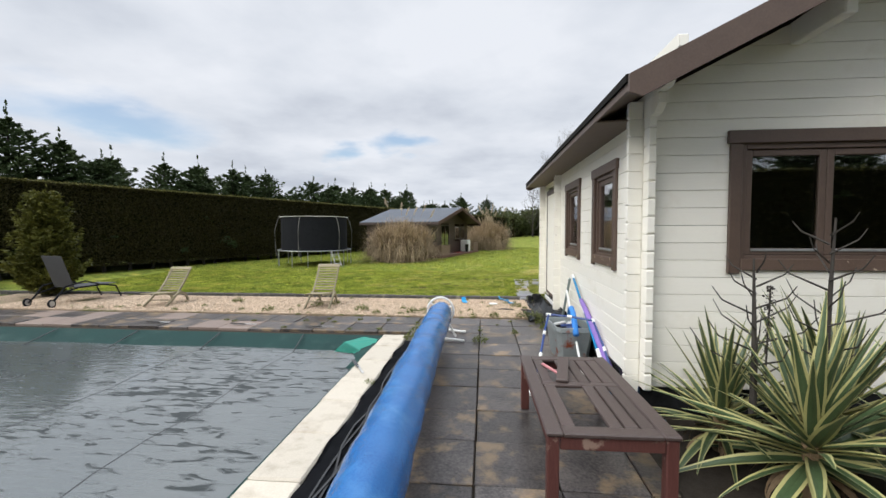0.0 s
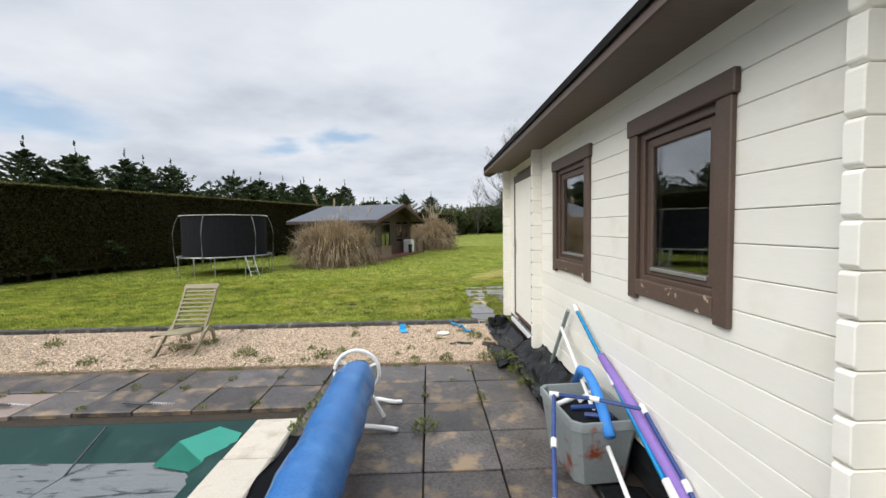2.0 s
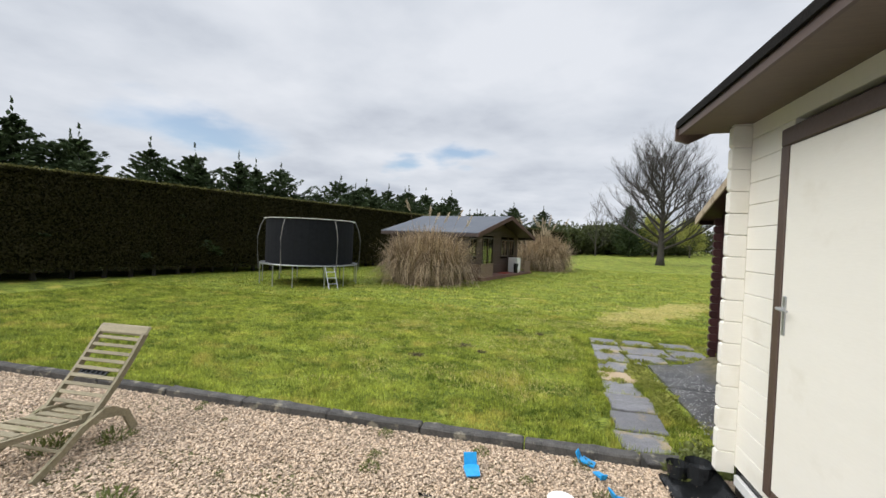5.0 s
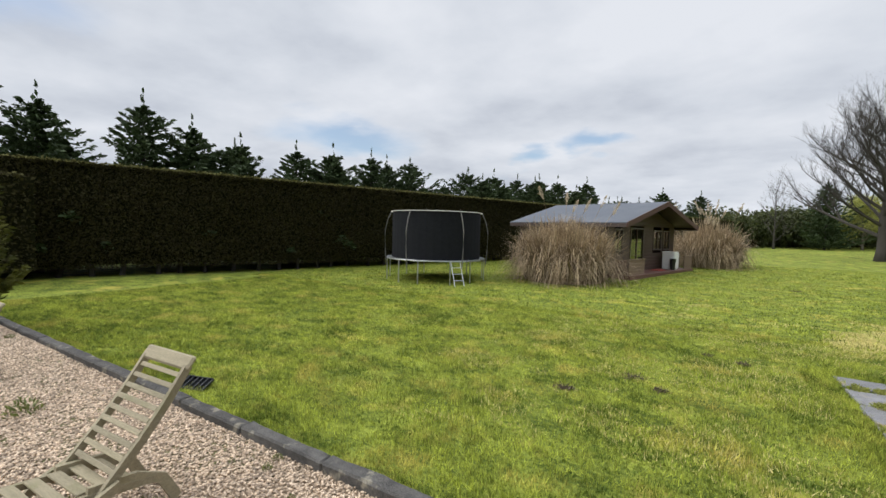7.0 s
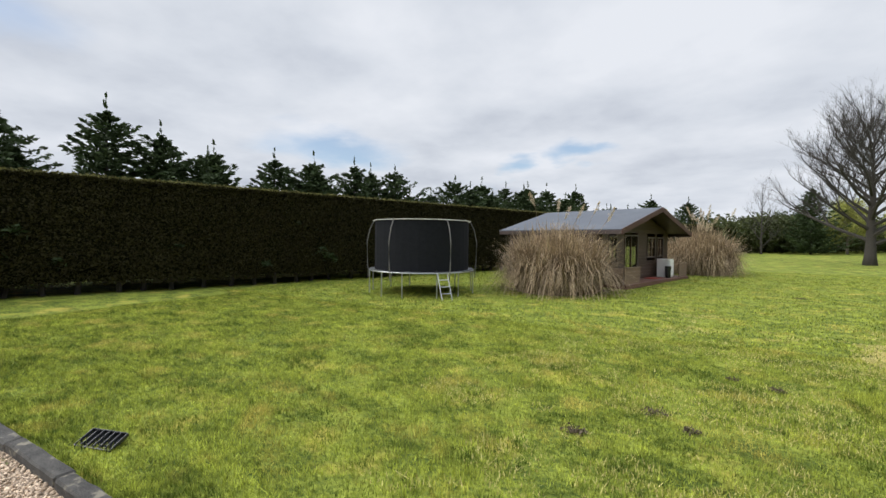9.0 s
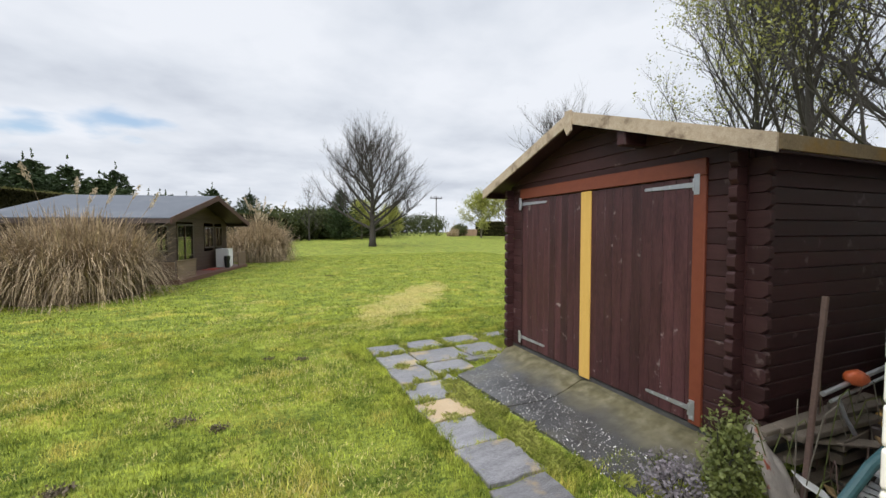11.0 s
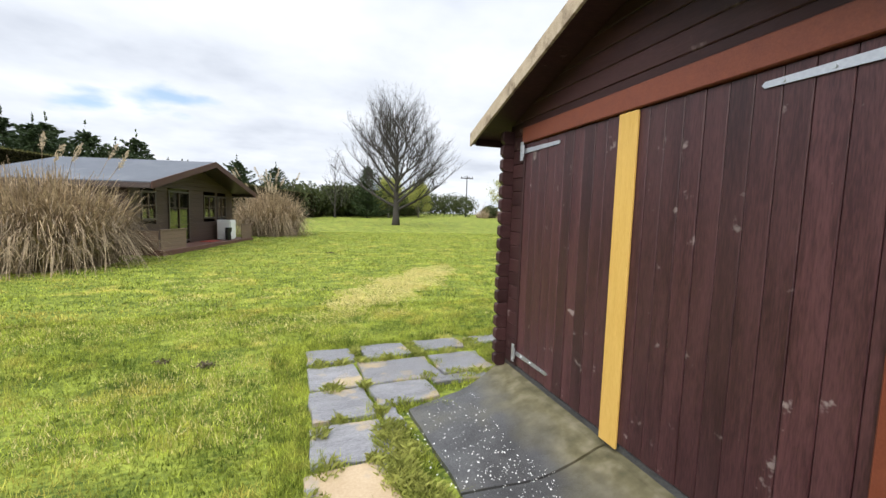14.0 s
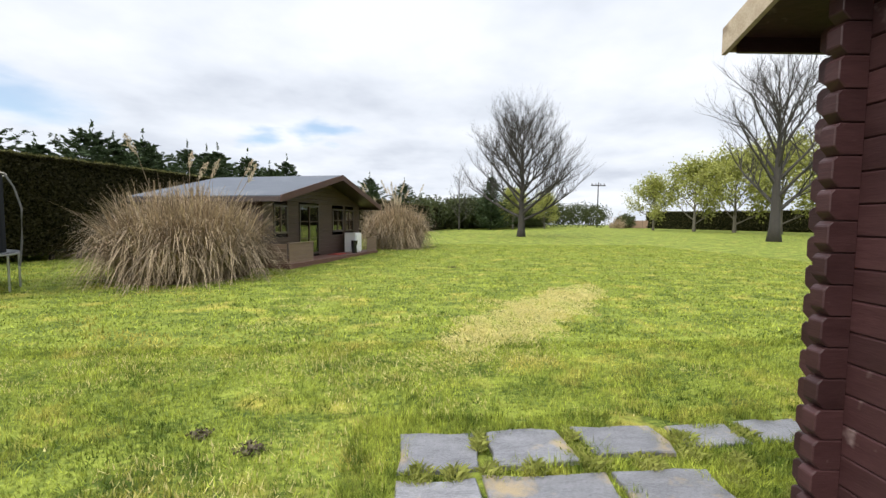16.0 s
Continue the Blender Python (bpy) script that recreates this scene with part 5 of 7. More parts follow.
def pampas(name, m, radius, height, n, plumes, seed, label):
    """A clump of dry pampas grass: thin arching blades and feathery plumes."""
    t = empty(name, m, label, "pampas grass")
    r = np.random.default_rng(seed)
    q = r.uniform(0, math.tau, n)
    b = radius * 0.66 * np.sqrt(r.uniform(0, 1, n))
    out = np.clip(b / (radius * 0.66) + r.normal(scale=0.28, size=n), 0, 1.3)
    H = height * r.uniform(0.55, 1.08, n) * (1 - 0.18 * out)
    reach = radius * (0.08 + 0.50 * out) * r.uniform(0.4, 1.15, n)
    w = r.uniform(0.006, 0.024, n)
    ks = np.array([0, 0.3, 0.55, 0.78, 1.0])
    q2 = q + r.normal(scale=0.9, size=n)
    fall = r.uniform(0.0, 1.65, n) ** 1.3 * np.clip(out, 0.12, 1)
    segs = []
    for k in ks:
        x = b * np.cos(q) + reach * k ** 1.5 * np.cos(q2)
        y = b * np.sin(q) + reach * k ** 1.5 * np.sin(q2)
        z = H * (1.3 * k - (0.3 + 0.75 * fall) * k ** 3.2)
        wd = w * (1 - 0.8 * k)
        sx, sy = -np.sin(q2) * wd, np.cos(q2) * wd
        segs.append(np.stack([np.stack([x - sx, y - sy, np.maximum(z, 0.0)], 1), np.stack([x + sx, y + sy, np.maximum(z, 0.0)], 1)], 1))
    v = np.stack(segs, 1).reshape(n, -1, 3)
    f = np.array([(2 * i, 2 * i + 1, 2 * i + 3, 2 * i + 2) for i in range(4)])
    f = (f[None] + (np.arange(n) * 10)[:, None, None]).reshape(-1, 4)
    o = new("leaf_clump", mesh_np("leaf_clump", v, f, PAMPAS, 4)); o.parent = t
    for i in range(plumes):
        a = r.uniform(0, math.tau)
        rr = radius * r.uniform(0.1, 0.85)
        hh = height * r.uniform(0.85, 1.35)
        top = Vector((rr * math.cos(a), rr * math.sin(a), hh))
        low = Vector((rr * 0.4 * math.cos(a), rr * 0.4 * math.sin(a), height * 0.4))
        bend = Vector((math.cos(a) * 0.12, math.sin(a) * 0.12, -0.02))
        part("stem", btube([low, low.lerp(top, 0.6), top], 0.006, 4), PAMPAS, t)
        m_ = 90
        k = r.uniform(0, 1, m_)
        c = np.array([tuple(top + bend * float(j) * 2 + Vector((0, 0, -0.05 + 0.5 * float(j)))) for j in k])
        c += r.normal(scale=1, size=c.shape) * (0.035 * np.sin(np.pi * (0.1 + 0.85 * k)))[:, None]
        v, f = leaves_np(c, 0.10, r, aspect=0.2, droop=np.tile([[bend.x * 3, bend.y * 3, 0.8]], (m_, 1)))
        o = new("plume", mesh_np("plume", v, f, PLUME, 4)); o.parent = t
    return t


pampas("pampas_grass", pose(-4.85, 23.9, LAWN), 2.25, 2.6, 9500, 6, 31, "large clump of dry straw-coloured pampas grass before the chalet")
pampas("pampas_grass", pose(0.35, 36.2, LAWN), 2.2, 2.9, 7500, 22, 32, "dry straw-coloured pampas grass clump behind the chalet")
pampas("pampas_grass", pose(40.8, 87.5, 0.6), 2.0, 2.6, 700, 4, 33, "dry pampas grass clump far off before the boundary hedge")

# ---- lawn grass ----
def blades(name, n, x0, x1, y0, y1, h0, h1, w, seed, mat, keep, label, dense=None):
    r = np.random.default_rng(seed)
    x = r.uniform(x0, x1, n)
    y = y0 + (y1 - y0) * (r.uniform(0, 1, n) ** (dense or 1.0))
    ok = keep(x, y)
    x, y = x[ok], y[ok]
    n = len(x)
    z = lawn_z(x, y)
    clump = np.array([0.6 * noise.noise(Vector((a * 1.7, b * 1.7, 5.0))) + 0.7 * noise.noise(Vector((a * 5.5, b * 5.5, 2.0))) for a, b in zip(x, y)])
    h = r.uniform(h0, h1, n) * (1.0 + 0.75 * clump)
    q = r.uniform(0, math.tau, n)
    ln = r.normal(scale=0.75, size=n) * h
    q2 = q + math.pi / 2 + r.normal(scale=0.4, size=n)
    ww = w * r.uniform(0.6, 1.4, n)
    v = np.stack([np.stack([x - np.cos(q) * ww, y - np.sin(q) * ww, z - 0.004], 1), np.stack([x + np.cos(q) * ww, y + np.sin(q) * ww, z - 0.004], 1),
                  np.stack([x + np.cos(q2) * ln, y + np.sin(q2) * ln, z + h], 1)], 1)
    o = new(name, mesh_np(name, v, np.arange(n * 3), mat, 3))
    return tagged(o, label, "grass", kind="stuff")


def paved(x, y):
    return ((x > 1.02) & (x < 4.2) & (y > 11.2) & (y < 15.42)) | ((x > 0.72) & (x < 1.5) & (y > 9.7) & (y <= 11.4)) | ((x > 2.6) & (y > 9.0) & (y < 14.3))


def dry_patch(x, y):
    """The straw-coloured strip worn across the lawn beyond the flagstones."""
    u = (x - 3.5) * 0.62 + (y - 19.4) * 0.78
    w = -(x - 3.5) * 0.78 + (y - 19.4) * 0.62
    return ((u / 2.9) ** 2 + (w / (0.62 + 0.12 * np.sin(u * 4) + 0.1 * np.sin(x * 9 + y * 5))) ** 2) < 1


blades("lawn_grass", 560000, -14.0, 7.0, 9.78, 17.5, 0.022, 0.060, 0.0042, 41, BLADE, lambda x, y: ~paved(x, y) & (~dry_patch(x, y) | (np.sin(x * 91.7 + y * 57.3) > 0.35)), "short mown green lawn grass", 1.25)
blades("lawn_grass", 230000, -15.0, 18.0, 17.2, 40.0, 0.025, 0.05, 0.010, 42, BLADE, lambda x, y: ~dry_patch(x, y) | (np.sin(x * 91.7 + y * 57.3) > 0.35), "short mown green lawn grass further off", 1.4)
blades("dry_grass", 260000, -0.5, 7.5, 15.5, 23.5, 0.012, 0.028, 0.011, 43, DRY_GRASS, lambda x, y: dry_patch(x, y) | (dry_patch(3.5 + (x - 3.5) * 0.8, 19.4 + (y - 19.4) * 0.8) & (np.sin(x * 71.7 + y * 37.3) > 0.3)), "straw-coloured dry grass strip on the lawn")

def thatch(x, y):
    """Straw-coloured thatch between the green blades, in drifts, thickened before the garage to paint the lawn brighter
    there.
    """
    drift = np.array([noise.noise(Vector((a * 0.55, b * 0.8, 6.0))) + 0.6 * noise.noise(Vector((a * 2.4, b * 2.4, 8.0))) for a, b in zip(x, y)])
    # extra straw before the garage stands in for brighter light on the lawn
    worn = 0.55 - np.hypot((x - 0.3) / 5.0, (y - 14.5) / 6.0)
    return (drift + worn > 0.12) & ~paved(x, y)


blades("thatch", 150000, -12.0, 7.0, 9.8, 22.0, 0.02, 0.05, 0.0055, 45, DRY_GRASS, thatch, "straw-coloured dry thatch among the lawn grass, thickened to brighten it before the garage", 1.2)

# ---- flagstones and apron before the garage ----
flags = empty("flagstone_path", None, "worn grey slate flagstones with moss and grass between", "flagstones", kind="structure")


def flagstone(x0, x1, y0, y1, seed, mat=FLAG):
    r = random.Random(seed)
    pts = []
    cs = [(x0, y0), (x1, y0), (x1, y1), (x0, y1)]
    for i in range(4):
        a, b = Vector(cs[i]), Vector(cs[(i + 1) % 4])
        for k in (0.0, 0.33, 0.66):
            p = a.lerp(b, k) + Vector((r.uniform(-0.022, 0.022), r.uniform(-0.022, 0.022)))
            pts.append((p.x, p.y))
    bm = bmesh.new()
    z = LAWN + r.uniform(0.022, 0.036)
    prism(bm, pts, z - 0.05, z, "z")
    top = [f for f in bm.faces if f.normal.z > 0.9]
    bmesh.ops.bevel(bm, geom=[e for f in top for e in f.edges], offset=0.008, segments=1, affect="EDGES")
    o = part("flagstone", bm, mat, flags)


SANDY = surf("sandy_flagstone", (0.36, 0.26, 0.15), (0.48, 0.37, 0.24), 4, 0.6, 0.4, 60, stain=(0.2, 0.2, 0.2), stain_at=(0.5, 0.6), stain_scale=2)
STONES = [(1.10, 1.63, 14.76, 15.20), (1.72, 2.27, 14.78, 15.20), (2.40, 3.00, 14.84, 15.22), (3.12, 3.62, 14.92, 15.22), (3.72, 4.25, 14.95, 15.25),
          (1.09, 1.585, 14.10, 14.66), (1.615, 2.39, 14.08, 14.68), (2.42, 3.02, 14.10, 14.66), (1.06, 1.575, 13.50, 14.05), (1.61, 2.20, 13.64, 14.05), (2.23, 2.84, 13.90, 14.06),
          (1.02, 1.58, 12.90, 13.42), (1.60, 1.74, 13.22, 13.58), (0.95, 1.42, 11.86, 12.36), (0.92, 1.44, 11.30, 11.82), (0.88, 1.40, 10.76, 11.26), (0.84, 1.34, 10.30, 10.72), (0.78, 1.28, 9.86, 10.26)]
for i, s in enumerate(STONES):
    flagstone(*s, i + 3)
flagstone(0.97, 1.50, 12.40, 12.85, 77, SANDY)
apron = empty("concrete_apron", None, "dark wet concrete apron with pale flecks before the garage doors", "concrete", kind="structure")


def apron_material():
    """Dark wet concrete that turns to dry, mossy concrete in a ragged band along the doors."""
    m = CONCRETE.copy()
    m.name = "apron_concrete"
    n, l = m.node_tree.nodes, m.node_tree.links
    b = n["Principled BSDF"]
    old = b.inputs["Base Color"].links[0].from_socket
    tc = n.new("ShaderNodeTexCoord")
    sep = n.new("ShaderNodeSeparateXYZ")
    l.new(tc.outputs["Object"], sep.inputs[0])
    ragged = n.new("ShaderNodeTexNoise")
    ragged.inputs["Scale"].default_value, ragged.inputs["Detail"].default_value = 3.5, 6
    l.new(tc.outputs["Object"], ragged.inputs["Vector"])
    add = n.new("ShaderNodeMath"); add.operation = "MULTIPLY_ADD"; add.inputs[1].default_value = 0.34
    l.new(ragged.outputs["Fac"], add.inputs[0]); l.new(sep.outputs["X"], add.inputs[2])
    mask = n.new("ShaderNodeMapRange")
    mask.inputs["From Min"].default_value, mask.inputs["From Max"].default_value = -0.28, 0.04
    l.new(add.outputs[0], mask.inputs["Value"])
    moss = n.new("ShaderNodeTexNoise")
    moss.inputs["Scale"].default_value, moss.inputs["Detail"].default_value = 9, 7
    l.new(tc.outputs["Object"], moss.inputs["Vector"])
    ramp_c = n.new("ShaderNodeValToRGB")
    ramp_c.color_ramp.elements.new(0.5)
    for e, (p, c) in zip(ramp_c.color_ramp.elements, ((0.30, (0.075, 0.068, 0.034)), (0.5, (0.125, 0.11, 0.06)), (0.75, (0.20, 0.175, 0.115)))):
        e.position, e.color = p, (*c, 1)
    l.new(moss.outputs["Fac"], ramp_c.inputs[0])
    mix = n.new("ShaderNodeMix"); mix.data_type = "RGBA"
    l.new(mask.outputs[0], mix.inputs["Factor"]); l.new(old, mix.inputs["A"]); l.new(ramp_c.outputs[0], mix.inputs["B"])
    l.new(mix.outputs["Result"], b.inputs["Base Color"])
    rough = n.new("ShaderNodeMapRange")
    rough.inputs["To Min"].default_value, rough.inputs["To Max"].default_value = 0.36, 0.85
    l.new(mask.outputs[0], rough.inputs["Value"]); l.new(rough.outputs[0], b.inputs["Roughness"])
    return m


APRON = apron_material()
APRON_Z = lambda x: 0.035 - 0.04 + 0.16 * max(0.0, min(1.0, (x + 0.55) / 0.53)) ** 1.6


def apron_slab(v0, v1, west0, west1, slant=0.0):
    """A slab before the doors, in the garage's own axes: flat to the west, curving up to the sill of the doors."""
    bm = bmesh.new()
    xs = [0, 0.15, 0.3, 0.42, 0.5, 0.57, 0.64, 0.71, 0.78, 0.85, 0.92, 1.0]
    n_v = 12
    rows = []
    for j in range(n_v + 1):
        k = j / n_v
        row = []
        for i, q in enumerate(xs):
            w = west0 + (west1 - west0) * k
            x = w + (0.03 - w) * q
            v = v0 + (v1 - v0) * k + slant * q * k
            edge = 0.012 if i in (0,) or j in (0, n_v) else 0.0
            wob = 0.02 * noise.noise(Vector((v * 4, 1.0, 2.0))) if i == 0 else 0.0
            row.append(bm.verts.new((x + wob, v, APRON_Z(x) - edge + 0.006 * noise.noise(Vector((x * 3, v * 3, 4.0))))))
        rows.append(row)
    for r0, r1 in zip(rows, rows[1:]):
        for k in range(len(xs) - 1):
            bm.faces.new((r0[k], r0[k + 1], r1[k + 1], r1[k]))
    rim = [e for e in bm.edges if e.is_boundary]
    out = bmesh.ops.extrude_edge_only(bm, edges=rim)
    for v in [q for q in out["geom"] if isinstance(q, bmesh.types.BMVert)]:
        v.co.z = -0.16
    bmesh.ops.recalc_face_normals(bm, faces=bm.faces)
    o = part("concrete_slab", bm, APRON, apron, smooth=False)
    o.matrix_basis = pose(2.696, 10.41, LAWN + 0.04, 0, 0, GA)
    return o


apron_slab(1.905, 3.0, -1.0, -1.08, 0.5)
apron_slab(0.28, 1.885, -0.92, -1.0)
# pale fallen petals and grit on the apron
rg = np.random.default_rng(61)
n = 1500
c = np.stack([1.72 + 1.0 * rg.uniform(0, 1, n) ** 0.8, 10.85 + 2.75 * rg.beta(1.3, 1.7, n), np.full(n, LAWN + 0.046)], 1)
v, f = leaves_np(c, 0.013, rg, flat=0.97, aspect=0.7)
tagged(new("fallen_petals", mesh_np("fallen_petals", v, f, WHITE_PLASTIC, 4)), "pale petals and grit scattered on the concrete apron", "petals", kind="stuff")


def path_grass(x, y):
    inside = np.zeros(len(x), bool)
    rag = 0.0 + 0.05 * np.clip(np.sin(x * 11 + y * 3) + np.sin(y * 13 - x * 4), 0, 2)
    for x0, x1, y0, y1 in STONES + [(0.97, 1.5, 12.40, 12.85), (1.72, 3.2, 10.7, 13.5), (2.2, 3.2, 13.4, 13.78)]:
        inside |= (x > x0 + rag) & (x < x1 - rag) & (y > y0 + rag) & (y < y1 - rag)
    wild = np.array([noise.noise(Vector((a * 2.2, b * 2.2, 9.0))) for a, b in zip(x, y)])
    return ~inside & (wild > -0.3) & ((x < 2.95) | (y > 13.9))


blades("path_grass", 120000, 0.74, 4.6, 9.9, 15.5, 0.03, 0.085, 0.004, 44, BLADE, path_grass, "tufts of grass between the flagstones")

TUFT = surf("tuft_blade", (0.17, 0.21, 0.035), (0.44, 0.44, 0.13), 3, 0.6, 0, 9, vary=0.45, island=True, translucent=0.35, spec=0.12)


def tuft_blades(spots, seed):
    """Loose tufts of longer grass that lean over the edges of the stones."""
    g = np.random.default_rng(seed)
    vs = []
    for x, y, r_, n_ in spots:
        a = g.uniform(0, math.tau, n_); k = np.sqrt(g.uniform(0, 1, n_)) * r_
        bx_, by_ = x + k * np.cos(a), y + k * np.sin(a)
        h = g.uniform(0.025, 0.085, n_) * (1.15 - 0.6 * k / r_)
        a = g.uniform(0, math.tau, n_)
        lean = g.uniform(0.1, 1.0, n_) * h
        w = g.uniform(0.001, 0.0022, n_)
        z0_ = np.full(n_, LAWN + 0.015)
        px_, py_ = -np.sin(a) * w, np.cos(a) * w
        mx_, my_ = bx_ + np.cos(a) * lean * 0.4, by_ + np.sin(a) * lean * 0.4
        vs.append(np.stack([np.stack([bx_ - px_, by_ - py_, z0_], 1), np.stack([bx_ + px_, by_ + py_, z0_], 1),
                            np.stack([mx_ + px_ * 0.7, my_ + py_ * 0.7, z0_ + h * 0.7], 1), np.stack([bx_ + np.cos(a) * lean * 1.3, by_ + np.sin(a) * lean * 1.3, z0_ + h], 1)], 1))
    v = np.concatenate(vs)
    return v.reshape(-1, 3), np.arange(len(v) * 4).reshape(-1, 4)


tr_ = random.Random(3)
spots = [(1.50 + 0.14 * tr_.random(), 11.3 + i * 0.16, 0.14, 420) for i in range(13)]
spots += [(x + tr_.uniform(-0.04, 0.04), y, tr_.uniform(0.05, 0.12), tr_.randint(90, 260)) for x, y in ((1.66, 14.72), (1.67, 15.0), (1.68, 15.12), (2.33, 14.9), (2.34, 15.08), (2.36, 14.74), (2.7, 14.74), (3.05, 14.8), (3.1, 14.5), (3.06, 14.25), (1.2, 14.7), (1.45, 14.7), (1.95, 14.72), (2.2, 14.07),
                                    (2.5, 14.08), (2.75, 14.05), (2.95, 14.0), (1.3, 14.07), (1.6, 14.06), (1.75, 13.60), (1.62, 13.5), (1.75, 12.3), (1.72, 11.9), (1.5, 12.36), (1.2, 12.38), (1.1, 12.87), (1.45, 12.87), (1.3, 13.46), (1.74, 11.2), (1.8, 10.9), (1.95, 10.75),
                                    (3.15, 15.0), (3.3, 14.7), (3.4, 14.3), (3.67, 15.05), (1.05, 13.3), (1.0, 12.6), (3.0, 13.92), (3.2, 14.05))]
v, f = tuft_blades(spots, 46)
tagged(new("grass_tufts", mesh_np("grass_tufts", v, f, TUFT, 4)), "longer tufts of grass growing in the joints", "grass", kind="stuff")

# ---- poolside ----
roller = empty("pool_cover_roller", None, "blue bubble pool cover rolled on a white roller stand", "roller")
RX, RZ, RR = -0.66, 0.41, 0.174
bm = bmesh.new()
rings = []
ys = [6.10 - i * 0.075 for i in range(105)]
for i, y in enumerate(ys):
    row = []
    for k in range(28):
        a = k * math.tau / 28
        w = 0.018 * noise.noise(Vector((y * 3.2, math.cos(a) * 1.3, math.sin(a) * 1.3))) + 0.010 * noise.noise(Vector((y * 9, math.cos(a) * 3, math.sin(a) * 3)))
        band = -0.012 * max(0, 1 - abs(((y * 0.9) % 1.0) - 0.5) * 14)
        r = RR * (0.97 if i == 0 else 1) + w + band
        row.append(bm.verts.new((RX + 0.0255 * (6.2 - y) + r * math.cos(a) + 0.01 * math.sin(y * 1.3), y, RZ + r * math.sin(a) - 0.015 * math.sin((y - 1) * 0.55))))
    rings.append(row)
for r0, r1 in zip(rings, rings[1:]):
    for k in range(28):
        bm.faces.new((r0[k], r0[(k + 1) % 28], r1[(k + 1) % 28], r1[k]))
bm.faces.new(rings[0]); bm.faces.new(rings[-1][::-1])
bmesh.ops.recalc_face_normals(bm, faces=bm.faces)
part("cover_roll", bm, BLUE_FOIL, roller, "shiny blue bubble cover", smooth=True)
part("axle", btube([(RX, 6.28, RZ), (RX, 6.05, RZ)], 0.035, 10), STEEL, roller)
part("wheel_rim", btube([(RX + 0.20 * math.cos(k * math.tau / 32), 6.22, RZ + 0.20 * math.sin(k * math.tau / 32)) for k in range(33)], 0.018, 7), WHITE_PLASTIC, roller, "white plastic hand wheel")
for k in range(3):
    a = k * math.tau / 3 + 0.4
    part("spoke", btube([(RX, 6.22, RZ), (RX + 0.20 * math.cos(a), 6.22, RZ + 0.20 * math.sin(a))], 0.013, 6), WHITE_PLASTIC, roller)
for y in (6.17,):
    part("stand_leg", btube([(RX - 0.24, y, 0.02), (RX - 0.03, y, RZ)], 0.018, 7), WHITE_PLASTIC, roller)
    part("stand_leg", btube([(RX + 0.24, y, 0.02), (RX + 0.03, y, RZ)], 0.018, 7), WHITE_PLASTIC, roller)
for y in (6.5, 5.95):
    part("foot_tube", btube([(RX - 0.3, y + 0.03, 0.03), (RX + 0.05, y + 0.03, 0.035), (RX + 0.16, y + 0.01, 0.035), (RX + 0.30, y - 0.05 if y > 6.2 else y - 0.02, 0.03), (RX + 0.38, y - 0.05, 0.03)], 0.02, 8), WHITE_PLASTIC, roller, "white plastic foot tube")

for i in range(6):
    r = random.Random(i)
    pts = [(-1.03 + i * 0.022 + 0.035 * math.sin(j * 1.1 + i * 2) + r.uniform(-0.02, 0.02), 5.75 - j * 0.32, 0.03 + 0.012 * (i % 3)) for j in range(19)]
    tagged(part("cord", btube(pts, 0.011, 5), BLACK_SHEET), "black elastic cord lying beside the pool coping", "cord", "cords by the pool")
for x, y in ((-1.95, 5.35), (-2.6, 6.55), (-4.0, 6.62), (-5.6, 6.62)):
    sp = empty("cover_spring", pose(x if x < -2 else -1.42, y if x < -2 else 4.55, 0.035, 0, 0, 30 if x > -2 else 80), "steel cover spring with black strap lying on the coping", "spring", "cover springs")
    part("coil", btube([(0.012 * math.cos(k * 0.9), -0.12 + k * 0.004, 0.012 * math.sin(k * 0.9)) for k in range(60)], 0.003, 4), STEEL, sp)
    part("strap", bbox((-0.02, 0.12, -0.012), (0.02, 0.42, -0.004)), BLACK_SHEET, sp)

# broken slatted table
table = empty("slatted_table", pose(0.73, 3.09, 0, 0, 0, 1.0), "low dark slatted wooden garden table with broken slats", "table")
TW, TL, TH = 0.76, 1.46, 0.48
for sx in (-1, 1):
    for sy in (-1, 1):
        part("leg", bbox((sx * (TW / 2 - 0.045) - 0.035, sy * (TL / 2 - 0.05) - 0.035, 0), (sx * (TW / 2 - 0.045) + 0.035, sy * (TL / 2 - 0.05) + 0.035, TH - 0.03), 0.006), TABLE_RED, table)
    part("side_board", bbox((sx * (TW / 2 - 0.05) - 0.05, -TL / 2, TH - 0.028), (sx * (TW / 2 - 0.05) + 0.05, TL / 2, TH), 0.008), TABLE_WOOD, table)
    part("apron", bbox((sx * (TW / 2 - 0.03) - 0.011, -TL / 2 + 0.09, TH - 0.11), (sx * (TW / 2 - 0.03) + 0.011, TL / 2 - 0.09, TH - 0.03), 0.004), TABLE_RED, table)
for y, w in ((-TL / 2 + 0.05, 0.05), (TL / 2 - 0.05, 0.05), (0.06, 0.035)):
    part("cross_board", bbox((-TW / 2 + 0.101, y - w, TH - 0.030), (TW / 2 - 0.101, y + w, TH - 0.002), 0.007), TABLE_WOOD, table)
for y in (-TL / 2 + 0.03, TL / 2 - 0.03):
    part("apron", bbox((-TW / 2 + 0.085, y - 0.011, TH - 0.11), (TW / 2 - 0.085, y + 0.011, TH - 0.032), 0.004), TABLE_RED, table)
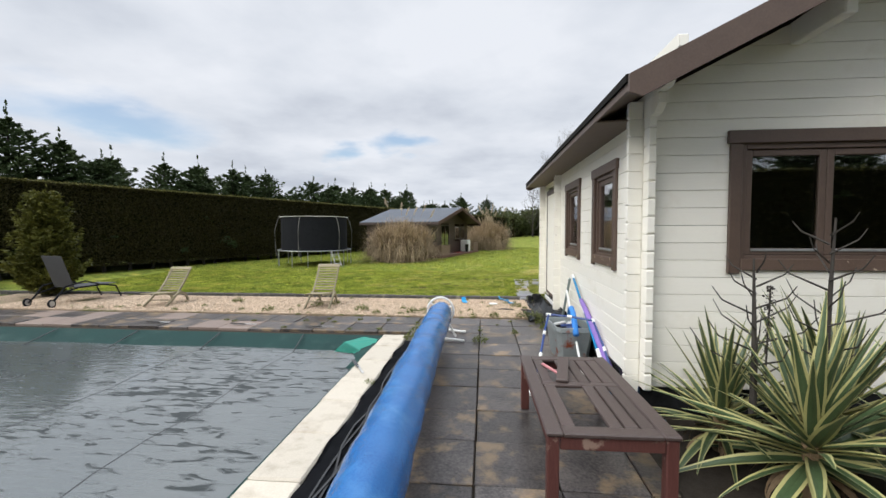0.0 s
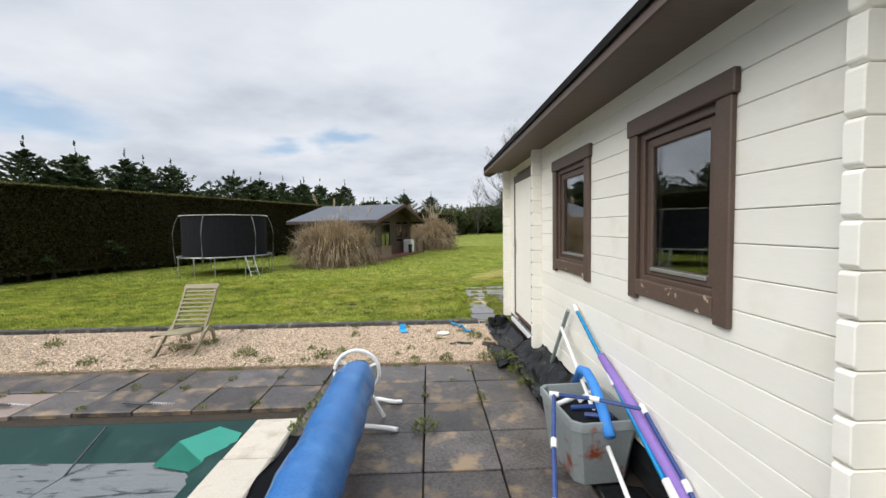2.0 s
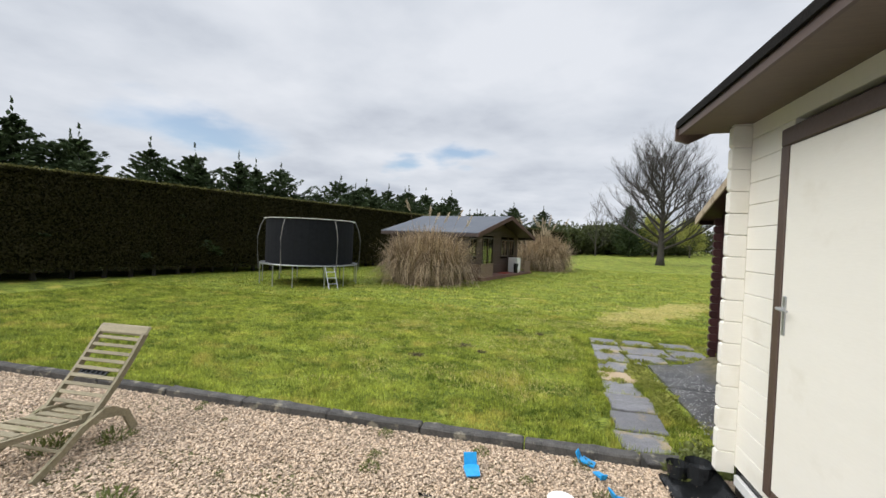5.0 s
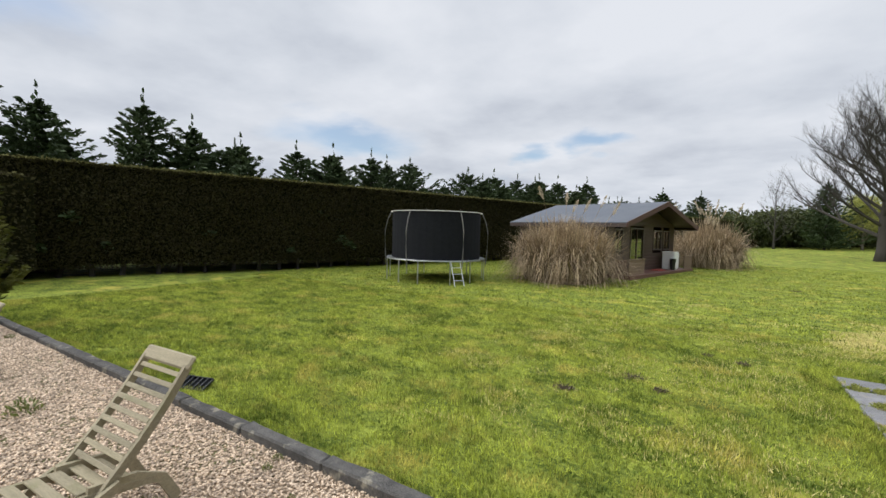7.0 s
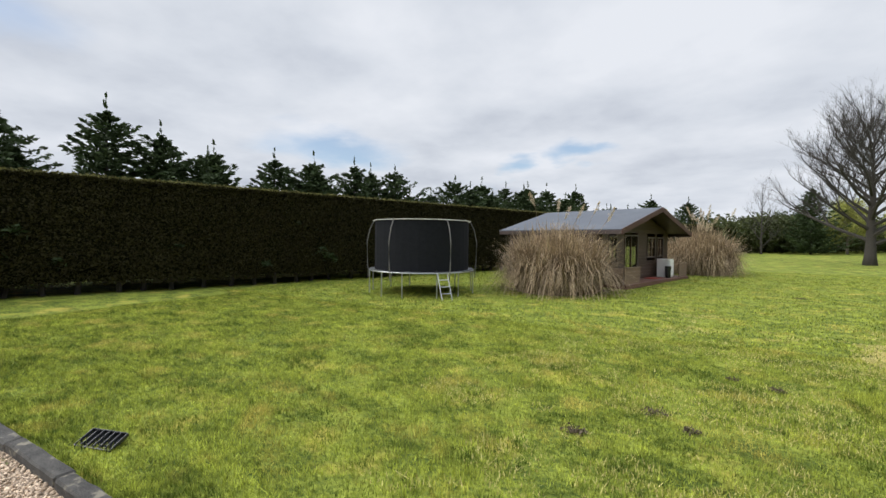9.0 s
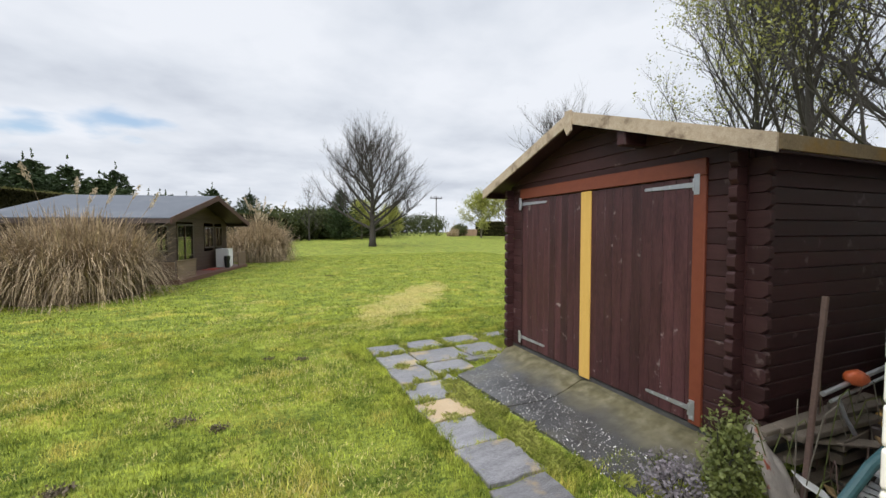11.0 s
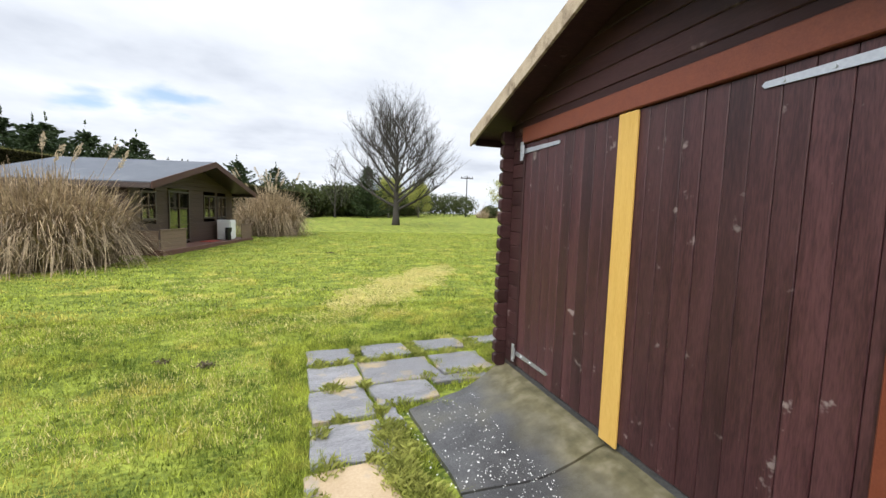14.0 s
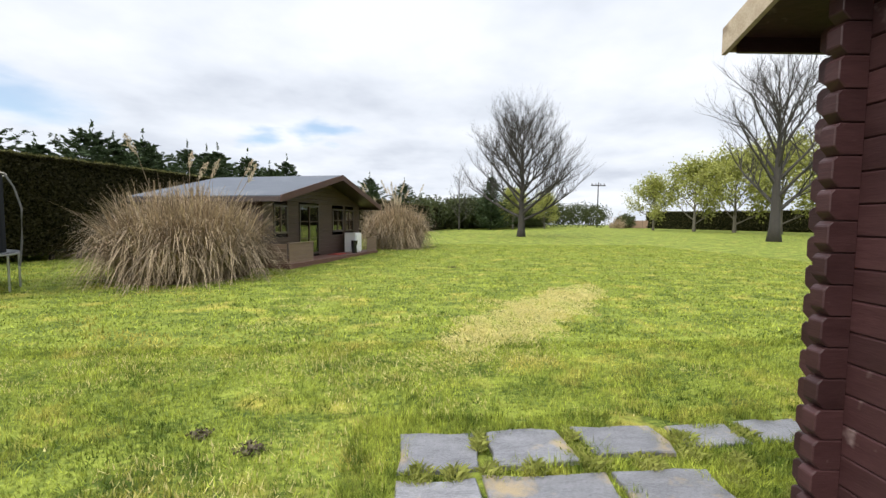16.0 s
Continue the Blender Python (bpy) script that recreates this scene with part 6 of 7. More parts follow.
for i in range(6):
    x = -0.232 + i * 0.093
    for half, (y0, y1) in enumerate(((-TL / 2 + 0.102, 0.023), (0.097, TL / 2 - 0.102))):
        if half == 0 and i in (1, 2):
            continue
        if half == 1 and i == 1:
            continue
        part("slat", bbox((x - 0.04, y0, TH - 0.024), (x + 0.04, y1, TH - 0.003), 0.005), TABLE_WOOD, table)
loose = tagged(part("loose_slat", bbox((-0.045, -0.30, 0), (0.045, 0.30, 0.02), 0.005), TABLE_WOOD), "loose broken dark slat lying on the table", "slat")
loose.matrix_basis = pose(0.66, 3.44, TH + 0.004, 0, -2, -12)
mag = tagged(part("garden_shears", bbox((-0.012, -0.14, 0), (0.012, 0.14, 0.02), 0.006), surf("pink_plastic", (0.45, 0.16, 0.17), (0.55, 0.24, 0.25), 6, 0.5, 0.1, 50)), "faded pink tool handle lying on the table", "tool")
mag.matrix_basis = pose(0.56, 3.42, TH + 0.002, 0, 0, 22)

# storage tub with pool toys
CLEAR = surf("frosted_plastic", (0.42, 0.46, 0.46), (0.52, 0.56, 0.56), 3, 0.35, 0.05, 40, translucent=0.55, stain=(0.42, 0.12, 0.06), stain_at=(0.58, 0.66), stain_scale=4.5)
tub = empty("storage_tub", pose(1.11, 5.42, 0.0, 0, 0, 4), "frosted clear plastic storage tub full of pool toys", "tub")


def tub_shell(w0, w1, l0, l1, h):
    bm = bmesh.new()
    def loop(w, l, z, c=0.05):
        pts = [(w - c, -l), (w, -l + c), (w, l - c), (w - c, l), (-w + c, l), (-w, l - c), (-w, -l + c), (-w + c, -l)]
        return [bm.verts.new((x, y, z)) for x, y in pts]
    loops = [loop(w0, l0, 0.0), loop(w0 + (w1 - w0) * 0.8, l0 + (l1 - l0) * 0.8, h * 0.85), loop(w1, l1, h * 0.87), loop(w1, l1, h), loop(w1 - 0.02, l1 - 0.02, h), loop(w0 - 0.008, l0 - 0.008, 0.01)]
    for a, b in zip(loops, loops[1:]):
        for k in range(8):
            bm.faces.new((a[k], a[(k + 1) % 8], b[(k + 1) % 8], b[k]))
    bm.faces.new(loops[0][::-1]); bm.faces.new(loops[-1])
    return bm


part("body", tub_shell(0.18, 0.235, 0.27, 0.335, 0.44), CLEAR, tub)
part("contents", bbox((-0.19, -0.28, 0.30), (0.19, 0.28, 0.37), 0.03), NET, tub, "dark jumble of pool toys")
NAVY = surf("navy_tube", (0.015, 0.04, 0.16), (0.03, 0.07, 0.24), 5, 0.35, 0.05, 40)
CYAN = surf("blue_aluminium_pole", (0.0, 0.22, 0.48), (0.02, 0.30, 0.58), 5, 0.25, 0.05, 40, metal=0.4)
for i, (x, y, q) in enumerate(((-0.1, 0.1, 20), (-0.02, -0.02, -15), (0.08, 0.16, 35), (0.02, -0.16, -30))):
    tp = part("toy", btube([(-0.09, 0, 0), (0.09, 0, 0.02)], 0.018, 8), NAVY if i % 2 else WHITE_PLASTIC, tub)
    tp.matrix_basis = pose(x, y, 0.395, 0, 0, q)

noodle = tagged(part("pool_noodle", btube([(1.20, 5.85, 0.40), (1.19, 5.72, 0.56), (1.17, 5.55, 0.60), (1.15, 5.36, 0.57), (1.13, 5.16, 0.47), (1.12, 5.04, 0.37)], 0.035, 12), surf("blue_foam", (0.03, 0.20, 0.62), (0.05, 0.27, 0.70), 8, 0.7, 0.15, 120), smooth=True), "bright blue foam pool noodle bent over the tub", "pool noodle")
noodle2 = tagged(part("pool_noodle", btube([(1.31, 5.62, 0.70), (1.325, 5.2, 0.52), (1.33, 4.8, 0.34), (1.335, 4.45, 0.18), (1.33, 4.2, 0.05)], [0.03, 0.036, 0.036, 0.036, 0.034], 12), surf("purple_foam", (0.22, 0.13, 0.42), (0.28, 0.18, 0.50), 8, 0.7, 0.15, 120), smooth=True), "purple foam pool noodle leaning on the cabin wall", "pool noodle")
pole = empty("telescopic_pole", None, "bright blue telescopic pool pole leaning on the cabin", "pole")
part("tube", btube([(1.325, 6.17, 0.93), (1.27, 4.14, 0.02)], 0.016, 10), CYAN, pole)
part("collar", btube([(1.306, 5.46, 0.612), (1.303, 5.36, 0.567)], 0.026, 10), WHITE_PLASTIC, pole)
part("tip", btube([(1.328, 6.25, 0.966), (1.325, 6.16, 0.925)], 0.02, 10), WHITE_PLASTIC, pole)
part("collar", btube([(1.29, 4.72, 0.29), (1.285, 4.58, 0.22)], 0.026, 10), WHITE_PLASTIC, pole)
brush = empty("pool_brush", None, "white pole with grey pool brush head leaning on the cabin", "pool brush")
part("tube", btube([(1.29, 6.50, 0.70), (1.06, 4.35, 0.02)], 0.015, 10), WHITE_PLASTIC, brush)
part("head", btube([(1.31, 6.36, 0.90), (1.31, 6.66, 0.52), (1.315, 6.90, 0.22)], 0.02, 8), surf("grey_green_plastic", (0.20, 0.25, 0.24), (0.28, 0.33, 0.31), 6, 0.5, 0.1, 50), brush, "grey green brush head")
goal = empty("tube_frame", None, "navy tube frame with white plastic joints against the tub", "frame")
GP_ = [(0.47, 4.08, 0.02), (0.56, 4.36, 0.10), (0.64, 4.62, 0.24), (0.72, 4.9, 0.42), (0.82, 5.22, 0.58), (1.06, 5.14, 0.575), (1.31, 5.0, 0.56), (1.33, 4.6, 0.33), (1.34, 4.28, 0.10)]
for a, b in zip(GP_, GP_[1:]):
    part("tube", btube([a, b], 0.0135, 8), NAVY, goal)
for i, p in enumerate(GP_):
    q = GP_[min(i + 1, len(GP_) - 1)] if i < len(GP_) - 1 else GP_[i - 1]
    d = (Vector(q) - Vector(p)).normalized() * 0.03
    part("joint", btube([Vector(p) - d, Vector(p) + d], 0.019, 8), WHITE_PLASTIC, goal)


def crumpled(name, x0, x1, y0, y1, z_of, mat, label, cat, nx=14, ny=24, amp=0.03, seed=3.0):
    """A crumpled sheet lying over its support."""
    bm = bmesh.new()
    g = []
    for j in range(ny + 1):
        row = []
        for i in range(nx + 1):
            x, y = x0 + (x1 - x0) * i / nx, y0 + (y1 - y0) * j / ny
            ex = 0.06 * noise.noise(Vector((y * 2.2, i * 0.1, seed)))
            nz = noise.noise(Vector((x * 7, y * 5, seed))) * amp + noise.noise(Vector((x * 18, y * 13, seed + 2))) * amp * 0.4
            row.append(bm.verts.new((x + ex * (1 - i / nx), y + 0.05 * noise.noise(Vector((x * 4, j * 0.2, seed))), z_of(x, y) + amp * 0.9 + nz)))
        g.append(row)
    for r0, r1 in zip(g, g[1:]):
        for k in range(nx):
            bm.faces.new((r0[k], r0[k + 1], r1[k + 1], r1[k]))
    bmesh.ops.solidify(bm, geom=bm.faces[:], thickness=0.003)
    return tagged(part(name, bm, mat, smooth=True), label, cat)


crumpled("plastic_sheet", 1.02, 1.36, 5.8, 7.9, lambda x, y: max(0, (x - 1.12)) * 0.9, BLACK_SHEET, "crumpled black plastic sheet along the cabin foot", "plastic sheet", nx=26, ny=90, amp=0.055)
crumpled("plastic_sheet", 0.80, 1.34, 7.35, 8.1, lambda x, y: 0.0, BLACK_SHEET, "torn black plastic sheet on the gravel", "plastic sheet", nx=26, ny=36, amp=0.05, seed=9.0)
crumpled("plastic_sheet", 1.05, 1.35, 4.25, 5.1, lambda x, y: 0.0, BLACK_SHEET, "black plastic sheet on the slabs beside the tub", "plastic sheet", seed=5.0, amp=0.02)
crumpled("plastic_sheet", 0.95, 1.32, 8.1, 9.55, lambda x, y: max(0, (x - 1.2)) * 0.9, BLACK_SHEET, "crumpled black plastic sheet under the cabin door", "plastic sheet", seed=12.0)
crumpled("cover_net", -1.17, -0.92, 0.2, 5.9, lambda x, y: 0.0, NET, "black mesh cover edge bunched along the coping", "net", nx=8, ny=90, amp=0.025, seed=8.0)
crumpled("blue_bag", 1.28, 1.5, 3.25, 3.55, lambda x, y: 0.02, CYAN, "crumpled blue plastic bag beside the cabin corner", "bag", nx=8, ny=8, amp=0.05, seed=14.0)
crumpled("plastic_scrap", 0.28, 0.62, 8.36, 8.46, lambda x, y: 0.0, BLACK_SHEET, "torn strip of black plastic on the gravel", "plastic scrap", nx=12, ny=5, amp=0.02, seed=15.0)
crumpled("plastic_scrap", -0.75, -0.25, 8.78, 8.83, lambda x, y: 0.0, BLACK_SHEET, "thin strip of black plastic on the gravel", "plastic scrap", nx=12, ny=3, amp=0.012, seed=16.0)
crumpled("plastic_scrap", 0.72, 0.95, 8.25, 8.42, lambda x, y: 0.0, surf("brown_rag", (0.10, 0.075, 0.06), (0.16, 0.12, 0.10), 5, 0.8, 0.2, 40), "crumpled brown rag on the gravel", "rag", nx=8, ny=6, amp=0.03, seed=17.0)
BRIGHT_BLUE = surf("sky_blue_plastic", (0.0, 0.26, 0.62), (0.02, 0.34, 0.70), 5, 0.4, 0.05, 40)
for x, y, q, s in ((-0.42, 9.12, 20, 1.0), (0.44, 9.52, 70, 0.75), (0.62, 9.06, 110, 0.9), (0.5, 9.36, 200, 0.5)):
    bit = empty("toy_spade" if s > 0.6 else "toy_scoop", pose(x, y, 0.012, 0, 0, q), "broken bright blue plastic beach toy on the gravel", "toy", "blue toys on the gravel")
    bm = bmesh.new()
    prism(bm, [(-0.05 * s, -0.05), (0.05 * s, -0.05), (0.06 * s, 0.05), (0.0, 0.08), (-0.06 * s, 0.05)], 0.0, 0.012, "z")
    b1 = part("blade", bm, BRIGHT_BLUE, bit); b1.matrix_basis = pose(0, 0, 0.02, 12, 0, 0)
    b2 = part("back", bbox((-0.05 * s, 0, 0), (0.05 * s, 0.012, 0.11 * s), 0.004), BRIGHT_BLUE, bit); b2.matrix_basis = pose(0, 0.05, 0.02, -25, 0, 0)
bm = bmesh.new()
bmesh.ops.create_cone(bm, cap_ends=True, segments=24, radius1=0.085, radius2=0.095, depth=0.02, matrix=Matrix.Translation((0.21, 8.97, 0.025)))
tagged(part("plate", bm, WHITE_PLASTIC), "small round white plastic plate on the gravel", "plate")
blk = tagged(part("concrete_block", bbox((-0.16, -0.09, 0), (0.16, 0.09, 0.16), 0.01), KERB), "grey concrete block at the end of the kerb", "block")
blk.matrix_basis = pose(1.08, 9.86, LAWN + 0.03, 0, 0, 8)
for x, y, r, h in ((1.22, 9.52, 0.10, 0.16), (1.08, 9.55, 0.075, 0.12)):
    bm = bmesh.new()
    bmesh.ops.create_cone(bm, cap_ends=True, segments=18, radius1=r * 0.75, radius2=r, depth=h, matrix=Matrix.Translation((x, y, h / 2 + 0.002)))
    bmesh.ops.inset_region(bm, faces=[f for f in bm.faces if f.normal.z > 0.9], thickness=0.012, depth=-0.05)
    tagged(part("plant_pot", bm, BLACK_SHEET), "small black plastic plant pot by the kerb", "plant pot", "plant pots")


# ---- weeds ----
def weed_mesh(seed, n=130, r=0.12, h=0.13):
    g = np.random.default_rng(seed)
    q = g.uniform(0, math.tau, n); k = np.sqrt(g.uniform(0, 1, n))
    c = np.stack([r * k * np.cos(q), r * k * np.sin(q), 0.01 + h * g.uniform(0, 1, n) * (1.1 - 0.7 * k)], 1)
    d = np.stack([np.cos(q) * k, np.sin(q) * k, np.full(n, 0.9)], 1)
    v, f = leaves_np(c, 0.045, g, aspect=0.3, droop=d)
    return mesh_np("weed", v, f, WEED, 4)


WEEDS = [weed_mesh(s) for s in (71, 72, 73)]
for i, (x, y, s) in enumerate(((-2.48, 8.08, 1.5), (-1.41, 7.95, 1.3), (-1.17, 8.97, 0.8), (-2.11, 7.82, 0.9), (-1.67, 8.33, 0.7), (-1.21, 8.11, 1.0), (-1.25, 9.5, 0.7), (0.68, 8.75, 1.3), (0.74, 7.75, 1.3), (0.95, 7.62, 1.5),
                               (1.0, 7.2, 1.2), (1.02, 6.85, 1.0), (0.2, 7.72, 1.0), (-0.2, 7.72, 0.8), (-0.75, 7.74, 0.7), (0.4, 9.5, 0.8), (-3.6, 8.5, 1.5), (-3.3, 8.75, 1.2), (-4.4, 7.9, 1.2), (-5.6, 8.8, 1.4), (-0.4, 9.45, 0.7),
                               (-0.05, 5.93, 1.2), (-1.02, 6.35, 1.5), (-0.98, 6.62, 1.4), (-1.1, 6.0, 1.2), (0.5, 6.48, 0.6), (-1.22, 4.2, 0.6), (-2.2, 6.5, 0.5), (-3.2, 7.05, 0.6), (1.12, 9.6, 1.3), (2.42, 10.55, 1.3), (2.3, 10.9, 1.0), (1.7, 7.7, 1.0))):
    w = new("weed", WEEDS[i % 3])
    z = 0.0 if y < 9.65 else LAWN + 0.02
    w.matrix_basis = pose(x, y, z, 0, 0, i * 77) @ Matrix.Scale(s * 0.8, 4)
    tagged(w, "small green weed growing in gravel or joints", "weed", "weeds")

mr = random.Random(17)
moss_me = weed_mesh(74, 46, 0.07, 0.03)
for i in range(36):
    if i % 2:
        x, y = -0.06 + mr.randint(-8, 2) * SL + mr.uniform(-0.02, 0.02), mr.uniform(6.5, 7.6)
    else:
        x, y = mr.uniform(-5.0, 1.1), 7.57 - mr.choice((0, 0, 1)) * SL + mr.uniform(-0.03, 0.03)
    w = new("moss_tuft", moss_me)
    w.matrix_basis = pose(x, y, 0.002, 0, 0, i * 50) @ Matrix.Scale(mr.uniform(0.35, 0.8), 4)
    tagged(w, "small tuft of moss in a paving joint", "moss", "moss tufts")
for i in range(44):
    x, y = mr.uniform(-9.0, 1.0), mr.uniform(7.72, 9.55) if i % 3 else mr.uniform(7.68, 8.0)
    w = new("weed", WEEDS[i % 3])
    w.matrix_basis = pose(x, y, 0.0, 0, 0, i * 67) @ Matrix.Scale(mr.uniform(0.2, 0.55), 4)
    tagged(w, "small green weed growing in gravel or joints", "weed", "weeds")

# ---- variegated yuccas ----
YGREEN = surf("yucca_green", (0.035, 0.062, 0.026), (0.075, 0.115, 0.05), 3, 0.42, 0.1, 40, (1, 6, 1), vary=0.2)
YCREAM = surf("yucca_cream_margin", (0.36, 0.34, 0.13), (0.47, 0.44, 0.20), 3, 0.45, 0.1, 40, (1, 6, 1), vary=0.15)
YDEAD = surf("dead_yucca_leaf", (0.15, 0.10, 0.055), (0.26, 0.18, 0.10), 4, 0.8, 0.2, 40, vary=0.3)


def yucca_leaf(length, width, curve, dead=False):
    """One stiff channelled leaf along local x, with cream margins."""
    bm = bmesh.new()
    prev = None
    n = 7
    for i in range(n + 1):
        k = i / n
        x, z = length * k * math.cos(curve * k), -length * curve * k * k * 0.5
        w = width * (0.55 + 0.45 * math.sin(math.pi * min(1, k * 1.25 + 0.12))) * (1 - k ** 5) + 0.0015
        lift = w * 0.35
        row = [bm.verts.new((x, y, z + zz)) for y, zz in ((-w, lift), (-w * 0.62, lift * 0.55), (0, 0), (w * 0.62, lift * 0.55), (w, lift))]
        if prev:
            for j in range(4):
                f = bm.faces.new((prev[j], row[j], row[j + 1], prev[j + 1]))
                f.material_index = 1 if j in (0, 3) else 0
        prev = row
    me = bpy.data.meshes.new("leaf")
    bm.to_mesh(me); bm.free()
    me.materials.append(YDEAD if dead else YGREEN); me.materials.append(YDEAD if dead else YCREAM)
    return me


YL = [yucca_leaf(0.78, 0.036, c) for c in (0.10, 0.25, 0.45)]
YD = yucca_leaf(0.5, 0.02, 1.0, True)


def yucca(x, y, z, size, n, seed, label):
    r = random.Random(seed)
    t = empty("variegated_yucca", pose(x, y, z), label, "yucca", "yuccas by the cabin")
    part("stem", btube([(0, 0, -0.1), (0, 0, 0.22 * size)], 0.05, 8), YDEAD, t)
    for i in range(n):
        k = i / n
        el = 84 - 92 * k ** 0.85 + r.uniform(-7, 7)
        m = pose(0, 0, (0.26 - 0.16 * k) * size, 0, 0, i * 137.5 + r.uniform(-12, 12)) @ pose(0, 0, 0, r.uniform(-15, 15), -el, 0) @ Matrix.Scale(size * r.uniform(0.82, 1.12), 4)
        shared("leaf", YL[0 if k < 0.4 else (1 if k < 0.75 else 2)], t, m)
    for i in range(16):
        m = pose(0, 0, 0.1, 0, 0, i * 61) @ pose(0, 0, 0, 0, 5 + r.uniform(-10, 15), 0) @ Matrix.Scale(size * r.uniform(0.7, 1.1), 4)
        shared("dead_leaf", YD, t, m)


yucca(1.98, 2.62, 0.10, 1.12, 74, 1, "cream and green variegated yucca with stiff spiky leaves")
yucca(2.45, 3.05, 0.12, 1.10, 60, 2, "cream and green variegated yucca with stiff spiky leaves")
yucca(1.75, 3.15, 0.05, 0.95, 54, 3, "smaller variegated yucca close to the cabin corner")
yucca(2.75, 2.45, 0.05, 1.05, 54, 4, "cream and green variegated yucca with stiff spiky leaves")
soil = tagged(part("flower_bed", bbox((1.22, -3.0, -0.04), (3.9, 3.70, 0.012), 0.01), MORTAR), "dark soil flower bed along the cabin", "flower bed", kind="structure")


def dead_stalk(x, y, h, seed, label):
    r = random.Random(seed)
    t = empty("dead_flower_stalk", pose(x, y, 0.0), label, "plant", "dead stalks")
    part("stem", btube([(0, 0, 0), (0.01, 0.01, h * 0.5), (r.uniform(-0.03, 0.03), 0, h)], [0.028, 0.02, 0.006], 7), BARK, t)
    for i in range(16):
        k = 0.42 + 0.55 * i / 16
        q = i * 2.4 + r.uniform(-0.3, 0.3)
        L = 0.34 * (1.15 - k) + 0.06
        p = Vector((0, 0, h * k))
        e = p + Vector((math.cos(q) * L, math.sin(q) * L, 0.05 + L * 0.25))
        e2 = e + Vector((math.cos(q) * L * 0.3, math.sin(q) * L * 0.3, L * 0.45))
        part("twig", btube([p, e, e2], [0.007, 0.005, 0.003], 4), BARK, t)


dead_stalk(1.86, 2.98, 1.45, 1, "dry brown branched flower stalk above the yuccas")
dead_stalk(2.22, 2.86, 1.72, 2, "tall dry brown branched flower stalk above the yuccas")
for x, y, h in ((2.0, 3.1, 1.25), (2.55, 2.8, 1.3)):
    g = np.random.default_rng(int(h * 100))
    t = empty("seed_spike", pose(x, y, 0.0), "dark dry seed spike above the yuccas", "plant", "seed spikes")
    part("stem", btube([(0, 0, 0), (0.03, 0, h)], 0.006, 5), BARK, t)
    k = g.uniform(0.6, 1.0, 160)
    c = np.stack([0.03 * k + g.normal(scale=0.016, size=160), g.normal(scale=0.016, size=160), h * k], 1)
    v, f = leaves_np(c, 0.022, g, aspect=0.7)
    o = new("seed_head", mesh_np("seed_head", v, f, BARK, 4)); o.parent = t


# ---- garden chairs ----
def deck_chair(m, label):
    """A slatted folding deck chair: leaning back, curved legs, low seat; local -y is its front, x across."""
    ch = empty("deck_chair", m, label, "chair", "wooden deck chairs")
    def bar(name, pts, w, d, lab=""):
        bm = bmesh.new()
        pts = [Vector(p) for p in pts]
        rows = []
        for i, p in enumerate(pts):
            dd = (pts[min(i + 1, len(pts) - 1)] - pts[max(i - 1, 0)]).normalized()
            nn = Vector((0, -dd.z, dd.y))
            rows.append([bm.verts.new(p + Vector((sx * w / 2, 0, 0)) + nn * sn * d / 2) for sx, sn in ((-1, -1), (1, -1), (1, 1), (-1, 1))])
        for a, b in zip(rows, rows[1:]):
            for k in range(4):
                bm.faces.new((a[k], a[(k + 1) % 4], b[(k + 1) % 4], b[k]))
        bm.faces.new(rows[0][::-1]); bm.faces.new(rows[-1])
        bmesh.ops.recalc_face_normals(bm, faces=bm.faces)
        return part(name, bm, TEAK, ch, lab)
    W = 0.225
    for s in (-1, 1):
        bar("back_rail", [(s * W, -0.02, 0.22), (s * W, 0.22, 0.50), (s * W, 0.34, 0.66), (s * W, 0.47, 0.86)], 0.026, 0.045)
        bar("seat_rail", [(s * (W - 0.035), 0.30, 0.21), (s * (W - 0.035), 0.0, 0.27), (s * (W - 0.035), -0.30, 0.31), (s * (W - 0.035), -0.52, 0.335)], 0.024, 0.04)
        bar("front_leg", [(s * (W + 0.03), 0.10, 0.31), (s * (W + 0.03), -0.06, 0.24), (s * (W + 0.03), -0.2, 0.12), (s * (W + 0.03), -0.38, 0.0)], 0.026, 0.05)
        bar("rear_leg", [(s * (W - 0.04), -0.02, 0.30), (s * (W - 0.04), 0.20, 0.27), (s * (W - 0.04), 0.34, 0.19), (s * (W - 0.04), 0.42, 0.02)], 0.026, 0.06)
    for i in range(9):
        k = 0.22 + 0.70 * i / 8
        y, z = -0.02 + 0.49 * k, 0.22 + 0.64 * k
        sl = part("back_slat", bbox((-W + 0.014, -0.007, -0.015), (W - 0.014, 0.007, 0.015), 0.003), TEAK, ch)
        sl.matrix_basis = pose(0, y, z, -37, 0, 0)
    hd = part("head_rail", bbox((-W - 0.03, -0.014, -0.045), (W + 0.03, 0.014, 0.05), 0.012), TEAK, ch, "lichen-covered curved head rail")
    hd.matrix_basis = pose(0, 0.475, 0.875, -37, 0, 0)
    for i in range(8):
        y = 0.16 - 0.66 * i / 7
        sl = part("seat_slat", bbox((-W + 0.05, -0.03, 0), (W - 0.05, 0.03, 0.014), 0.003), TEAK, ch)
        sl.matrix_basis = pose(0, y, 0.29 - y * 0.11, -6, 0, 0)
    part("stretcher", btube([(-W - 0.02, -0.2, 0.13), (W + 0.02, -0.2, 0.13)], 0.014, 6), TEAK, ch)
    return ch


deck_chair(pose(-3.48, 8.50, 0.012, 0, 0, 3) @ Matrix.Diagonal((1, 1, 0.95, 1)), "weathered grey slatted wooden deck chair on the gravel")
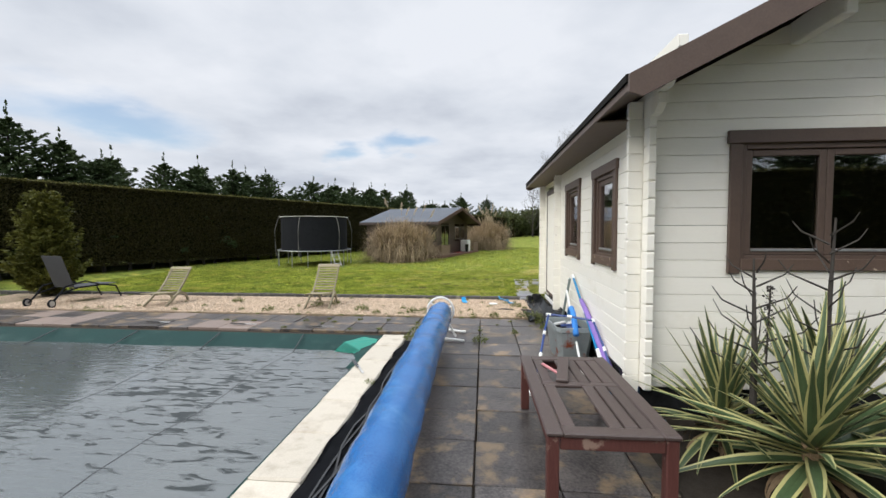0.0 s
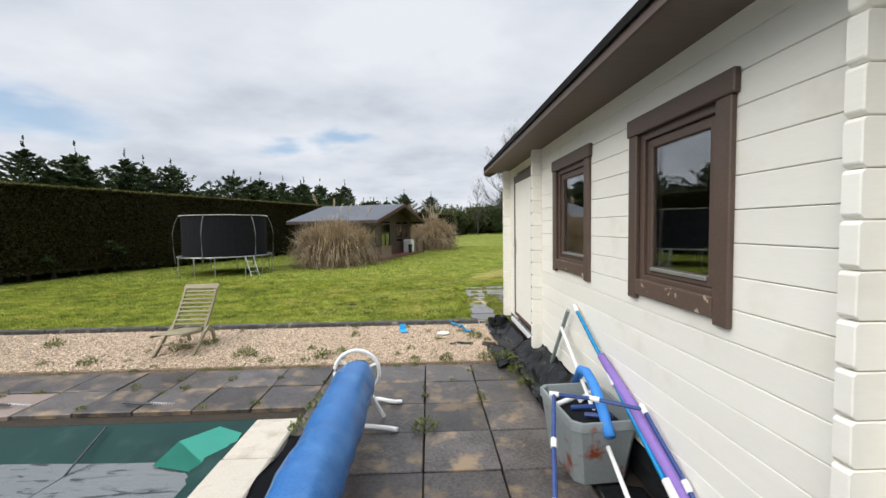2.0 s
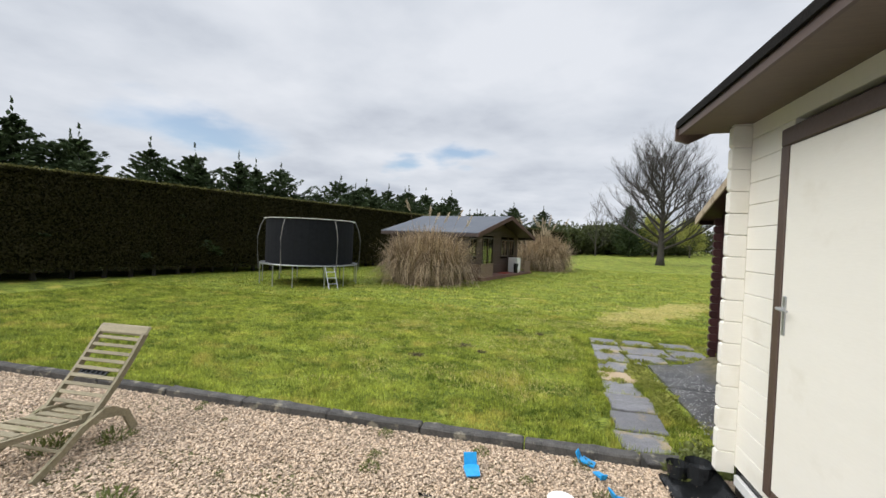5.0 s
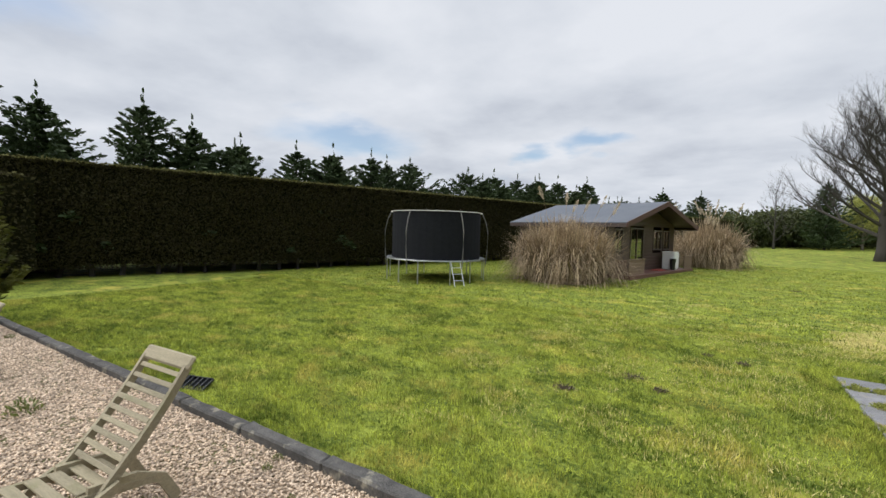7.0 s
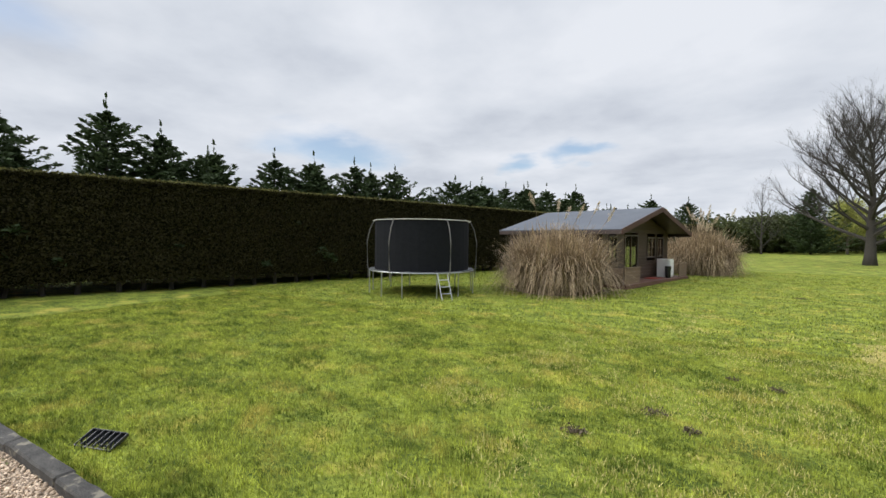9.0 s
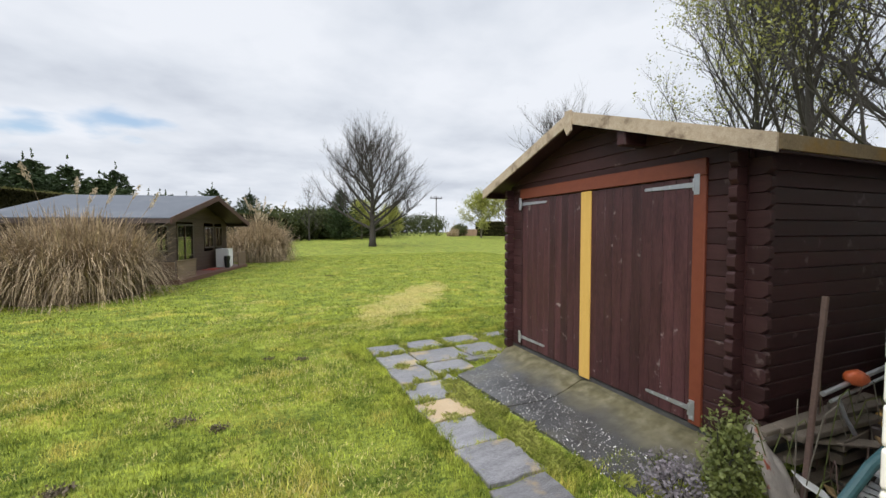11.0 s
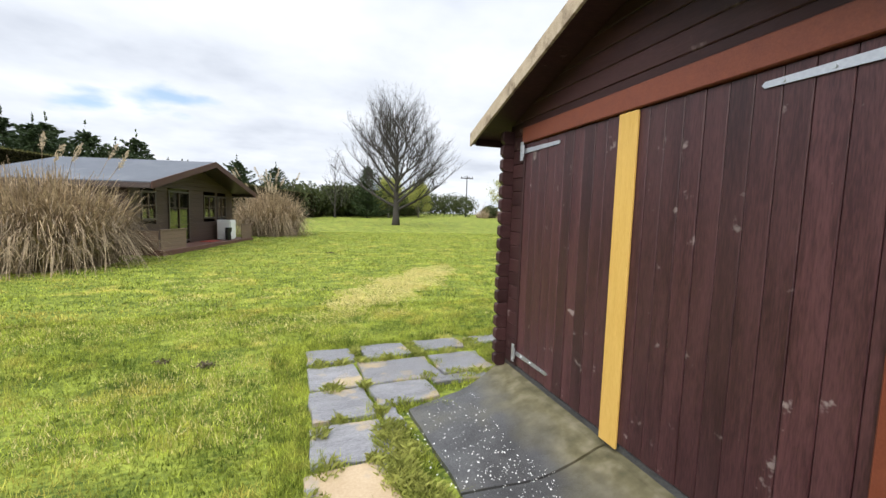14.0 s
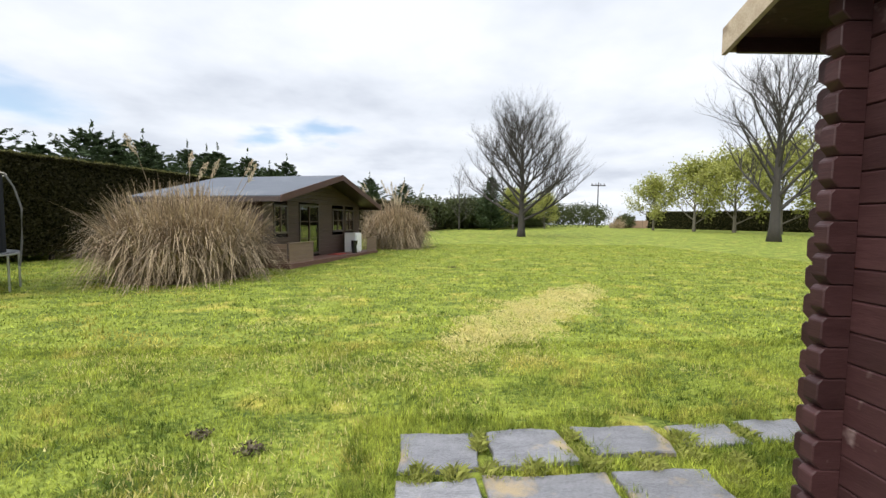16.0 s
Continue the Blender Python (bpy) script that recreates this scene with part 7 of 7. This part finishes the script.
deck_chair(pose(-7.08, 8.46, 0.012, 0, 0, 2) @ Matrix.Diagonal((1, 1, 0.86, 1)), "weathered slatted wooden deck chair standing on the gravel")

lounger = empty("sun_lounger", pose(-9.45, 8.62, 0.0, 0, 0, -8) @ Matrix.Diagonal((1, 0.82, 1, 1)), "black sun lounger with raised back and wheels", "sun lounger")
SLING = surf("black_sling", (0.035, 0.037, 0.040), (0.06, 0.063, 0.066), 5, 0.6, 0.2, 200)
for s in (-1, 1):
    part("frame_tube", btube([(s * 0.32, -0.95, 0.08), (s * 0.32, -0.75, 0.26), (s * 0.32, -0.3, 0.36), (s * 0.32, 0.4, 0.37), (s * 0.32, 0.75, 0.30), (s * 0.32, 0.9, 0.02)], 0.02, 7), NET, lounger)
    part("arm_tube", btube([(s * 0.33, -0.9, 0.10), (s * 0.34, -0.6, 0.42), (s * 0.34, -0.1, 0.50), (s * 0.33, 0.3, 0.38)], 0.018, 7), NET, lounger)
    wh = empty("wheel", Matrix.Translation((s * 0.36, -0.95, 0.09)) @ pose(0, 0, 0, 0, 90, 0)); wh.parent = lounger
    bm = bmesh.new()
    bmesh.ops.create_cone(bm, cap_ends=True, segments=24, radius1=0.09, radius2=0.09, depth=0.035)
    part("tyre", bm, NET, wh)
    bm = bmesh.new()
    bmesh.ops.create_cone(bm, cap_ends=True, segments=20, radius1=0.06, radius2=0.06, depth=0.045)
    part("hub", bm, STEEL, wh)
sl = part("seat_sling", bbox((-0.30, -0.35, 0.365), (0.30, 0.80, 0.375), 0.004), SLING, lounger)
bk = part("back_sling", bbox((-0.30, 0, 0), (0.30, 0.012, 0.78), 0.004), SLING, lounger)
bk.matrix_basis = pose(0, -0.35, 0.37, 22, 0, 0)

# plastic seed tray on the lawn
tray = empty("seed_tray", pose(-5.53, 10.2, LAWN + 0.03, 24, 0, 16) @ Matrix.Scale(0.74, 4), "black plastic plant tray lying on the lawn", "tray")
part("base", bbox((-0.27, -0.13, 0), (0.27, 0.13, 0.012), 0.004), BLACK_SHEET, tray)
for i in range(7):
    part("divider", bbox((-0.27 + i * 0.09 - 0.006, -0.13, 0.0125), (-0.27 + i * 0.09 + 0.006, 0.13, 0.05), 0.002), BLACK_SHEET, tray)
for y in (-0.124, 0.124):
    part("rim", bbox((-0.264, y - 0.006, 0.0125), (0.264, y + 0.006, 0.055), 0.002), BLACK_SHEET, tray)

# molehills
for x, y, s in ((-1.22, 13.5, 1.0), (-0.9, 13.2, 0.7), (0.1, 15.1, 0.8), (-0.35, 15.3, 0.6), (-1.9, 12.6, 0.7), (2.6, 26.0, 1.2)):
    g = np.random.default_rng(int(abs(x * 100)))
    n = 160
    c = np.stack([g.normal(scale=0.065 * s, size=n), g.normal(scale=0.05 * s, size=n), np.abs(g.normal(scale=0.015, size=n))], 1)
    v, f = leaves_np(c, 0.026, g, aspect=0.8)
    o = new("soil_crumbs", mesh_np("soil_crumbs", v, f, surf("earth", (0.075, 0.058, 0.035), (0.13, 0.10, 0.065), 9, 0.95, 0, 40), 4))
    o.matrix_basis = Matrix.Translation((x, y, float(lawn_z(x, y)) + 0.015))
    tagged(o, "patch of crumbled brown earth on the lawn", "molehill", "molehills", "stuff")

# ---- heap of scrap between cabin and garage ----
OLD_WOOD = surf("old_grey_timber", (0.12, 0.095, 0.07), (0.22, 0.18, 0.14), 4, 0.8, 0.3, 30, (8, 1, 8), vary=0.2)
RUST = surf("rusty_steel", (0.09, 0.055, 0.045), (0.16, 0.10, 0.08), 8, 0.6, 0.3, 60)
BROWN_CARD = surf("wet_cardboard", (0.24, 0.15, 0.06), (0.33, 0.22, 0.10), 4, 0.8, 0.2, 40)
PINK = surf("pink_cloth", (0.50, 0.17, 0.13), (0.62, 0.26, 0.20), 6, 0.8, 0.2, 60)
TEAL = surf("teal_pipe", (0.03, 0.09, 0.10), (0.05, 0.13, 0.14), 4, 0.45, 0.1, 40)
TARP = surf("green_tarpaulin", (0.008, 0.06, 0.045), (0.02, 0.10, 0.075), 5, 0.4, 0.2, 40)
GZ = LAWN + 0.02
bedg = tagged(part("scrap_ground", bbox((1.35, 9.66, LAWN - 0.1), (7.2, 10.34, GZ), 0.01), MORTAR), "bare dark soil strip beside the garage", "soil", kind="structure")
EARTH = surf("leaf_litter", (0.028, 0.020, 0.013), (0.085, 0.060, 0.036), 6, 0.95, 0.8, 60, spec=0.08, stain=(0.05, 0.06, 0.02), stain_at=(0.5, 0.7), stain_scale=2)
tagged(part("bare_ground", bbox((7.2, 7.7, LAWN - 0.1), (18.5, 10.5, GZ + 0.012), 0.01), EARTH), "bare earth with dead leaves behind the garage", "soil", kind="structure")
hp = random.Random(8)
for i in range(15):
    layer, L = i // 3, hp.uniform(0.4, 0.85)
    x, y = 2.75 + hp.uniform(-0.05, 0.55) + L * 0.7, 10.13 + (i % 3) * 0.085 + hp.uniform(-0.02, 0.02)
    y -= max(0.0, x - 3.2) * 0.085
    b = tagged(part("plank", bbox((-L, -0.038, 0), (L, 0.038, hp.choice((0.035, 0.045, 0.07))), 0.006), OLD_WOOD), "old weathered timber plank in the scrap heap", "plank", "planks in the heap")
    b.matrix_basis = pose(x, y, GZ + 0.005 + layer * 0.115 + hp.uniform(0, 0.02), hp.uniform(-4, 4), hp.uniform(-3.5, 2.0), -4.2 + hp.uniform(-5, 5))
tagged(part("iron_pole", btube([(2.45, 10.08, GZ), (2.54, 10.07, 0.6), (2.62, 10.06, 1.28)], 0.019, 8), RUST), "rusty iron pole standing against the heap", "pole")
bar = empty("strimmer", None, "long silver strimmer shaft with orange motor housing", "strimmer")
part("shaft", btube([(2.79, 10.12, 0.60), (4.1, 10.045, 0.71), (5.4, 9.97, 0.80)], 0.017, 8), STEEL, bar)
part("shaft", btube([(2.85, 10.10, 0.545), (3.9, 10.04, 0.64)], 0.012, 8), STEEL, bar)
ORANGE = surf("orange_plastic", (0.55, 0.10, 0.03), (0.68, 0.17, 0.06), 6, 0.4, 0.1, 50)
bm = bmesh.new()
bmesh.ops.create_icosphere(bm, subdivisions=2, radius=1.0)
for q in bm.verts:
    q.co = Vector((q.co.x * 0.13, q.co.y * 0.065, q.co.z * 0.06)) * (1 + 0.2 * noise.noise(q.co * 2.2))
part("motor", bm, ORANGE, bar, "faded orange motor housing", smooth=True).matrix_basis = pose(3.20, 10.09, 0.655, 0, 12, 0)
part("grip", btube([(2.95, 10.1, 0.56), (2.99, 10.07, 0.42), (3.06, 10.04, 0.30)], 0.014, 7), STEEL, bar)
for i in range(6):
    x = 3.6 + i * 0.22
    part("bracket", btube([(x, 10.07 - (x - 2.8) * 0.055, 0.665 + (x - 3.6) * 0.07), (x + 0.03, 10.05 - (x - 2.8) * 0.055, 0.53 + (x - 3.6) * 0.06)], 0.007, 5), STEEL, bar)
crumpled("tarpaulin", 4.25, 5.7, 9.82, 10.28, lambda x, y: GZ + 0.80 * max(0, 1 - ((x - 4.95) / 0.75) ** 2) * (0.45 + 0.55 * (y - 9.8) / 0.48), TARP, "dark green tarpaulin crumpled over the heap", "tarpaulin", nx=30, ny=14, amp=0.09, seed=21.0)
tagged(part("crate", bbox((4.5, 9.95, GZ), (5.4, 10.2, GZ + 0.45), 0.02), OLD_WOOD), "old timber crate hidden under the tarpaulin", "crate")


def corrugated(x0, x1, y0, y1, mat, pitch=0.076, deep=0.012):
    """A corrugated sheet, its waves running along x."""
    bm = bmesh.new()
    n = int((x1 - x0) / pitch * 8)
    rows = [[bm.verts.new((x0 + (x1 - x0) * i / n, y, deep * math.sin((x1 - x0) * i / n / pitch * math.tau))) for i in range(n + 1)] for y in (y0, (y0 + y1) / 2, y1)]
    for r0, r1 in zip(rows, rows[1:]):
        for k in range(n):
            bm.faces.new((r0[k], r0[k + 1], r1[k + 1], r1[k]))
    bmesh.ops.solidify(bm, geom=bm.faces[:], thickness=0.003)
    return bm


OLD_WHITE = surf("weathered_white_sheet", (0.66, 0.67, 0.66), (0.84, 0.84, 0.83), 5, 0.4, 0.15, 40, vary=0.08, stain=(0.34, 0.34, 0.28), stain_at=(0.6, 0.75), stain_scale=3)
for x, y, z, rx, ry, q, hx, hy in ((3.45, 9.78, 0.16, 3, -2, 4, 0.7, 0.17), (4.15, 9.77, 0.24, -4, -3, -3, 0.75, 0.17), (4.75, 9.78, 0.34, 5, -3, 3, 0.6, 0.16), (3.0, 9.74, 0.06, 2, -5, -6, 0.5, 0.13)):
    p = tagged(part("roofing_sheet", corrugated(-hx, hx, -hy, hy, OLD_WHITE), OLD_WHITE, smooth=True), "weathered white corrugated plastic sheet on the heap", "sheet", "corrugated sheets")
    p.matrix_basis = pose(x, y, GZ + z + 0.24, rx, ry, q)
bx2 = tagged(part("rubble_pile", bbox((2.6, 9.67, GZ), (5.2, 9.92, GZ + 0.27), 0.06), MORTAR), "dark soil and rubble under the plastic sheets", "rubble", kind="structure")
for x, y, z, a, b, q, hx, hy in ((4.2, 9.92, 0.52, 78, 6, 78, 0.19, 0.15), (3.75, 10.0, 0.42, 35, 10, -15, 0.15, 0.11), (2.8, 9.98, 0.10, 20, 0, 40, 0.13, 0.08), (2.62, 9.93, 0.12, 62, 0, 30, 0.12, 0.08)):
    bm = bbox((-hx, -hy, 0), (hx, hy, 0.012), 0.004)
    bmesh.ops.subdivide_edges(bm, edges=bm.edges[:], cuts=2, use_grid_fill=True)
    for v_ in bm.verts:
        v_.co.z += 0.03 * noise.noise(Vector((v_.co.x * 9 + x, v_.co.y * 9, 2.0)))
        v_.co.x += 0.03 * noise.noise(Vector((v_.co.y * 12, x * 3, 5.0)))
    c = tagged(part("cardboard_sheet", bm, BROWN_CARD), "soggy brown cardboard sheet on the heap", "cardboard", "cardboard sheets")
    c.matrix_basis = pose(x, y, GZ + z, a, b, q)
PALE_POST = surf("pale_post", (0.34, 0.25, 0.12), (0.45, 0.35, 0.19), 4, 0.7, 0.2, 30, (8, 8, 1))
st = tagged(part("timber_post", bbox((-0.03, -0.03, 0), (0.03, 0.03, 1.0), 0.006), PALE_POST), "pale timber post leaning in the heap", "post")
st.matrix_basis = pose(4.4, 9.92, GZ, 1, -2, 10)
for x, y, z, q in ((3.62, 9.98, 0.48, 20), (3.5, 10.02, 0.44, 50), (3.76, 9.95, 0.42, -20)):
    bl = tagged(part("wood_block", bbox((-0.09, -0.035, 0), (0.09, 0.035, 0.06), 0.008), YELLOW_STRIP), "yellowish offcut of timber on the heap", "offcut", "timber offcuts")
    bl.matrix_basis = pose(x, y, GZ + z, 14, -20, q)
bxs = tagged(part("metal_box", bbox((-0.14, -0.14, 0), (0.14, 0.14, 0.44), 0.012), surf("brown_metal", (0.035, 0.022, 0.018), (0.06, 0.04, 0.032), 4, 0.4, 0.1, 40)), "dark brown metal box in the heap", "box")
bxs.matrix_basis = pose(3.45, 9.97, GZ, 4, 10, 14)
crumpled("cloth", 3.2, 3.5, 9.76, 9.92, lambda x, y: GZ + 0.38, PINK, "crumpled pink cloth on the scrap heap", "cloth", nx=10, ny=8, amp=0.08, seed=31.0)
crumpled("cloth", 3.05, 3.2, 9.70, 9.82, lambda x, y: GZ + 0.28, PINK, "small faded pink rag on the scrap heap", "cloth", nx=7, ny=6, amp=0.06, seed=35.0)
crumpled("cloth", 2.08, 2.36, 10.0, 10.28, lambda x, y: GZ + 0.12 + max(0, y - 10.02) * 1.7, surf("dirty_cloth", (0.50, 0.45, 0.42), (0.68, 0.63, 0.58), 5, 0.8, 0.2, 40, stain=(0.5, 0.13, 0.07), stain_at=(0.58, 0.64), stain_scale=7), "dirty white and red cloth beside the garage corner", "cloth", nx=12, ny=12, amp=0.09, seed=33.0)
pap = tagged(part("paper_sheet", bbox((-0.13, -0.09, 0), (0.13, 0.09, 0.006), 0.002), WHITE_PLASTIC), "white plastic card lying by the heap", "card")
pap.matrix_basis = pose(2.34, 9.98, GZ + 0.34, 28, 10, 35)
tp = empty("pipe", None, "dark teal plastic pipe lying across the heap", "pipe")
part("tube", btube([(1.78, 9.80, GZ), (1.98, 9.76, 0.26), (2.2, 9.705, 0.47), (2.6, 9.645, 0.64), (3.0, 9.59, 0.78), (3.5, 9.53, 0.93)], 0.027, 12), TEAL, tp)


def shrub(name, m, r, h, n, seed, label, mat=WEED, size=0.05):
    t = empty(name, m, label, "shrub")
    g = np.random.default_rng(seed)
    for i in range(7):
        q = i * 0.9
        part("twig", btube([(0, 0, -0.02), (r * 0.5 * math.cos(q), r * 0.5 * math.sin(q), h * 0.6), (r * 0.75 * math.cos(q + 0.3), r * 0.75 * math.sin(q + 0.3), h * 0.9)], [0.008, 0.005, 0.003], 4), BARK, t)
    d = g.normal(size=(n, 3)); d /= np.linalg.norm(d, axis=1)[:, None]
    k = g.uniform(0.3, 1, n)[:, None] ** 0.6
    c = d * k * np.array([r, r, h * 0.5]) * (1 + 0.25 * np.sin(d[:, :1] * 5 + d[:, 1:2] * 4)) + np.array([0, 0, h * 0.55])
    c[:, 2] = np.maximum(c[:, 2], 0.015)
    v, f = leaves_np(c, size, g, aspect=0.55)
    o = new("foliage", mesh_np("foliage", v, f, mat, 4)); o.parent = t
    return t


shrub("shrub", pose(2.06, 10.29, GZ), 0.16, 0.72, 2600, 81, "small green leafy shrub at the garage corner", size=0.036)
shrub("lavender", pose(1.92, 10.56, GZ), 0.22, 0.34, 1200, 82, "greyish purple lavender tuft at the apron edge", surf("lavender_leaf", (0.14, 0.13, 0.13), (0.22, 0.19, 0.22), 6, 0.8, 0, 30, vary=0.3, island=True), 0.03)
shrub("shrub", pose(2.50, 9.80, GZ), 0.16, 0.26, 420, 83, "bramble leaves growing through the heap")
shrub("shrub", pose(3.15, 9.70, GZ + 0.2), 0.09, 0.5, 260, 84, "bramble leaves growing through the heap")
shrub("shrub", pose(1.5, 10.05, GZ), 0.26, 0.2, 1200, 85, "low green weeds beside the kerb end")

for i, (x, y, z, a, b, q, sx, sy, mt) in enumerate(((2.7, 9.86, 0.16, 8, 6, 20, 0.3, 0.09, OLD_WOOD), (2.95, 9.78, 0.2, -6, 8, -12, 0.34, 0.07, WHITE_PLASTIC), (3.3, 9.9, 0.36, 14, -4, 30, 0.2, 0.09, BROWN_CARD), (3.05, 10.08, 0.4, 4, 6, -25, 0.45, 0.05, OLD_WOOD), (2.5, 9.84, 0.08, 6, 10, 55, 0.16, 0.1, WHITE_PLASTIC), (3.6, 9.75, 0.33, 10, -8, 10, 0.4, 0.1, WHITE_PLASTIC))):
    p = tagged(part("scrap_board", bbox((-sx, -sy, 0), (sx, sy, 0.02), 0.004), mt), "broken board lying across the scrap heap", "board", "scrap boards")
    p.matrix_basis = pose(x, y, GZ + z, a, b, q)
# thin bramble stems arching over the heap and up the garage corner
br = random.Random(5)
for i in range(20):
    x0_, y0_ = br.uniform(2.1, 3.6), br.uniform(9.75, 10.25)
    q, reach, top = br.uniform(0, 6.28), br.uniform(0.2, 0.6), br.uniform(0.35, 0.85)
    pts = [(x0_ + math.cos(q) * reach * k, max(9.68, min(10.3, y0_ + math.sin(q) * reach * 0.4 * k)), GZ + 0.05 + top * math.sin(math.pi * min(1, k * 0.75))) for k in (0, 0.25, 0.5, 0.75, 1.0)]
    tagged(part("bramble_stem", btube(pts, 0.0035, 4), br.choice((BARK_LIGHT, RUST, WEED))), "thin dry bramble stem arching over the heap", "bramble", "bramble stems")
# sticks and broken bits lying over the heap
hr = random.Random(12)
for i in range(44):
    x, y = hr.uniform(2.2, 4.8), hr.uniform(9.68, 10.12)
    z = GZ + 0.04 + 0.32 * max(0, 1 - abs(x - 3.5) / 1.4) * hr.uniform(0.3, 1)
    q, e, L = hr.uniform(0, 6.28), hr.uniform(-0.35, 0.35), hr.uniform(0.12, 0.42)
    d = Vector((math.cos(q), math.sin(q) * 0.4, e)) * L
    tagged(part("stick", btube([(x, y, z), Vector((x, y, z)) + d], hr.uniform(0.006, 0.018), 5), hr.choice((OLD_WOOD, RUST, BARK, WHITE_PLASTIC, BROWN_CARD))), "broken stick lying on the scrap heap", "stick", "sticks on the heap")

# ---- far end of the garden ----
upole = empty("utility_pole", pose(39.7, 93.6, 0.6), "wooden electricity pole far behind the garden", "utility pole")
part("post", btube([(0, 0, 0), (0, 0, 9.4)], [0.15, 0.10], 8), BARK, upole)
part("crossarm", bbox((-1.5, -0.08, 8.7), (1.5, 0.08, 8.9), 0.01), BARK, upole)
for x in (-1.3, -0.5, 0.5, 1.3):
    part("insulator", btube([(x, 0, 8.9), (x, 0, 9.2)], 0.08, 6), BARK, upole)
ff = empty("garden_fence", pose(44.0, 91.5, 0.5, 0, 0, -22), "brown timber fence panels far behind the lawn", "fence")
for i in range(3):
    part("panel", bbox((i * 1.85, 0, 0), (i * 1.85 + 1.8, 0.06, 1.8), 0.01), surf("fence_brown", (0.24, 0.15, 0.10), (0.33, 0.22, 0.15), 3, 0.7, 0.2, 20), ff)
    part("post", bbox((i * 1.85 - 0.05, -0.02, 0), (i * 1.85 - 0.002, 0.08, 1.95), 0.01), BARK, ff)
OLIVE = surf("olive_shrub", (0.032, 0.045, 0.010), (0.085, 0.10, 0.028), 0.5, 0.8, 0, 3, vary=0.3, island=True, translucent=0.2)
for i, (x, y, r, h) in enumerate(((19.0, 82.0, 3.0, 5.0), (24.0, 86.5, 3.0, 4.6), (6.5, 73.5, 2.2, 4.2), (10.5, 76.5, 2.2, 5.0), (43.5, 89.5, 1.6, 2.6), (16.0, 79.5, 2.4, 4.0), (30.0, 94.0, 3.2, 5.0), (33.0, 95.0, 3.0, 4.6), (36.0, 94.0, 3.2, 5.0), (39.0, 93.0, 2.8, 4.4), (27.5, 91.5, 3.0, 5.4), (8.6, 75.0, 2.4, 5.0), (13.0, 78.5, 2.6, 5.4), (21.5, 84.5, 2.8, 5.0), (4.2, 70.0, 2.2, 4.6), (2.4, 66.0, 2.2, 4.4))):
    shrub("far_shrub", pose(x, y, float(lawn_z(x, y)) - 0.1), r, h, 2200, 90 + i, "rounded olive green shrub at the far end of the lawn", OLIVE, 0.38)
